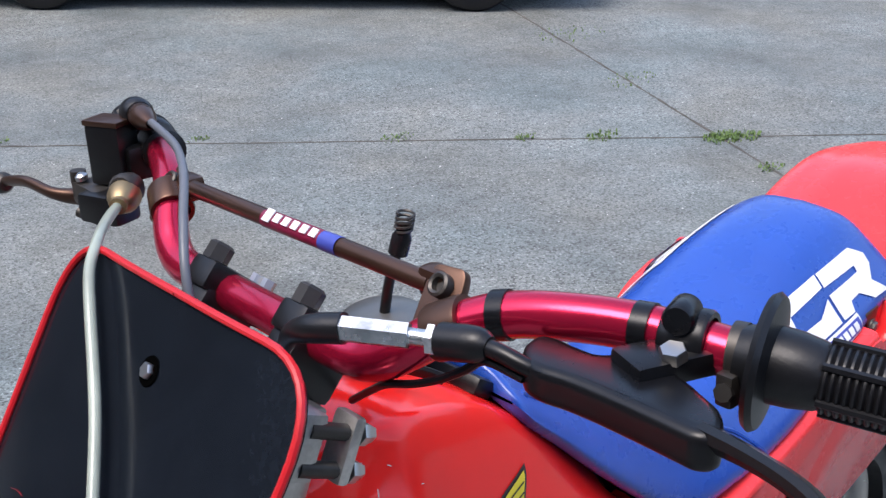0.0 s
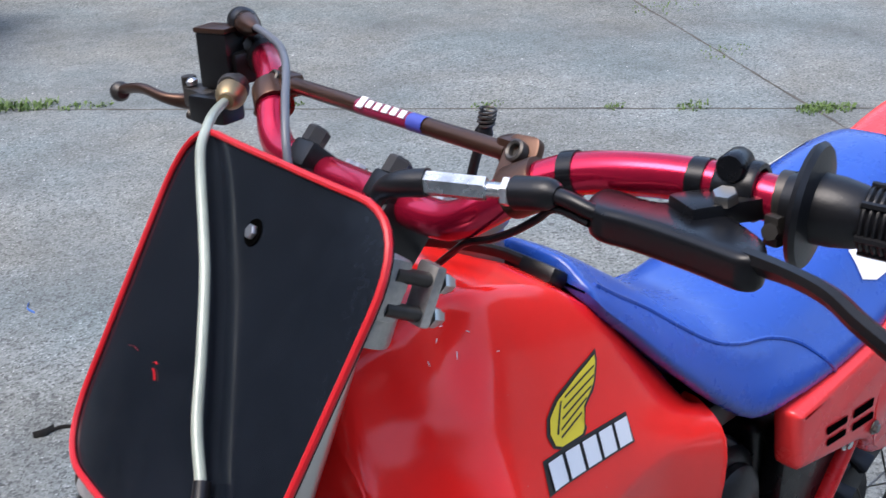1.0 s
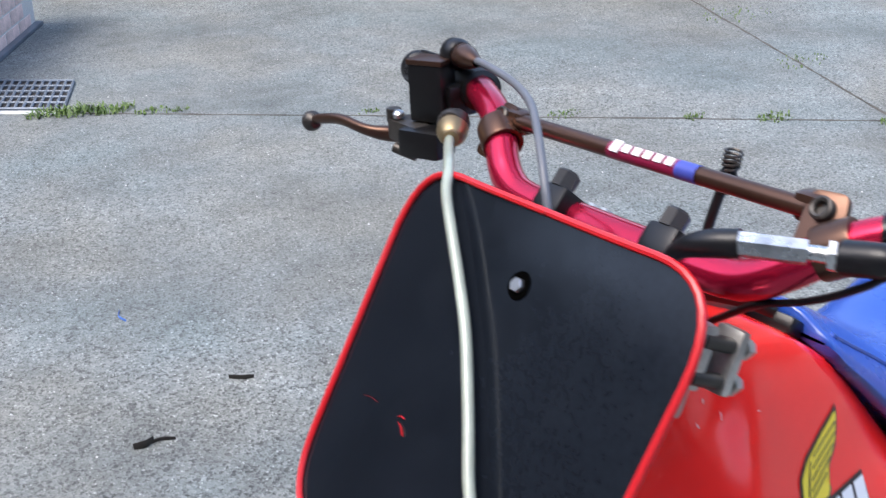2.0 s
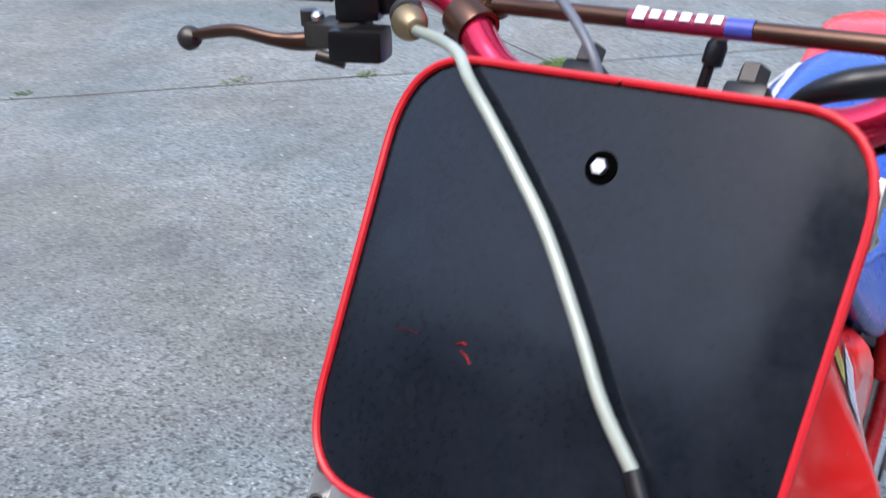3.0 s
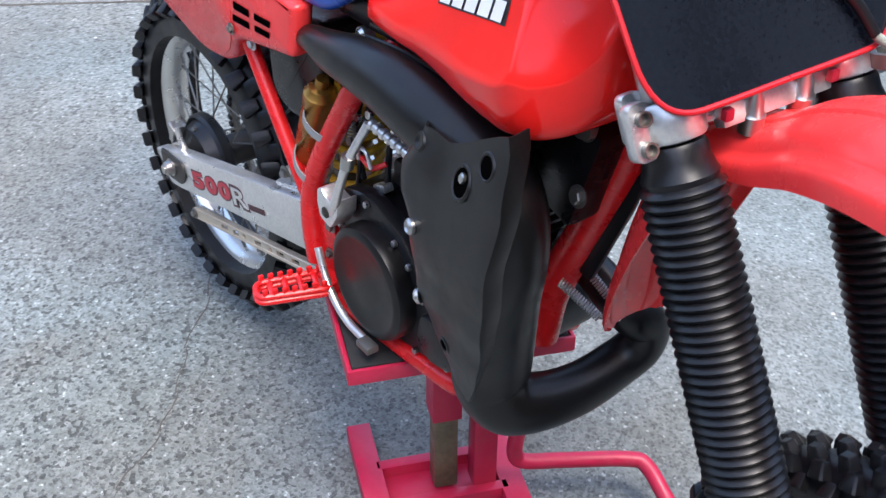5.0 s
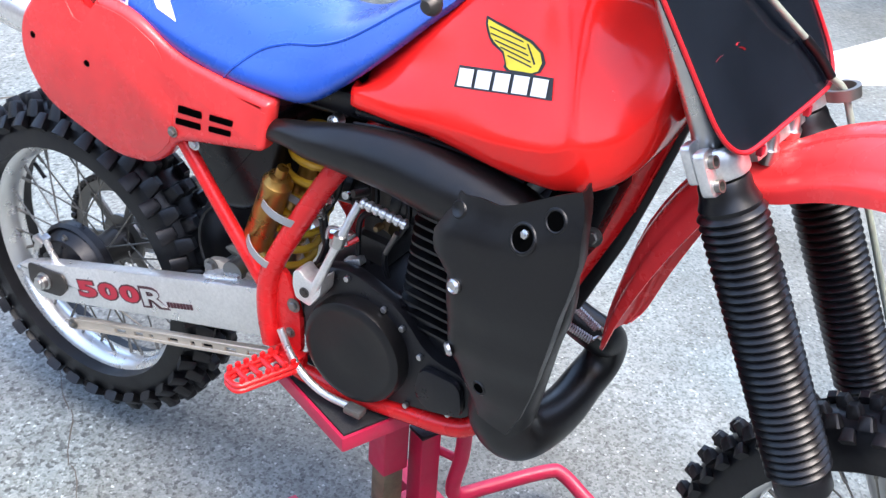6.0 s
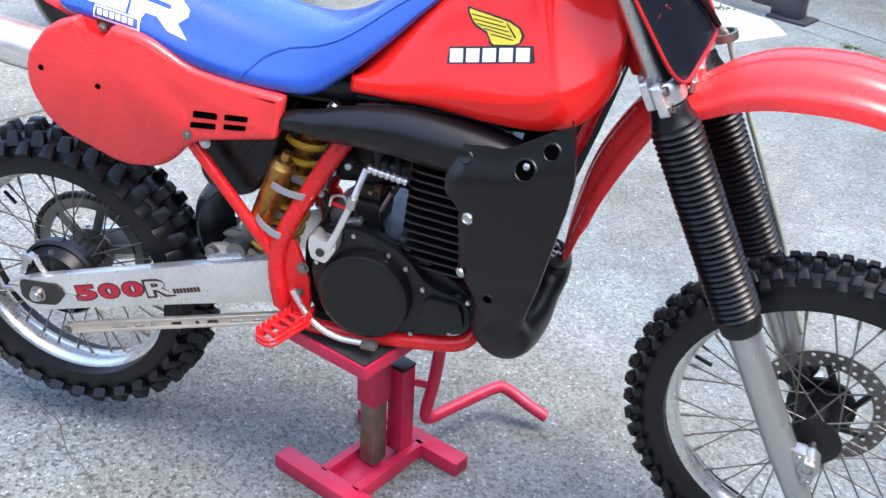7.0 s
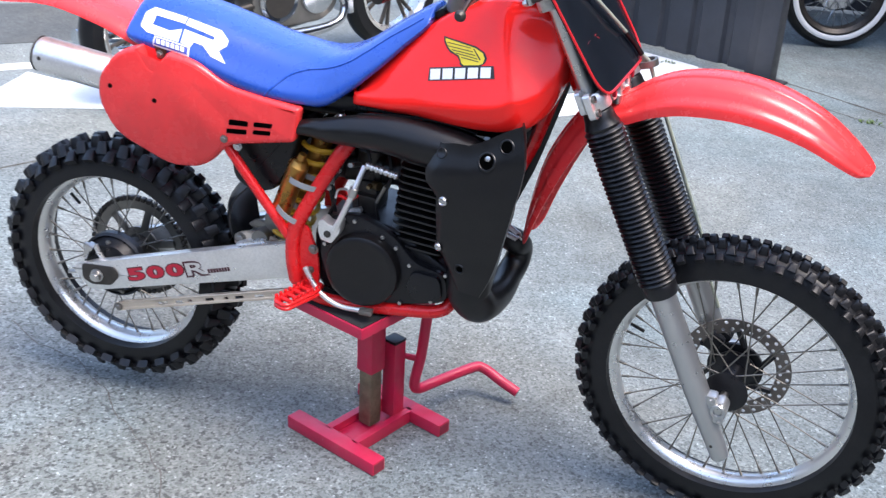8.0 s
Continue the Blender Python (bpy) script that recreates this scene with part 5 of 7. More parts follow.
part("throttle_spring", tube([(0.596 + 0.0000 * i + 0.006 * math.cos(i * 0.8), -0.100 + 0.006 * math.sin(i * 0.8), 0.700 + 0.0006 * i) for i in range(61)], 0.0012, 6, 1), M_steel, carb, "steel return spring")
part("drain_pipe", tube([(0.604, -0.095, 0.668), (0.612, -0.100, 0.690), (0.634, -0.102, 0.694), (0.642, -0.100, 0.672)], 0.003, 8, 4), M_zinc, carb)
part("fuel_line", tube([(0.600, -0.085, 0.665), (0.616, -0.096, 0.674), (0.636, -0.094, 0.668), (0.650, -0.080, 0.676)], 0.004, 8, 5), M_frame, bike, "thin red line beside the carburettor")
part("cable_stop", box((0.648, -0.085, 0.640), (0.030, 0.016, 0.012), 0.003, Matrix.Rotation(-0.4, 4, "Y")), M_zinc, carb)
part("mount_stay", tube([(0.690, -0.070, 0.660), (0.712, -0.075, 0.705)], 0.0042, 8, 1), M_dull, bike, "small steel stay beside the cylinder")
part("tank_tap", join(lathe([(0, 0), (0.010, 0), (0.010, 0.016), (0.006, 0.020), (0, 0.020)], (0.606, -0.070, 0.850), (0, -1, 0), 14), box((0.620, -0.088, 0.842), (0.010, 0.006, 0.020), 0.002)), M_zinc, bike, "small metal fuel tap under the seat")
for x, z in ((0.590, 0.690), (0.612, 0.735), (0.640, 0.752)):
    part("clip", lathe([(0, 0), (0.006, 0), (0.006, 0.006), (0, 0.006)], (x, -0.096, z), (0, -1, 0.2), 10), M_zinc, carb)
part("intake_boot", tube([(0.60, 0, 0.715, 0.034), (0.55, 0, 0.72, 0.04), (0.50, 0, 0.74, 0.05)], None, 20, 4), M_rubber, bike, "black rubber intake boot")
for pts in ([(0.62, -0.07, 0.80), (0.615, -0.085, 0.74), (0.59, -0.088, 0.69), (0.60, -0.085, 0.63)], [(0.66, -0.06, 0.80), (0.675, -0.075, 0.74), (0.645, -0.07, 0.70), (0.65, -0.08, 0.64)], [(0.60, -0.06, 0.79), (0.585, -0.08, 0.73), (0.60, -0.09, 0.66), (0.575, -0.08, 0.60)], [(0.70, -0.04, 0.80), (0.72, -0.06, 0.72), (0.69, -0.07, 0.66), (0.70, -0.07, 0.61)]):
    part("hose", tube(pts, 0.0045, 8, 6), M_rubber, bike, "thin black fuel or vent hose")

# crankcase
case = part("crankcase", prism(rounded([(0.555, 0.60), (0.62, 0.632), (0.75, 0.615), (0.84, 0.56), (0.885, 0.53), (0.885, 0.47), (0.84, 0.445), (0.58, 0.430), (0.552, 0.48)], 0.03, 5), -0.095, 0.11, 0.012, seg=3), M_case, bike, "black painted engine case")
part("case_cover", prism(rounded([(0.585, 0.625), (0.66, 0.648), (0.75, 0.612), (0.80, 0.552), (0.872, 0.540), (0.880, 0.470), (0.79, 0.450), (0.69, 0.435), (0.605, 0.455), (0.575, 0.53)], 0.03, 5), -0.118, -0.094, 0.006, seg=2), M_case, case)
part("clutch_cover", lathe([(0.086, 0), (0.086, 0.018), (0.083, 0.026), (0.076, 0.030), (0.070, 0.030), (0.066, 0.028), (0.03, 0.030), (0, 0.031)], (0.684, -0.117, 0.522), (0, -1, 0), 48), M_matt, case, "round black clutch cover")
part("pump_cover", prism(rounded([(0.795, 0.540), (0.862, 0.536), (0.870, 0.480), (0.81, 0.466), (0.785, 0.49)], 0.018, 4), -0.132, -0.117, 0.006), M_case, case, "black water pump cover")
for x, z in ((0.600, 0.615), (0.66, 0.632), (0.725, 0.605), (0.757, 0.585), (0.789, 0.549), (0.872, 0.540), (0.842, 0.470), (0.77, 0.452), (0.59, 0.565)):
    part("case_bolt", bolt((x, -0.118, z), (0, -1, 0), 0.0052, 0.006, False), M_steel, case)
# cylinder with cooling fins
tilt = Matrix.Translation((0.795, 0, 0.56)) @ Matrix.Rotation(radians(6), 4, "Y")
part("cylinder", (lambda b: (b.transform(tilt), b)[1])(box((0, 0, 0.115), (0.095, 0.13, 0.25), 0.012)), M_fin, bike, "black finned engine cylinder")
cyl = [o for o in bike.children if o.name == "cylinder"][0]
for k in range(14):
    z = 0.022 + 0.0165 * k
    w = 0.128 if k < 11 else 0.148
    x = -0.002 if k < 11 else 0.008 + 0.004 * (k - 11)
    bm = prism(rounded([(-w / 2, -0.105), (w / 2, -0.105), (w / 2, 0.105), (-w / 2, 0.105)], 0.022, 4), -0.0021, 0.0021)
    bm.transform(tilt @ Matrix.Translation((x, 0, z)) @ Matrix.Rotation(radians(90), 4, "X"))
    part("fin", bm, M_fin, cyl)
part("spark_plug_cap", tube([(0.83, 0, 0.82), (0.85, 0, 0.87), (0.83, 0, 0.90)], 0.012, 12, 4), M_rubber, bike, "black spark plug cap")
part("engine_mount", prism(rounded([(0.986, 0.905), (1.012, 0.935), (1.028, 0.920), (1.024, 0.884), (1.002, 0.878)], 0.008, 4), -0.082, -0.070, 0.003), M_dull, bike, "dull metal bracket under the tank")
part("bracket_bolt", bolt((1.010, -0.082, 0.902), (0, -1, 0), 0.007, 0.006), M_dull, bike)
part("mud_strip", prism(rounded([(1.050, 0.985), (1.088, 0.985), (1.070, 0.918), (1.048, 0.844), (1.024, 0.768), (0.992, 0.690), (0.972, 0.640), (0.950, 0.645), (0.972, 0.710), (1.000, 0.785), (1.025, 0.870)], 0.008, 4), -0.006, 0.002, 0.002), M_rubber, bike, "black rubber flap along the frame")
part("ignition_box", box((0.968, -0.030, 0.825), (0.080, 0.07, 0.14), 0.012, Matrix.Rotation(0.3, 4, "Y")), M_black, bike, "black ignition box")
for x, z in ((1.005, 0.885), (1.0, 0.80)):
    part("mount_bolt", bolt((x, -0.066, z), (0, -1, 0.2), 0.009, 0.007), M_dull, bike)

# kick starter
kick = part("kick_starter", tube([(0.622, -0.149, 0.612, 0.0085), (0.634, -0.153, 0.636, 0.0072), (0.650, -0.153, 0.674, 0.0064), (0.666, -0.151, 0.712, 0.0066), (0.675, -0.140, 0.742, 0.0058), (0.683, -0.128, 0.768, 0.0064)], None, 12, 4), M_alu, bike, "cast aluminium kick starter lever")
part("kick_boss", prism(rounded([(0.588, 0.634), (0.598, 0.641), (0.610, 0.630), (0.626, 0.628), (0.640, 0.640), (0.637, 0.612), (0.618, 0.584), (0.592, 0.590), (0.586, 0.612)], 0.005, 3), -0.155, -0.122, 0.003), M_alu, kick)
part("kick_screw", bolt((0.609, -0.155, 0.606), (0, -1, 0), 0.0055, 0.003), M_dark, kick)
part("kick_hinge", lathe([(0, -0.010), (0.0095, -0.010), (0.0095, 0.010), (0, 0.010)], (0.666, -0.151, 0.713), (0.3, 0, 1), 14), M_steel, kick)
prof = [(0.0, 0)]
for k in range(7):
    prof += [(0.0058, 0.002 + 0.0106 * k), (0.0080, 0.004 + 0.0106 * k), (0.0080, 0.0085 + 0.0106 * k), (0.0058, 0.0106 + 0.0106 * k)]
prof += [(0, 0.077)]
part("kick_pedal", lathe(prof, (0.682, -0.127, 0.770), (0.072, 0.014, -0.021), 12), M_alu, kick, "ridged folding kick pedal")

# rear brake pedal
pedal = part("brake_pedal", tube([(0.548, -0.136, 0.505), (0.570, -0.140, 0.470), (0.600, -0.143, 0.442), (0.640, -0.146, 0.428), (0.690, -0.150, 0.430)], 0.0062, 12, 6), M_alu, bike, "polished bent brake pedal")
part("pedal_tip", box((0.703, -0.156, 0.433), (0.030, 0.020, 0.012), 0.003), M_dull, pedal)

# exhaust
pipe = [(0.865, 0.030, 0.620, 0.026), (0.910, 0.056, 0.600, 0.026), (0.955, 0.064, 0.574, 0.028), (0.980, 0.068, 0.562, 0.029), (0.988, 0.092, 0.538, 0.030), (0.984, 0.088, 0.503, 0.031), (0.974, 0.058, 0.478, 0.032), (0.970, 0.0, 0.466, 0.034), (0.960, -0.060, 0.467, 0.038), (0.944, -0.104, 0.478, 0.043),
        (0.927, -0.116, 0.508, 0.048), (0.927, -0.117, 0.55, 0.051), (0.938, -0.126, 0.61, 0.052), (0.950, -0.134, 0.67, 0.052), (0.966, -0.140, 0.735, 0.051), (0.962, -0.138, 0.785, 0.049), (0.932, -0.129, 0.816, 0.046), (0.885, -0.126, 0.830, 0.046), (0.82, -0.127, 0.838, 0.046), (0.74, -0.126, 0.845, 0.041), (0.66, -0.126, 0.842, 0.034), (0.60, -0.125, 0.835, 0.027),
        (0.56, -0.124, 0.834, 0.020), (0.50, -0.118, 0.826, 0.014), (0.40, -0.11, 0.835, 0.013), (0.25, -0.10, 0.85, 0.013), (0.12, -0.102, 0.874, 0.013)]
exhaust = part("exhaust_pipe", tube(pipe, None, 28, 6), M_matt, bike, "matt black expansion chamber exhaust")
for p, q, hook in (((0.945, 0.010, 0.643), (0.994, 0.024, 0.602), (1.000, 0.034, 0.592)), ((0.945, -0.028, 0.634), (1.000, -0.010, 0.604), (1.004, 0.020, 0.590))):
    p, q = Vector(p), Vector(q)
    u = (q - p).normalized()
    v = u.orthogonal().normalized()
    w = u.cross(v)
    coil = [tuple(p + (q - p) * i / 120 + (v * math.cos(i * 0.9) + w * math.sin(i * 0.9)) * 0.0055) for i in range(121)]
    part("exhaust_spring", tube(coil, 0.0013, 6, 1), M_steel, exhaust, "steel exhaust spring")
    part("spring_hook", tube([tuple(q), tuple((q + Vector(hook)) / 2 + Vector((0, 0, 0.006))), hook], 0.0022, 6, 3), M_steel, exhaust)
seam = []
for i in range(30):
    t = i / 29
    seam.append((0.66 + 0.26 * t, -0.112 - 0.006 * t, 0.874 + 0.018 * math.sin(math.pi * t * 0.75) - 0.012 * t * t))
part("weld_seam", tube(seam, 0.003, 6, 1), M_matt, exhaust, "pressed weld seam")
silencer = part("silencer", lathe([(0.0, 0), (0.014, 0), (0.018, 0.01), (0.034, 0.02), (0.041, 0.03), (0.041, 0.268), (0.041, 0.272), (0.0398, 0.280), (0.038, 0.284), (0.024, 0.284), (0.022, 0.26), (0, 0.26)], (0.175, -0.106, 0.866), (-0.98, 0.0, 0.13), 32), M_alu, bike, "aluminium exhaust silencer")

part("end_ring", lathe([(0.0385, 0.2825), (0.0405, 0.2835), (0.0405, 0.2865), (0.036, 0.288), (0.030, 0.284), (0.030, 0.276)], (0.175, -0.106, 0.866), (-0.98, 0.0, 0.13), 32, closed=True), M_dark, silencer, "dark steel end ring")
part("rivet", lathe([(0, 0.003), (0.004, 0.002), (0.005, 0)], (-0.086, -0.146, 0.905), (0, -1, 0.15), 10), M_dark, silencer)

# heat shield: a bent plate over the chamber
def shield_top(x):
    return 0.870 + 0.060 * (0.7 * min(max((x - 0.922) / 0.108, 0), 1) + 0.3 * smoothstep((x - 0.922) / 0.108)) - 0.008 * smoothstep((0.90 - x) / 0.05)


BULGE = ((0, 0.007), (0.2, -0.012), (0.38, -0.020), (0.6, -0.010), (0.8, 0.003), (1, 0.016))


def along(t, table):
    for (a, p), (b, q) in zip(table, table[1:]):
        if t <= b:
            return p + (q - p) * smoothstep((t - a) / (b - a))
    return table[-1][1]


rows = []
for k in range(25):
    t = k / 24
    x0 = float(np.interp(t, (0, 0.06, 0.18, 0.26, 0.32, 0.70, 0.84, 1), (0.858, 0.850, 0.832, 0.838, 0.862, 0.864, 0.888, 0.908)))
    x1 = float(np.interp(t, (0, 0.06, 0.20, 0.33, 0.54, 0.71, 0.87, 1), (1.029, 1.037, 1.045, 1.038, 1.019, 1.004, 0.986, 0.964)))
    row = []
    crease = 1.0 - 0.55 * smoothstep((t - 0.3) / 0.7)
    for k2 in range(17):
        u = k2 / 16
        x = x0 + (x1 - x0) * u
        zt = shield_top(x)
        y = -0.182 - 0.020 * u + 0.010 * smoothstep((0.08 - u) / 0.08)
        y += along(t, BULGE)
        y += 0.10 * max(0.0, (x - x0) - crease * (x1 - x0))
        row.append(Vector((x, y, zt + (0.535 - zt) * t)))
    fold = 1.0 - smoothstep((t - 0.55) / 0.45)
    row.append(row[-1] + Vector((0.001, 0.004 + 0.004 * fold, 0)))
    row.append(row[-1] + Vector((-0.003, 0.001 + 0.019 * fold, 0)))
    rows.append(row)
bm = sheet(rows, 0.003)
shield_tree = BVHTree.FromBMesh(bm)
shield = part("heat_shield", bm, M_matt, bike, "matt black heat shield over the exhaust", sharp=50)


def on_shield(x, z):
    hit = shield_tree.ray_cast(Vector((x, -0.5, z)), Vector((0, 1, 0)))
    return (hit[0], hit[1] if hit[1].y < 0 else -hit[1]) if hit[0] is not None else (Vector((x, -0.2, z)), Vector((0, -1, 0)))


for x, z, r in ((0.965, 0.849, 0.016), (1.003, 0.885, 0.012), (0.919, 0.595, 0.0075)):
    c, way = on_shield(x, z)
    part("hole", lathe([(0, 0.0008), (r, 0.0008)], c, way, 20), M_void, shield, "round hole")
    part("hole_rim", lathe([(r, 0.0007), (r + 0.0012, 0.0018), (r + 0.003, 0.0016), (r + 0.005, -0.0005)], c, way, 24), M_matt, shield)
c, way = on_shield(0.866, 0.845)
part("dimple", lathe([(0, 0.0006), (0.006, 0.0008), (0.0085, 0.0022), (0.0105, 0.0022), (0.0125, -0.0004)], c, way, 24), M_matt, shield, "pressed round dimple")
c, way = on_shield(0.968, 0.855)
part("shield_bolt", bolt(c, way, 0.006, 0.004, False), M_steel, shield)
for x, z in ((0.881, 0.751), (0.872, 0.640)):
    c, way = on_shield(x, z)
    part("shield_bolt", lathe([(0, 0), (0.010, 0), (0.010, 0.004), (0.007, 0.007), (0.005, 0.005), (0, 0.005)], c, way, 16), M_steel, shield, "bright shield screw")

# what fills the space under the tank
part("cylinder_head", (lambda b: (b.transform(tilt), b)[1])(box((0.006, 0, 0.262), (0.13, 0.18, 0.045), 0.012)), M_fin, bike, "black cylinder head")
# black blocks added to keep the see-through gap under the tank dark
part("ignition_coil", box((0.915, 0.0, 0.872), (0.11, 0.13, 0.05), 0.012), M_black, bike, "black ignition coil")
part("under_tank_tray", box((0.80, -0.01, 0.886), (0.29, 0.19, 0.010), 0.004), M_black, bike, "black filler tray added under the tank")
part("intake_cover", join(lathe([(0.0, 0.02), (0.055, 0.02), (0.068, 0.03), (0.072, 0.045), (0.068, 0.062), (0.055, 0.07), (0, 0.072)], (0.575, 0.02, 0.755), (0, 1, 0), 32), lathe([(0.045, 0.07), (0.052, 0.072), (0.052, 0.080), (0.040, 0.088), (0, 0.09)], (0.575, 0.02, 0.755), (0, 1, 0), 32)), M_rubber, bike, "black rubber intake cover")
part("left_box", prism(rounded([(0.36, 0.80), (0.50, 0.82), (0.50, 0.66), (0.38, 0.66)], 0.02, 4), 0.086, 0.115, 0.008), M_black, bike, "black plastic box beside the frame")
part("left_case_cover", prism(rounded([(0.58, 0.60), (0.72, 0.62), (0.80, 0.54), (0.76, 0.45), (0.60, 0.44)], 0.04, 5), 0.108, 0.135, 0.01), M_case, bike, "black left engine cover")

# ---- handlebar and controls ----
half_bar = [(0.872, 0.405, 1.250), (0.895, 0.34, 1.257), (0.915, 0.27, 1.2635), (0.936, 0.220, 1.2625), (0.951, 0.186, 1.256), (0.966, 0.160, 1.243), (0.977, 0.143, 1.231), (0.984, 0.125, 1.220), (0.987, 0.10, 1.214), (0.987, 0.04, 1.213)]
bar_pts = [(x, -y, z - (0.005 if y > 0.3 else 0)) for x, y, z in half_bar] + half_bar[::-1]
handlebar = part("handlebar", steered(tube(bar_pts, 0.0135, 20, 6)), M_anod, bike, "red anodised handlebar with cross brace")
brace = part("cross_brace", steered(tube([(0.953, -0.150, 1.2585), (0.9455, 0.128, 1.2575)], 0.0066, 16, 1)), M_bronze, handlebar, "brown anodised cross brace")
for k, (y0, y1, m) in enumerate(((-0.045, 0.030, M_inkplum), (0.022, 0.040, M_inkblue))):
    part("brace_sticker", steered(lathe([(0.0066, 0), (0.0067 + 0.0002 * k, 0), (0.0067 + 0.0002 * k, y1 - y0), (0.0066, y1 - y0)], (0.9496 - 0.027 * y0, y0, 1.2582), (-0.027, 1, 0), 20)), m, brace, "plum red and blue sticker")
for k in range(6):
    y = -0.040 + k * 0.0105
    part("sticker_lettering", steered(box((0.9537 - 0.027 * y, y + 0.004, 1.2637), (0.0065 if k else 0.010, 0.0070 if k else 0.0085, 0.0010), 0, Matrix.Rotation(radians(40), 4, "Y"))), M_white, brace, "white lettering bars")
for side in (-1, 1):
    b = Vector((0.956, -0.168, 1.259)) if side < 0 else Vector((0.948, 0.142, 1.260))
    tip = Matrix.Translation(b) @ Matrix.Rotation(radians(12 * side), 4, "Z") @ Matrix.Rotation(radians(-37), 4, "Y") @ Matrix.Rotation(radians(-90), 4, "Z")
    bm = prism(rounded([(-0.0135, -0.036), (0.0135, -0.036), (0.0135, 0.004), (0.011, 0.013), (-0.011, 0.013), (-0.0135, 0.004)], 0.008, 4), -0.007, 0.001, 0.0015)
    bm.transform(tip)
    # the fork end that holds the brace, behind the strap
    eye = box(tuple(b + Vector((-0.006, -side * 0.012, -0.002))), (0.016, 0.024, 0.020), 0.005)
    q = Vector((0.963, 0.165 * side, 1.2460))
    bm2 = lathe([(0.0136, -0.012), (0.0170, -0.012), (0.0175, -0.010), (0.0175, 0.010), (0.0170, 0.012), (0.0136, 0.012)], q, (-0.45, side * 1.0, 0.5), 24)
    clamp = part("brace_clamp", steered(join(bm, bm2, eye)), M_bronze, handlebar, "bronze cross brace clamp")
    out = Vector((0.8, 0, 0.6))
    part("clamp_bolt", steered(lathe([(0, 0), (0.0078, 0), (0.0078, 0.006), (0.0062, 0.007), (0.0045, 0.006), (0.004, 0.002), (0, 0.002)], b + out * 0.0005, out, 18)), M_dark, clamp)
    # bar mount
    y = 0.055 * side
    lean = Matrix.Rotation(radians(-42), 4, "Y")
    mount = part("bar_mount", steered(join(box((0.981, y, 1.2125), (0.060, 0.028, 0.022), 0.005, lean), box((0.997, y, 1.195), (0.050, 0.030, 0.034), 0.006, lean), tube([(0.995, y, 1.20), (1.000, y, 1.165)], 0.013, 14, 1))), M_matt, bike, "black cast bar mount")
    part("mount_bolt", steered(lathe([(0, 0), (0.0095, 0), (0.0095, 0.012), (0.007, 0.014), (0, 0.014)], (0.9905, y, 1.2345), (-0.67, 0, 0.74), 6)), M_dark, mount)
    for d in (-0.007, 0.007):
        part("mount_bolt", steered(lathe([(0, 0), (0.0055, 0), (0.0055, 0.007), (0, 0.007)], (0.956, y + d, 1.2045), (-0.67, 0, 0.74), 6)), M_steel, mount)
    # grips
    a, b = Vector((0.902, 0.325 * side, 1.2610 - (0.006 if side < 0 else 0))), Vector((0.872, 0.410 * side, 1.2545 - (0.010 if side < 0 else 0)))
    g = (b - a).normalized()
    prof = [(0.014, -0.008), (0.016, -0.008), (0.018, 0.0)]
    fl = 0.036 if side > 0 else 0.021
    prof += [(fl - 0.002, 0.002), (fl, 0.005), (fl - 0.002, 0.008), (0.020, 0.010), (0.0195, 0.02), (0.0175, 0.032)]
    for k in range(24):
        prof += [(0.0165, 0.034 + 0.0036 * k), (0.0180, 0.0352 + 0.0036 * k), (0.0180, 0.0364 + 0.0036 * k)]
    prof += [(0.019, 0.122), (0.019, 0.13), (0, 0.131)]
    grip = part("grip", steered(lathe(prof, a, g, 28)), M_rubber, handlebar, "ribbed black rubber grip with flange")
    for k in range(6):
        ang = k * math.pi / 3
        u = g.orthogonal().normalized()
        w = g.cross(u)
        o = (u * math.cos(ang) + w * math.sin(ang)) * 0.0182
        part("grip_band", steered(tube([tuple(a + g * 0.034 + o), tuple(a + g * 0.12 + o)], 0.0022, 6, 1)), M_rubber, grip)

# clutch side
part("bar_band", steered(lathe([(0.0137, 0), (0.0148, 0), (0.0148, 0.010), (0.0137, 0.010)], (0.950, 0.187, 1.2568), (-0.45, 1, 0.20), 24)), M_black, handlebar, "black band on the bar")
part("bar_band", steered(lathe([(0.0137, 0), (0.0150, 0), (0.0150, 0.010), (0.0137, 0.010)], (0.918, 0.262, 1.2630), (-0.33, 1, 0.02), 24)), M_black, handlebar, "black band on the bar")
perch = part("clutch_perch", steered(join(lathe([(0.0137, -0.012), (0.0165, -0.012), (0.0175, -0.010), (0.0175, 0.010), (0.0165, 0.012), (0.0137, 0.012)], (0.910, 0.290, 1.2630), (-0.32, 1, 0), 24),
                                          box((0.926, 0.292, 1.258), (0.056, 0.030, 0.014), 0.004, Matrix.Rotation(radians(-20), 4, "Z")), lathe([(0, -0.011), (0.0075, -0.011), (0.0085, -0.009), (0.0085, 0.009), (0.0075, 0.011), (0, 0.011)], (0.916, 0.290, 1.2790), (0.85, 0.35, 0.05), 18))), M_black, handlebar, "black clutch lever perch")
part("perch_bolt", steered(lathe([(0, 0), (0.0075, 0), (0.0075, 0.005), (0.0065, 0.0065), (0, 0.0065)], (0.934, 0.299, 1.264), (0.25, 0.1, 1), 6)), M_steel, perch, "bright hexagon bolt")
boot = rounded([(0.978, 0.235), (0.972, 0.226), (0.960, 0.217), (0.948, 0.216), (0.944, 0.227), (0.945, 0.243), (0.944, 0.255), (0.937, 0.260), (0.930, 0.265), (0.931, 0.276), (0.933, 0.288), (0.934, 0.304),
                (0.940, 0.318), (0.946, 0.332), (0.956, 0.342), (0.968, 0.348), (0.976, 0.340), (0.975, 0.309), (0.975, 0.278), (0.976, 0.260), (0.979, 0.245)], 0.006, 4)
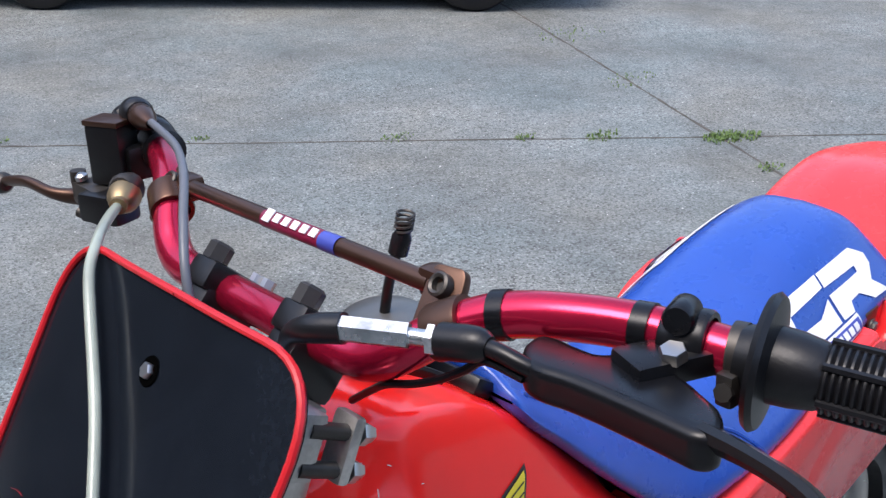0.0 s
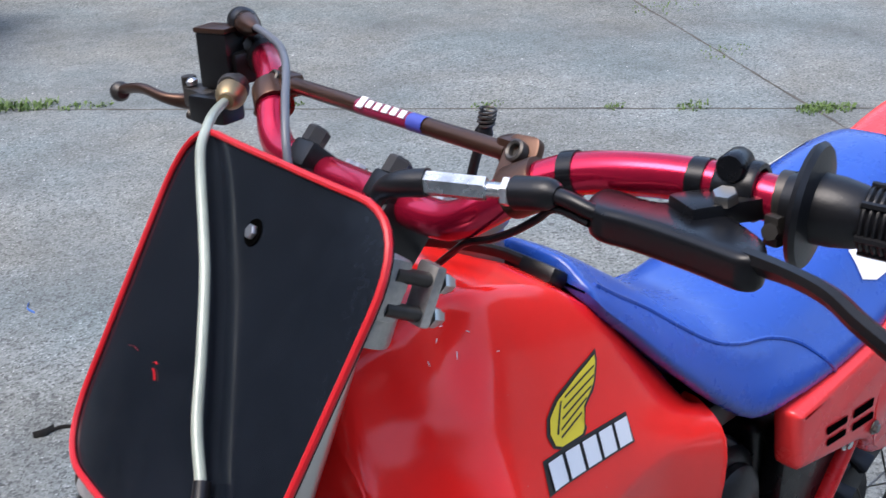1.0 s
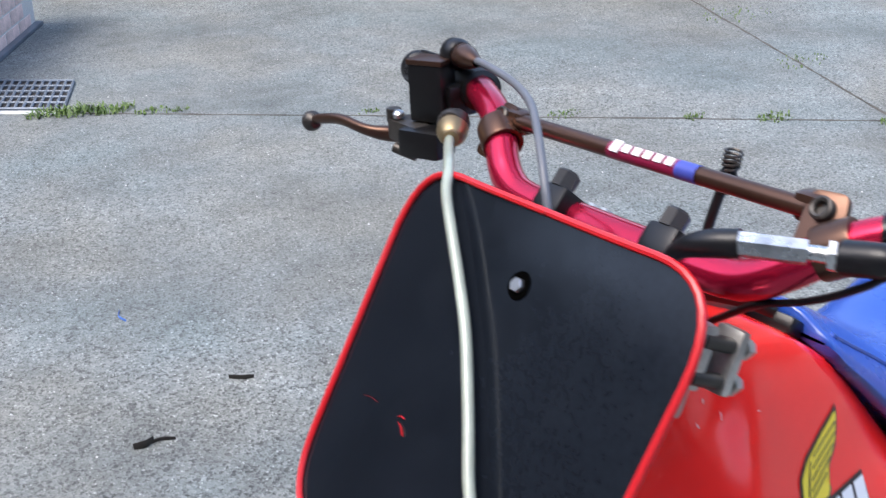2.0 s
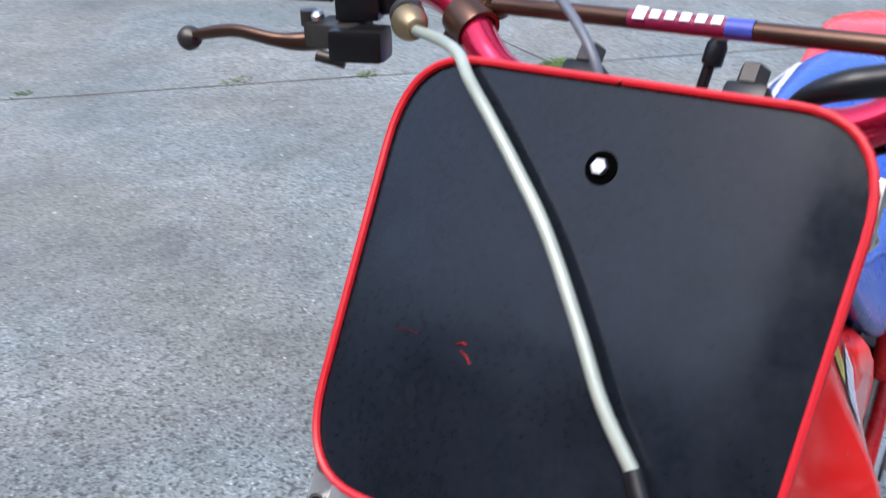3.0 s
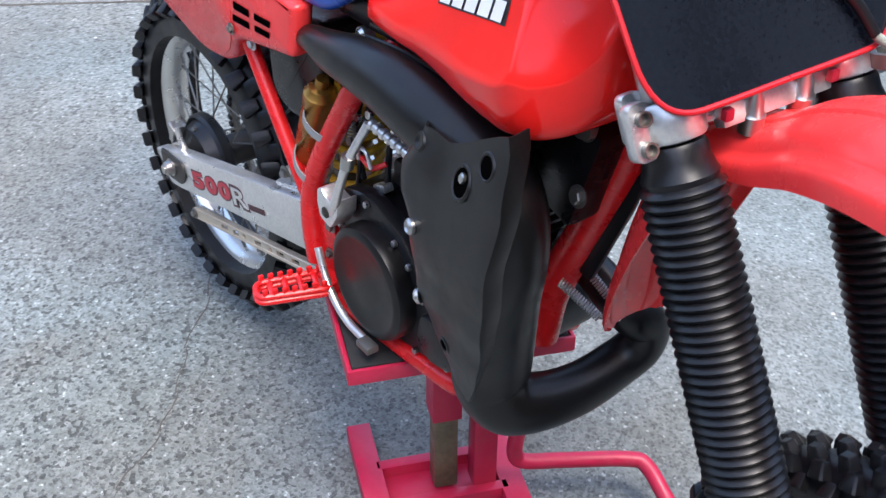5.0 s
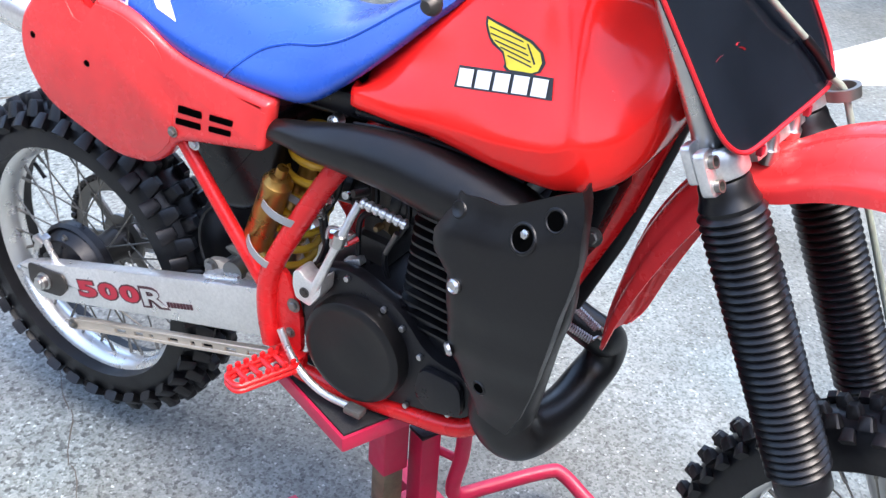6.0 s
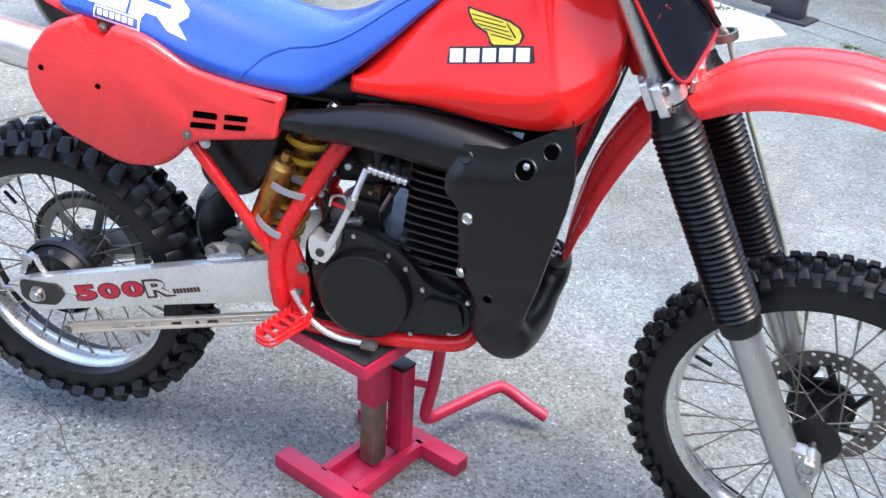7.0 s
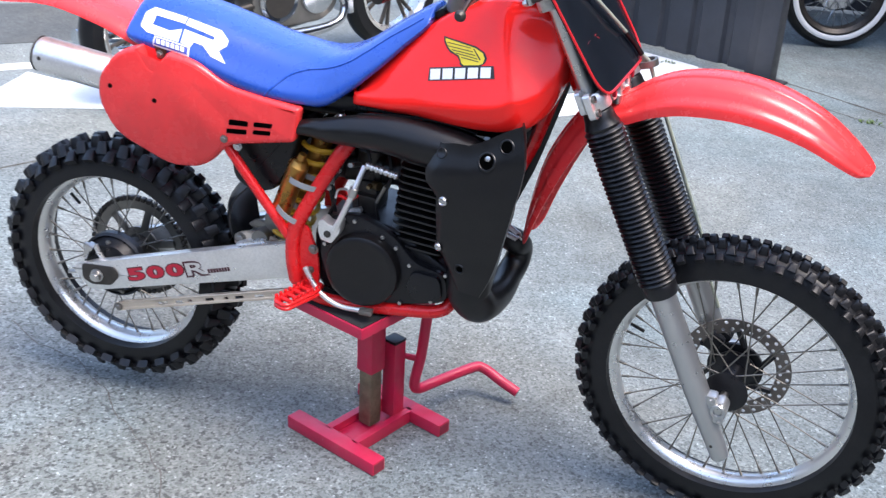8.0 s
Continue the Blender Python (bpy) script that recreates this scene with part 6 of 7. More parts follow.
bm = prism(boot, -0.0105, 0.0105, 0.006, seg=3)
bm.transform(Matrix.Translation((0.002, 0.006, 1.2475)) @ Matrix.Rotation(radians(-90), 4, "X"))
bmesh.ops.triangulate(bm, faces=[f for f in bm.faces if len(f.verts) > 4])
bmesh.ops.recalc_face_normals(bm, faces=bm.faces)
lever = part("lever_cover", steered(bm), M_black, bike, "black rubber lever boot", sharp=60)
part("clutch_lever", steered(tube([(0.965, 0.343, 1.251, 0.010), (0.970, 0.372, 1.253, 0.0085), (0.975, 0.398, 1.252, 0.0085), (0.978, 0.420, 1.244, 0.0088), (0.975, 0.455, 1.230, 0.009), (0.965, 0.50, 1.222, 0.010)], None, 8, 5, flat=0.62)), M_matt, lever, "black clutch lever blade")
cable = part("clutch_cable", steered(tube([(0.972, 0.247, 1.250), (0.978, 0.238, 1.254), (0.982, 0.224, 1.258), (0.983, 0.208, 1.258)], 0.0050, 12, 3)), M_black, bike, "clutch cable with bright adjuster")
part("cable_boot", steered(tube([(0.982, 0.217, 1.258, 0.0065), (0.984, 0.209, 1.258, 0.0100), (0.990, 0.188, 1.255, 0.0105)], None, 16, 3)), M_rubber, cable)
part("adjuster", steered(tube([(0.9985, 0.170, 1.255), (1.022, 0.138, 1.257)], 0.0078, 6, 1)), M_zinc, cable, "bright hexagonal cable adjuster")
part("adjuster_nut", steered(tube([(0.9915, 0.1845, 1.255), (0.9935, 0.181, 1.255)], 0.0092, 6, 1)), M_zinc, cable)
part("adjuster_thread", steered(tube([(0.991, 0.186, 1.255), (0.999, 0.169, 1.255)], 0.0050, 12, 1)), M_zinc, cable)
part("cable_boot", steered(tube([(1.020, 0.140, 1.257, 0.0092), (1.029, 0.122, 1.254, 0.0086), (1.031, 0.104, 1.246, 0.0065), (1.028, 0.088, 1.230, 0.0045)], None, 16, 4)), M_rubber, cable)
part("cable_run", steered(tube([(1.028, 0.088, 1.230), (1.03, 0.074, 1.19), (1.025, 0.066, 1.12), (1.0, 0.055, 1.0)], 0.0042, 10, 5)), M_rubber, cable)
part("wire", steered(tube([(0.978, 0.238, 1.246), (0.983, 0.215, 1.250), (0.984, 0.200, 1.240), (0.984, 0.178, 1.226), (0.984, 0.154, 1.214), (0.984, 0.128, 1.204), (0.976, 0.10, 1.186), (0.97, 0.07, 1.165)], 0.0026, 8, 5)), M_rubber, bike, "thin black kill switch wire")
part("kill_switch", steered(join(lathe([(0.0137, -0.0035), (0.0160, -0.0035), (0.0160, 0.0035), (0.0137, 0.0035)], (0.903, 0.316, 1.262), (-0.35, 1, 0), 18), box((0.919, 0.322, 1.250), (0.010, 0.010, 0.018), 0.002), lathe([(0, 0), (0.005, 0), (0.005, 0.004), (0, 0.004)], (0.923, 0.323, 1.250), (1, 0.2, 0.3), 8))), M_dark, handlebar, "small corroded clamp")

# brake side
res = part("brake_master_cylinder", steered(join(box((0.956, -0.273, 1.263), (0.026, 0.035, 0.052), 0.003, Matrix.Rotation(radians(24), 4, "Z")), box((0.938, -0.268, 1.255), (0.034, 0.040, 0.030), 0.006), lathe([(0.0137, -0.016), (0.0180, -0.016), (0.0185, -0.012), (0.0185, 0.016), (0.0137, 0.018)], (0.921, -0.256, 1.2635), (0.3, 1, -0.02), 24))), M_matt, bike, "black front brake reservoir")
part("reservoir_lid", steered(box((0.956, -0.273, 1.2905), (0.0275, 0.037, 0.005), 0.0015, Matrix.Rotation(radians(24), 4, "Z"))), M_bronze, res, "worn brown reservoir lid")
part("banjo_bolt", steered(lathe([(0, 0), (0.013, 0), (0.013, 0.012), (0.010, 0.016), (0, 0.016)], (0.972, -0.215, 1.248), (0.7, 0.5, 0.2), 14)), M_dark, res)
lv = part("brake_lever", steered(tube([(0.960, -0.285, 1.222, 0.0085), (0.975, -0.318, 1.218, 0.0090), (0.990, -0.336, 1.221, 0.0065), (0.998, -0.368, 1.226, 0.0062), (1.003, -0.398, 1.222, 0.0056), (1.004, -0.412, 1.218, 0.0050)], None, 14, 5, flat=0.8)), M_bronze, bike, "worn front brake lever with ball end")
part("lever_screw", steered(lathe([(0, 0), (0.0055, 0), (0.0055, 0.004), (0.003, 0.006), (0, 0.006)], (0.976, -0.300, 1.238), (0.2, 0, 1), 10)), M_steel, lv, "bright pivot screw")
part("lever_adjuster", steered(tube([(0.985, -0.296, 1.212), (0.975, -0.276, 1.206)], 0.005, 10, 1)), M_dark, lv)
part("lever_bracket", steered(box((0.972, -0.262, 1.222), (0.030, 0.044, 0.026), 0.005, Matrix.Rotation(radians(20), 4, "Z"))), M_matt, lv)
part("ball_end", steered(lathe([(0, -0.0105), (0.006, -0.0088), (0.0095, -0.004), (0.0105, 0), (0.0095, 0.004), (0.006, 0.0088), (0, 0.0105)], (1.004, -0.418, 1.216), (0, 1, 0), 16)), M_dark, lv)
part("lever_pivot", steered(join(box((0.966, -0.288, 1.226), (0.034, 0.046, 0.020), 0.004), lathe([(0, 0), (0.007, 0), (0.007, 0.012), (0, 0.012)], (0.975, -0.310, 1.232), (0, 0, 1), 12))), M_dark, lv)
throttle = part("throttle_housing", steered(lathe([(0.0137, -0.014), (0.019, -0.014), (0.021, -0.010), (0.021, 0.010), (0.019, 0.014), (0.0137, 0.014)], (0.904, -0.306, 1.2580), (0.32, 1, 0), 24)), M_black, bike, "black throttle housing")
part("throttle_boot", steered(lathe([(0.0, 0), (0.0085, 0.0), (0.0105, 0.004), (0.0105, 0.016), (0.0065, 0.030), (0.0042, 0.036)], (0.938, -0.254, 1.296), (0.2, 0.98, -0.03), 18)), M_bronze, throttle, "brown throttle cable boot")
part("boot_collar", steered(lathe([(0, 0), (0.0115, 0), (0.0135, 0.004), (0.0135, 0.016), (0.011, 0.020), (0, 0.020)], (0.933, -0.274, 1.294), (0.2, 0.98, 0.05), 18)), M_rubber, throttle)
part("cable_guide", steered(tube([(0.933, -0.272, 1.292), (0.922, -0.292, 1.284), (0.908, -0.304, 1.270)], 0.009, 12, 4)), M_black, throttle)
part("throttle_cable", steered(tube([(0.944, -0.222, 1.296), (0.949, -0.200, 1.296), (0.958, -0.158, 1.293), (0.972, -0.122, 1.291), (0.988, -0.090, 1.286), (1.012, -0.052, 1.268), (1.028, -0.026, 1.240), (1.030, -0.016, 1.19), (1.03, -0.02, 1.10)], 0.0033, 10, 6)), M_hose_grey, throttle, "grey throttle cable")

# ---- paddock stand ----
stand = thing("paddock_stand", (0.66, 0.01, 0), "red painted steel lift stand under the motorcycle", "stand", turn=radians(-23))
rub = 0.398
part("top_plate", join(box((0.017, 0, rub - 0.004), (0.206, 0.328, 0.010), 0.002), box((0.017, -0.166, rub - 0.005), (0.214, 0.006, 0.026), 0.002), box((0.017, 0.166, rub - 0.005), (0.214, 0.006, 0.026), 0.002), box((0.122, 0, rub - 0.005), (0.006, 0.334, 0.026), 0.002), box((-0.088, 0, rub - 0.005), (0.006, 0.334, 0.026), 0.002)), M_stand, stand)
part("rubber_pad", box((0.017, 0, rub + 0.004), (0.198, 0.322, 0.007), 0.002), M_foam, stand, "black rubber top pad")
part("sleeve", box((-0.004, 0.004, 0.282), (0.050, 0.050, 0.214), 0.004), M_stand, stand)
part("inner_post", box((-0.004, 0.004, 0.13), (0.040, 0.040, 0.22), 0.004), M_bare, stand, "bare rusty steel inner post")
part("lever_post", box((0.017, 0.066, 0.134), (0.040, 0.040, 0.21), 0.003), M_stand, stand)
part("post_cap", box((0.017, 0.066, 0.242), (0.042, 0.042, 0.008), 0.003), M_rubber, stand)
for y, x0, x1 in ((-0.117, -0.152, 0.141), (0.113, -0.130, 0.151)):
    part("foot", box(((x0 + x1) / 2, y, 0.018), (x1 - x0, 0.042, 0.034), 0.003), M_stand, stand)
    for e in (x0 - 0.0006, x1 + 0.0006):
        part("tube_opening", box((e, y, 0.018), (0.001, 0.034, 0.026), 0), M_endcap, stand)
for x in (-0.045, 0.045):
    part("base_rail", box((x, 0, 0.018), (0.02, 0.21, 0.034), 0.002), M_stand, stand)
part("base_plate", box((0, 0, 0.010), (0.072, 0.19, 0.006), 0.001), M_stand, stand, "scuffed red base plate")
to_stand = Matrix.Translation((0.66, 0.01, 0)) @ Matrix.Rotation(radians(-23), 4, "Z")
lev = tube([(0.792, 0.050, 0.385), (0.780, 0.062, 0.300), (0.765, 0.085, 0.20), (0.748, 0.094, 0.110), (0.755, 0.110, 0.084), (0.790, 0.160, 0.084), (0.858, 0.250, 0.088), (0.885, 0.268, 0.082), (0.940, 0.262, 0.055), (0.983, 0.256, 0.037)], 0.0135, 14, 6)
lev.transform(to_stand.inverted())
part("foot_lever", lev, M_stand, stand, "red bent steel foot lever")
pin = tube([(0.69, 0.09, 0.185), (0.77, 0.088, 0.185)], 0.008, 10, 1)
pin.transform(to_stand.inverted())
part("lever_pin", pin, M_stand, stand)
hole = lathe([(0, 0.0), (0.0105, 0.0)], (0.983, 0.256, 0.037), (0.9, -0.1, -0.37), 14)
hole.transform(Matrix.Translation(Vector((0.9, -0.1, -0.37)).normalized() * 0.0006))
hole.transform(to_stand.inverted())
part("tube_end", hole, M_void, stand)

# ---- painted marks on the ground ----
def painted(name, outline, label, lift=0.004, material=None):
    bm = bmesh.new()
    f = bm.faces.new([bm.verts.new((x, y, 0.0006)) for x, y in outline])
    g = bmesh.ops.extrude_face_region(bm, geom=[f])
    bmesh.ops.translate(bm, verts=[v for v in g["geom"] if isinstance(v, bmesh.types.BMVert)], vec=(0, 0, lift - 0.0006))
    return tagged(finish(name, bm, material or M_roadwhite), label, "road marking", kind="structure")


painted("road_marking_1", [(0.02, 2.48), (0.22, 2.28), (0.76, 2.74), (1.45, 3.36), (1.38, 3.54), (1.10, 3.74), (0.72, 3.93), (0.80, 3.40), (0.62, 2.98)], "worn white painted line on the concrete")
painted("road_marking_2", [(-1.80, 1.83), (-1.84, 2.14), (-1.62, 2.10), (-1.10, 2.16), (-1.05, 1.92), (-1.66, 1.67)], "white painted arrow on the concrete")
painted("road_marking_3", [(-2.10, 1.98), (-2.13, 2.08), (-1.88, 2.31), (-1.84, 2.22)], "thin white painted line on the concrete")

# dark four-cornered strip laid over the concrete
painted("dark_strip", [(-2.60, 2.18), (-1.86, 2.78), (-2.28, 3.42), (-3.10, 2.94)], "dark strip across the concrete", 0.003, M_dark_strip)

# ---- weeds, drain, litter ----
def weeds(c, r, n, seed, h=0.05):
    rnd = random.Random(seed)
    verts, faces = [], []
    for _ in range(int(n * 0.8)):
        a, d = rnd.uniform(0, 2 * math.pi), r * rnd.random() ** 0.7
        p = Vector((c[0] + math.cos(a) * d * 1.0, c[1] + math.sin(a) * d * 0.6, 0.0))
        lean = Vector((rnd.uniform(-1, 1), rnd.uniform(-1, 1), rnd.uniform(0.2, 0.8))).normalized() * h * rnd.uniform(0.3, 0.8)
        w = Vector((-lean.y, lean.x, 0)).normalized() * rnd.uniform(0.0015, 0.004)
        b = len(verts)
        mid = p + lean * 0.55 + Vector((0, 0, 0.006))
        verts += [p - w, p + w, mid + w * 1.2, p + lean, mid - w * 1.2]
        faces += [(b, b + 1, b + 2, b + 4), (b + 4, b + 2, b + 3)]
    return verts, faces


spots = [((-0.29, -4.33), 0.10, 160, 0.06), ((-0.42, -4.26), 0.12, 200, 0.07), ((-0.55, -4.17), 0.10, 150, 0.05), ((-0.66, -4.05), 0.08, 70, 0.035), ((-0.75, -3.98), 0.06, 40, 0.03), ((-1.37, -3.38), 0.06, 30, 0.02), ((-1.98, -2.77), 0.09, 60, 0.02), ((-2.38, -2.36), 0.07, 60, 0.025),
         ((-2.62, -2.12), 0.10, 90, 0.03), ((-2.97, -1.72), 0.12, 260, 0.04), ((-3.06, -1.66), 0.10, 120, 0.03), ((-2.75, -1.38), 0.08, 60, 0.03), ((-1.57, 0.64), 0.03, 30, 0.02), ((-3.5, -2.55), 0.2, 60, 0.02), ((-4.1, -3.4), 0.3, 80, 0.02),
         ((1.16, 3.62), 0.05, 40, 0.04), ((0.96, 3.72), 0.05, 30, 0.03), ((1.72, 3.30), 0.05, 30, 0.03), ((1.98, 3.16), 0.06, 40, 0.03)]
for k, (c, r, n, h) in enumerate(spots):
    v, f = weeds(c, r, n, 40 + k, h)
    me = bpy.data.meshes.new("weeds")
    me.from_pydata(v, [], f)
    me.materials.append(M_weed)
    tagged(new("weeds", me), "green weeds growing in the concrete joint", "weeds", "weeds in the joints", "stuff")

g0, gu, gv = Vector((-0.075, -4.605, 0)), Vector((-0.300, 0.275, 0)), Vector((-0.232, -0.395, 0))
drain = new("drain_grate")
tagged(drain, "grey steel drain grate set in the concrete", "drain")
bm = bmesh.new()
bm.faces.new([bm.verts.new(g0 + gu * a + gv * b + Vector((0, 0, 0.003))) for a, b in ((0, 0), (1, 0), (1, 1), (0, 1))])
part("drain_pit", bm, M_dark, drain)
for k in range(12):
    t = k / 11
    part("grate_bar", tube([tuple(g0 + gu * t + Vector((0, 0, 0.008))), tuple(g0 + gu * t + gv + Vector((0, 0, 0.008)))], 0.0075, 6, 1), M_galv, drain)
for k in range(6):
    t = k / 5
    part("grate_bar", tube([tuple(g0 + gv * t + Vector((0, 0, 0.008))), tuple(g0 + gu + gv * t + Vector((0, 0, 0.008)))], 0.0075, 6, 1), M_galv, drain)

def leaf(name, pts, r, material, label, category):
    return tagged(finish(name, tube(pts, r, 6, 4, flat=0.25), material), label, category)


leaf("dry_leaf", [(0.590, -1.700, 0.004), (0.615, -1.690, 0.008), (0.640, -1.700, 0.005)], 0.012, M_dark, "dark curled dry leaf on the concrete", "leaf")
leaf("twig", [(0.545, -1.672, 0.003), (0.575, -1.690, 0.006), (0.605, -1.694, 0.004)], 0.005, M_dark, "small dark twig on the concrete", "twig")
leaf("blue_plastic_strip", [(0.34, -2.37, 0.003), (0.36, -2.335, 0.005), (0.355, -2.30, 0.003)], 0.004, mat("blue_plastic", (0.08, 0.2, 0.6), 0.4), "small blue plastic strip on the concrete", "litter")
leaf("twig", [(-1.30, -0.70, 0.003), (-1.255, -0.676, 0.006), (-1.20, -0.64, 0.004)], 0.004, M_dark, "small dark twig on the concrete", "twig")
leaf("dry_leaf", [(0.30, -1.83, 0.003), (0.275, -1.80, 0.006), (0.25, -1.79, 0.003)], 0.008, M_dark, "dark curled dry leaf on the concrete", "leaf")

kerb_strip = finish("drain_kerb", box((-0.19, -4.445, 0.003), (0.40, 0.050, 0.006), 0.002, Matrix.Rotation(math.atan2(0.275, -0.300), 4, "Z")), M_pale)
tagged(kerb_strip, "pale concrete edge of the drain", "kerb", kind="structure")
# loose pale stones
rnd = random.Random(11)
verts, faces = [], []
for _ in range(420):
    x, y = rnd.uniform(-4, 2.6), rnd.uniform(-4.5, 3.2)
    s = rnd.uniform(0.002, 0.0055)
    b = len(verts)
    for dx, dy, dz in ((1, 0, 0.2), (0, 1, 0.3), (-1, 0, 0.2), (0, -1, 0.3), (0, 0, 1)):
        verts.append((x + dx * s * rnd.uniform(0.6, 1.2), y + dy * s * rnd.uniform(0.6, 1.2), max(0.0, dz * s - 0.0005)))
    faces += [(b, b + 1, b + 4), (b + 1, b + 2, b + 4), (b + 2, b + 3, b + 4), (b + 3, b, b + 4)]
me = bpy.data.meshes.new("grit")
me.from_pydata(verts, [], faces)
me.materials.append(mat("pale_grit", (0.48, 0.48, 0.46), 0.7))
tagged(new("grit", me), "pale loose grit scattered on the concrete", "grit", kind="stuff")

# ---- sheet metal fence ----
f0, f1 = Vector((1.47, 3.62, 0)), Vector((-0.1, 4.42, 0))
fu = (f1 - f0).normalized()
fn = Vector((fu.y, -fu.x, 0))
fence = new("fence")
tagged(fence, "charcoal ribbed sheet metal fence with end post", "fence")
n = 0
L = (f1 - f0).length
prof = []
x = 0.10
while x < L:
    prof += [(x, 0.0), (x + 0.115, 0.0), (x + 0.130, 0.022), (x + 0.165, 0.022), (x + 0.180, 0.0)]
    x += 0.195
rows = [[f0 + fu * a + fn * d + Vector((0, 0, z)) for a, d in prof] for z in (0.03, 0.7, 1.4, 2.1)]
part("fence_sheet", sheet(rows, 0.002), M_sheet, fence)
post_turn = Matrix.Rotation(math.atan2(fu.y, fu.x), 4, "Z")
part("fence_post", box(tuple(f0 + Vector((0, 0, 1.06))), (0.10, 0.07, 2.12), 0.004, post_turn), M_sheet, fence)
part("post_foot", box(tuple(f0 + Vector((0, 0, 0.006))), (0.20, 0.14, 0.012), 0.002, post_turn), M_sheet, fence)
part("fence_trim", box(tuple(f0 + fu * 0.08 + Vector((0, 0, 1.06))), (0.05, 0.04, 2.1), 0.003, post_turn), M_sheet, fence)

# ---- parked road motorcycles ----
def road_bike(place, turn, whitewall, label):
    """A parked road motorcycle; x forward, origin under the rear axle."""
    m = thing("road_motorcycle", place, label, "motorcycle", "parked road motorcycles", turn=turn)
    for cx, nm in ((0.0, "rear_wheel"), (1.46, "front_wheel")):
        c = (cx, 0, 0.315)
        w = part(nm, lathe([(0, -0.05), (0.05, -0.05), (0.055, -0.03), (0.055, 0.03), (0.05, 0.05), (0, 0.05)], c, (0, -1, 0), 24), M_chrome, m)
        part("tyre", lathe([(0.225, -0.045), (0.25, -0.055), (0.285, -0.052), (0.308, -0.03), (0.315, 0), (0.308, 0.03), (0.285, 0.052), (0.25, 0.055), (0.225, 0.045)], c, (0, -1, 0), 64), M_rubber, w, "black road tyre")
        part("rim", lathe([(0.232, -0.05), (0.226, -0.052), (0.205, -0.035), (0.20, 0), (0.205, 0.035), (0.226, 0.052), (0.232, 0.05), (0.21, 0.02), (0.21, -0.02)], c, (0, -1, 0), 64, closed=True), M_rim if not whitewall else M_dark, w)
        if whitewall:
            for s in (-1, 1):
                part("whitewall", lathe([(0.238, 0.0535), (0.246, 0.0575), (0.262, 0.0575), (0.268, 0.0545)], c, (0, s, 0), 64), M_white, w, "white tyre wall band")
            part("hub_disc", lathe([(0.02, 0.055), (0.115, 0.052), (0.12, 0.047), (0.115, 0.042)], c, (0, -1, 0), 40), M_chrome, w, "bright brake disc")
            for k in range(28):
                a = 2 * math.pi * k / 28
                q = a + (0.5 if k % 2 else -0.5)
                part("wheel_spoke", tube([(cx + math.cos(q) * 0.05, 0.03 * (1 if k % 4 < 2 else -1), 0.315 + math.sin(q) * 0.05), (cx + math.cos(a) * 0.207, 0, 0.315 + math.sin(a) * 0.207)], 0.0025, 6, 1), M_chrome, w)
        for k in range(0 if whitewall else 7):
            a = 2 * math.pi * k / 7
            for d in (-0.12, 0.12):
                part("wheel_spoke", tube([(cx + math.cos(a) * 0.05, 0, 0.315 + math.sin(a) * 0.05), (cx + math.cos(a + d) * 0.206, 0, 0.315 + math.sin(a + d) * 0.206)], 0.011, 8, 1), M_dark, w)
    for s in (-1, 1):
        part("fork_leg", tube([(1.46, s * 0.09, 0.315), (1.24, s * 0.09, 0.85)], 0.022, 14, 1), M_chrome, m)
        part("swing_arm", tube([(0, s * 0.1, 0.315), (0.5, s * 0.1, 0.36)], 0.02, 10, 1), M_dark, m)
        part("shock_absorber", tube([(0.05, s * 0.13, 0.36), (0.2, s * 0.13, 0.68)], 0.028, 12, 1), M_chrome, m)
        part("exhaust_pipe", tube([(0.95, s * 0.12, 0.42, 0.02), (1.02, s * 0.14, 0.30, 0.02), (0.9, s * 0.16, 0.22, 0.022), (0.4, s * 0.17, 0.22, 0.036), (-0.25, s * 0.17, 0.27, 0.038)], None, 14, 6), M_chrome, m)
    rows = []
    for k in range(15):
        a = radians(12 + 13 * k)
        rows.append([Vector((1.46 + math.cos(a) * r, y, 0.315 + math.sin(a) * r)) for y, r in ((-0.07, 0.325), (-0.06, 0.345), (0, 0.352), (0.06, 0.345), (0.07, 0.325))])
    part("front_fender", sheet(rows, 0.003), M_chrome, m, "chrome front mudguard")
    rows = []
    for k in range(13):
        a = radians(16 + 10 * k)
        rows.append([Vector((math.cos(a) * r, y, 0.335 + math.sin(a) * r)) for y, r in ((-0.085, 0.335), (-0.075, 0.36), (0, 0.368), (0.075, 0.36), (0.085, 0.335))])
    part("rear_fender", sheet(rows, 0.003), M_carbody, m)
    eng = part("engine", prism(rounded([(0.50, 0.50), (0.70, 0.52), (0.98, 0.50), (1.0, 0.30), (0.9, 0.24), (0.55, 0.24), (0.48, 0.34)], 0.05, 5), -0.12, 0.12, 0.02), M_dull, m)
    for s in (-1, 1):
        part("engine_cover", lathe([(0.10, 0.11), (0.10, 0.13), (0.092, 0.142), (0.06, 0.146), (0, 0.148)], (0.86, 0, 0.38), (0, s, 0), 40), M_chrome, eng, "round polished engine cover")
        part("engine_cover", lathe([(0.11, 0.11), (0.11, 0.135), (0.098, 0.15), (0.085, 0.142), (0, 0.140)], (0.63, 0, 0.38), (0, s, 0), 40), M_chrome, eng, "round polished engine cover")
        part("cover_inset", lathe([(0.084, 0.1425), (0, 0.1435)], (0.63, 0, 0.38), (0, s, 0), 40), M_dark, eng)
        part("cover_lettering", box((0.86, s * 0.1485, 0.382), (0.09, 0.002, 0.014)), M_inkblack, eng, "dark lettering bar on the cover")
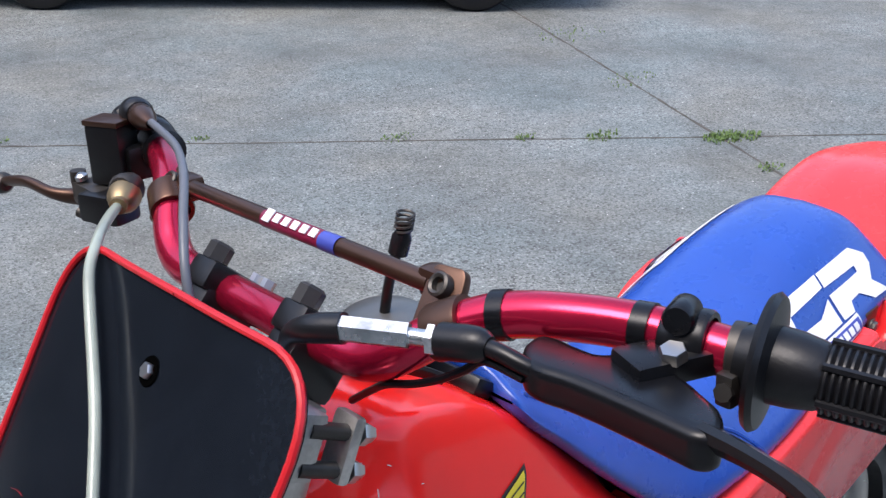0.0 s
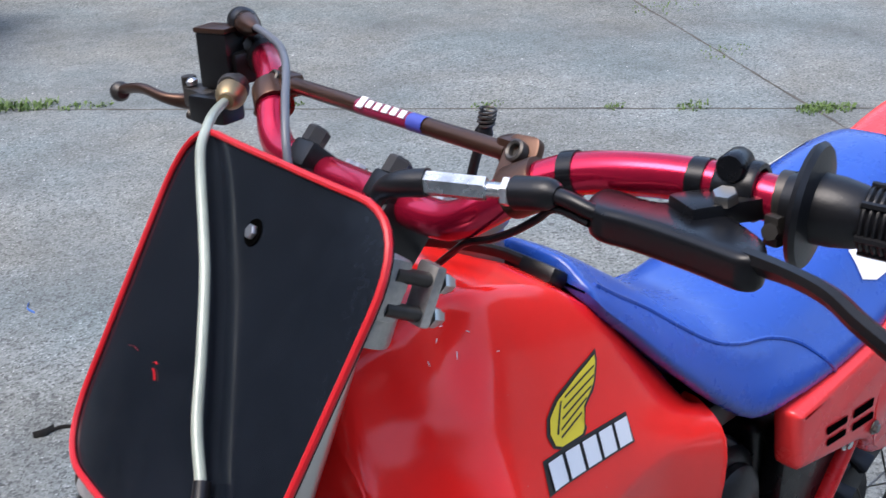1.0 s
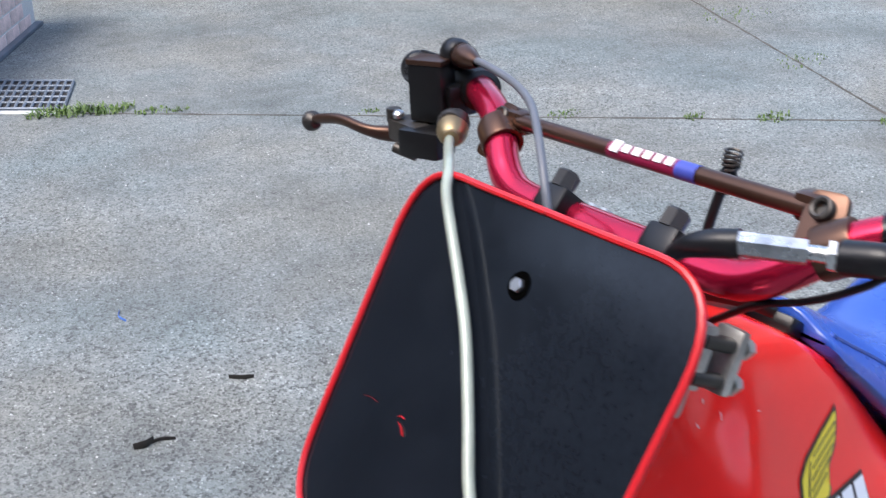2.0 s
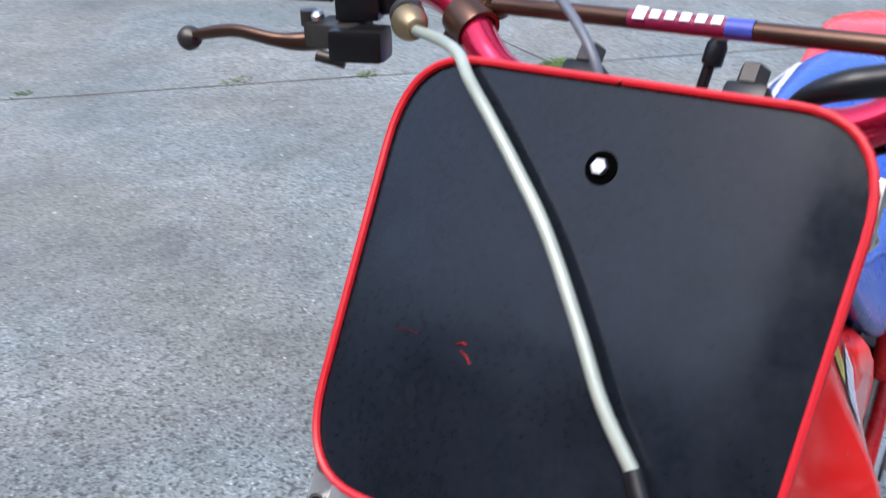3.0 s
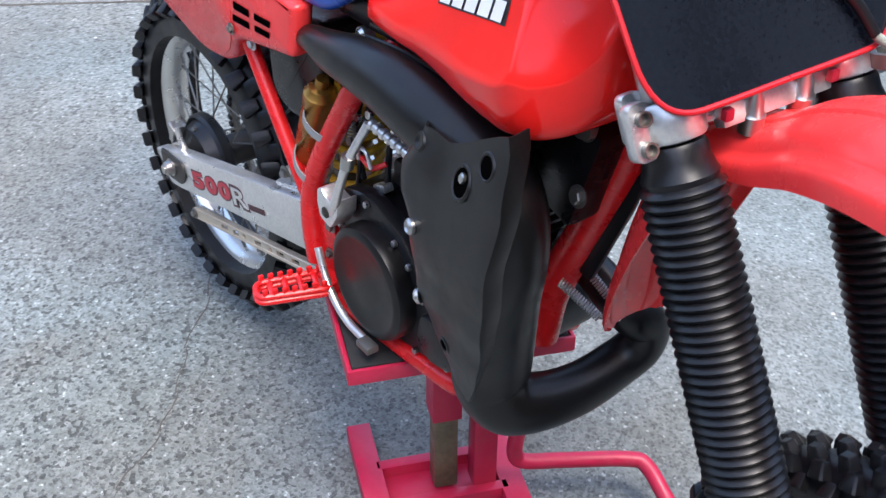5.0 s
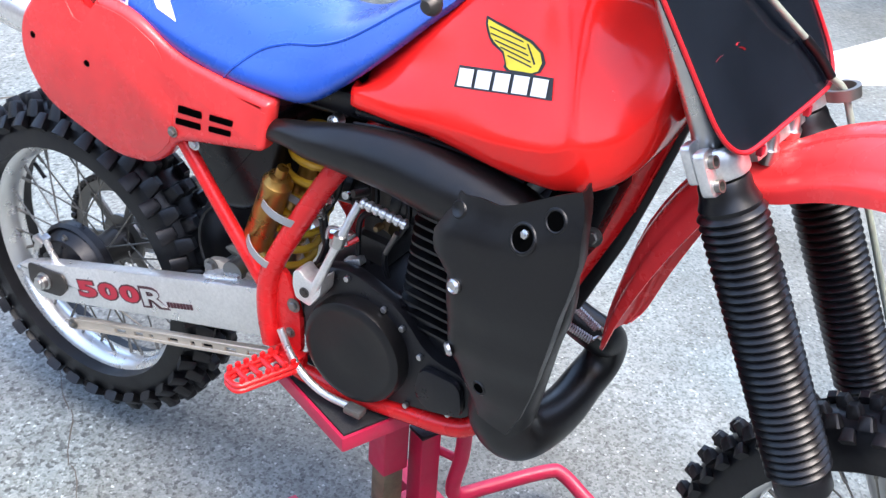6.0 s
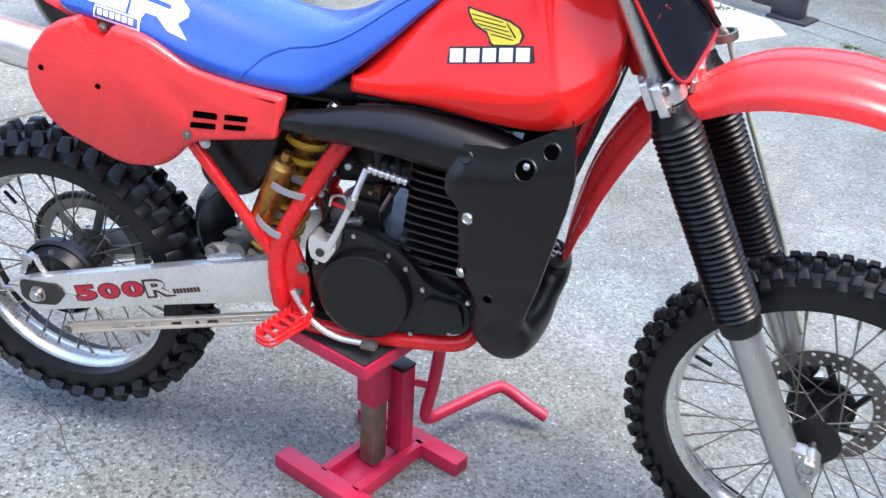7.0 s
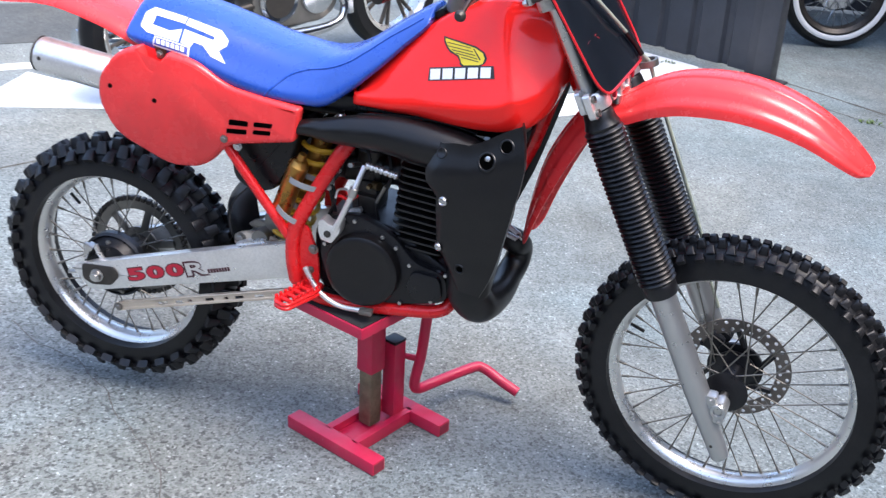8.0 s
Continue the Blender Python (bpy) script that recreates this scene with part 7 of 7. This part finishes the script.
    for k in range(9):
        part("fin", box((0.82, 0, 0.53 + 0.022 * k), (0.24, 0.22, 0.006), 0.002), M_fin, eng)
    part("cylinder", box((0.82, 0, 0.60), (0.19, 0.17, 0.22), 0.02), M_fin, eng)
    part("frame", join(tube([(1.2, 0, 0.86), (1.05, 0, 0.6), (1.0, 0, 0.26), (0.5, 0, 0.22), (0.45, 0, 0.4), (0.42, 0, 0.7)], 0.018, 10, 4), tube([(1.2, 0, 0.86), (0.4, 0, 0.74), (-0.1, 0, 0.74)], 0.018, 10, 3)), M_carbody, m)
    part("fuel_tank", loft([[Vector((x, math.cos(a) * w, z + math.sin(a) * h)) for a in (2 * math.pi * k / 20 for k in range(20))] for x, w, z, h in ((0.62, 0.06, 0.80, 0.05), (0.68, 0.11, 0.83, 0.09), (0.9, 0.14, 0.87, 0.12), (1.08, 0.12, 0.89, 0.11), (1.16, 0.05, 0.88, 0.05))]), M_carbody, m)
    part("seat", box((0.28, 0, 0.80), (0.68, 0.24, 0.10), 0.035), M_black, m)
    part("handlebar", tube([(1.0, -0.36, 1.1), (1.1, -0.2, 1.1), (1.16, 0, 1.0), (1.1, 0.2, 1.1), (1.0, 0.36, 1.1)], 0.012, 10, 5), M_chrome, m)
    part("headlight", lathe([(0, -0.1), (0.06, -0.09), (0.09, -0.02), (0.09, 0.02), (0, 0.03)], (1.33, 0, 0.90), (1, 0, 0), 24), M_chrome, m)
    part("side_stand", tube([(0.6, 0.12, 0.28), (0.64, 0.26, 0.008)], 0.011, 8, 1), M_dark, m)
    return m


road_bike((-1.16, 2.08, 0), radians(62), False, "parked road motorcycle with chrome engine covers and alloy wheels")
road_bike((3.22, 4.85, 0), radians(193), True, "parked dark road motorcycle with white-walled tyres")

# ---- open shed behind the fence ----
# assumed shed; its unseen roof is added to shade the ground below
shed = thing("shed", (4.15, 5.45, 0), "dark open-fronted sheet metal shed, assumed and added for shade", "shed")
rows = [[Vector((-2.85 + 0.2 * k + d, h, z)) for k in range(28) for d, h in ((0, 0), (0.12, 0), (0.135, -0.022), (0.185, -0.022))] for z in (0.02, 1.2, 2.45)]
part("back_wall", sheet(rows, 0.002), M_sheet, shed, "ribbed charcoal sheet wall")
part("shade_roof", box((0, -0.62, 2.48), (5.8, 1.5, 0.05), 0.005), M_sheet, shed)
for x in (-2.8, 2.8):
    part("post", box((x, -1.3, 1.23), (0.07, 0.07, 2.46), 0.004), M_sheet, shed)

# ---- parked car ----
w0, w1 = Vector((-4.20, -4.22)), Vector((-2.30, -6.27))
cu = (w1 - w0).normalized()
car = thing("car", ((w0.x + w1.x) / 2, (w0.y + w1.y) / 2, 0), "dark parked car standing on the concrete", "car", turn=math.atan2(cu.y, cu.x))
base = (w1 - w0).length
# local x along the car, near side at y = 0, the car lies on the far side
far_side = -1 if (Matrix.Rotation(math.atan2(cu.y, cu.x), 3, "Z") @ Vector((0, 1, 0))).dot(Vector((1, 1, 0))) > 0 else 1
W = 1.68 * far_side
h = base / 2
body = [(-h - 0.75, 0.30), (-h - 0.78, 0.62), (-h - 0.5, 0.86), (-h + 0.3, 0.92), (-h + 0.85, 1.38), (h - 0.75, 1.42), (h - 0.05, 0.98), (h + 0.6, 0.90), (h + 0.72, 0.6), (h + 0.70, 0.28), (h + 0.40, 0.20), (h - 0.40, 0.20), (-h + 0.40, 0.20), (-h - 0.40, 0.20)]
part("body", prism(rounded(body, 0.12, 4), 0.02 * far_side, W - 0.02 * far_side, 0.05, seg=3), M_carbody, car)
for side_y in (0.018 * far_side, W - 0.018 * far_side):
    part("window", prism(rounded([(-h + 0.42, 0.95), (-h + 0.9, 1.33), (0.0, 1.35), (0.0, 0.95)], 0.05, 3), side_y - 0.004, side_y + 0.004), M_glass, car)
    part("window", prism(rounded([(0.06, 0.95), (0.06, 1.35), (h - 0.8, 1.35), (h - 0.2, 0.97)], 0.05, 3), side_y - 0.004, side_y + 0.004), M_glass, car)
for x in (-h, h):
    for y in (0.09 * far_side, W - 0.09 * far_side):
        wheel = part("wheel", lathe([(0, -0.085), (0.06, -0.085), (0.20, -0.07), (0.205, 0.07), (0.06, 0.085), (0, 0.085)], (x, y, 0.30), (0, 1, 0), 40), M_rim, car)
        part("tyre", lathe([(0.20, -0.085), (0.24, -0.098), (0.285, -0.09), (0.30, -0.065), (0.30, 0.065), (0.285, 0.09), (0.24, 0.098), (0.20, 0.085)], (x, y, 0.30), (0, 1, 0), 56), M_rubber, wheel)

# ---- brick wall ----
b0, b1 = Vector((-0.050, -4.818, 0)), Vector((-0.988, -6.014, 0))
bu = (b1 - b0).normalized()
bn = Vector((bu.y, -bu.x, 0))
if bn.dot(Vector((1, -1, 0))) < 0:
    bn = -bn
M_brick = mat("pale_brick", (0.74, 0.56, 0.50), 0.85, grain=0.2, blotch=0.3, blotch_scale=12, bump=0.4)
M_mortar = mat("mortar", (0.66, 0.64, 0.60), 0.95, grain=0.2, bump=0.4)
turn_b = math.atan2(bu.y, bu.x)
core = box(tuple((b0 + b1) / 2 + bn * 0.12 + Vector((0, 0, 0.345))), ((b1 - b0).length, 0.20, 0.69), 0, Matrix.Rotation(turn_b, 4, "Z"))
wall = tagged(finish("wall_east", core, M_mortar), "low pale brick wall with mortar joints", "wall", kind="structure")
one = box((0, 0, 0), (0.228, 0.11, 0.076), 0.003)
me = bpy.data.meshes.new("brick")
one.to_mesh(me)
one.free()
me.materials.append(M_brick)
for row in range(8):
    for k in range(7):
        s = 0.12 + 0.24 * k + (0.12 if row % 2 else 0)
        if s > 1.42:
            continue
        o = new("brick", me)
        o.parent = wall
        o.matrix_basis = Matrix.Translation(b0 + bu * s + bn * 0.072 + Vector((0, 0, 0.043 + 0.086 * row))) @ Matrix.Rotation(turn_b, 4, "Z")
part("wall_coping", box(tuple((b0 + b1) / 2 + bn * 0.11 + Vector((0, 0, 0.715))), ((b1 - b0).length + 0.04, 0.30, 0.05), 0.006, Matrix.Rotation(turn_b, 4, "Z")), M_pale, wall)
part("wall_flashing", box(tuple(b0 + bu * 0.76 - bn * 0.005 + Vector((0, 0, 0.012))), (1.52, 0.04, 0.02), 0.002, Matrix.Rotation(turn_b, 4, "Z")), M_galv, wall)
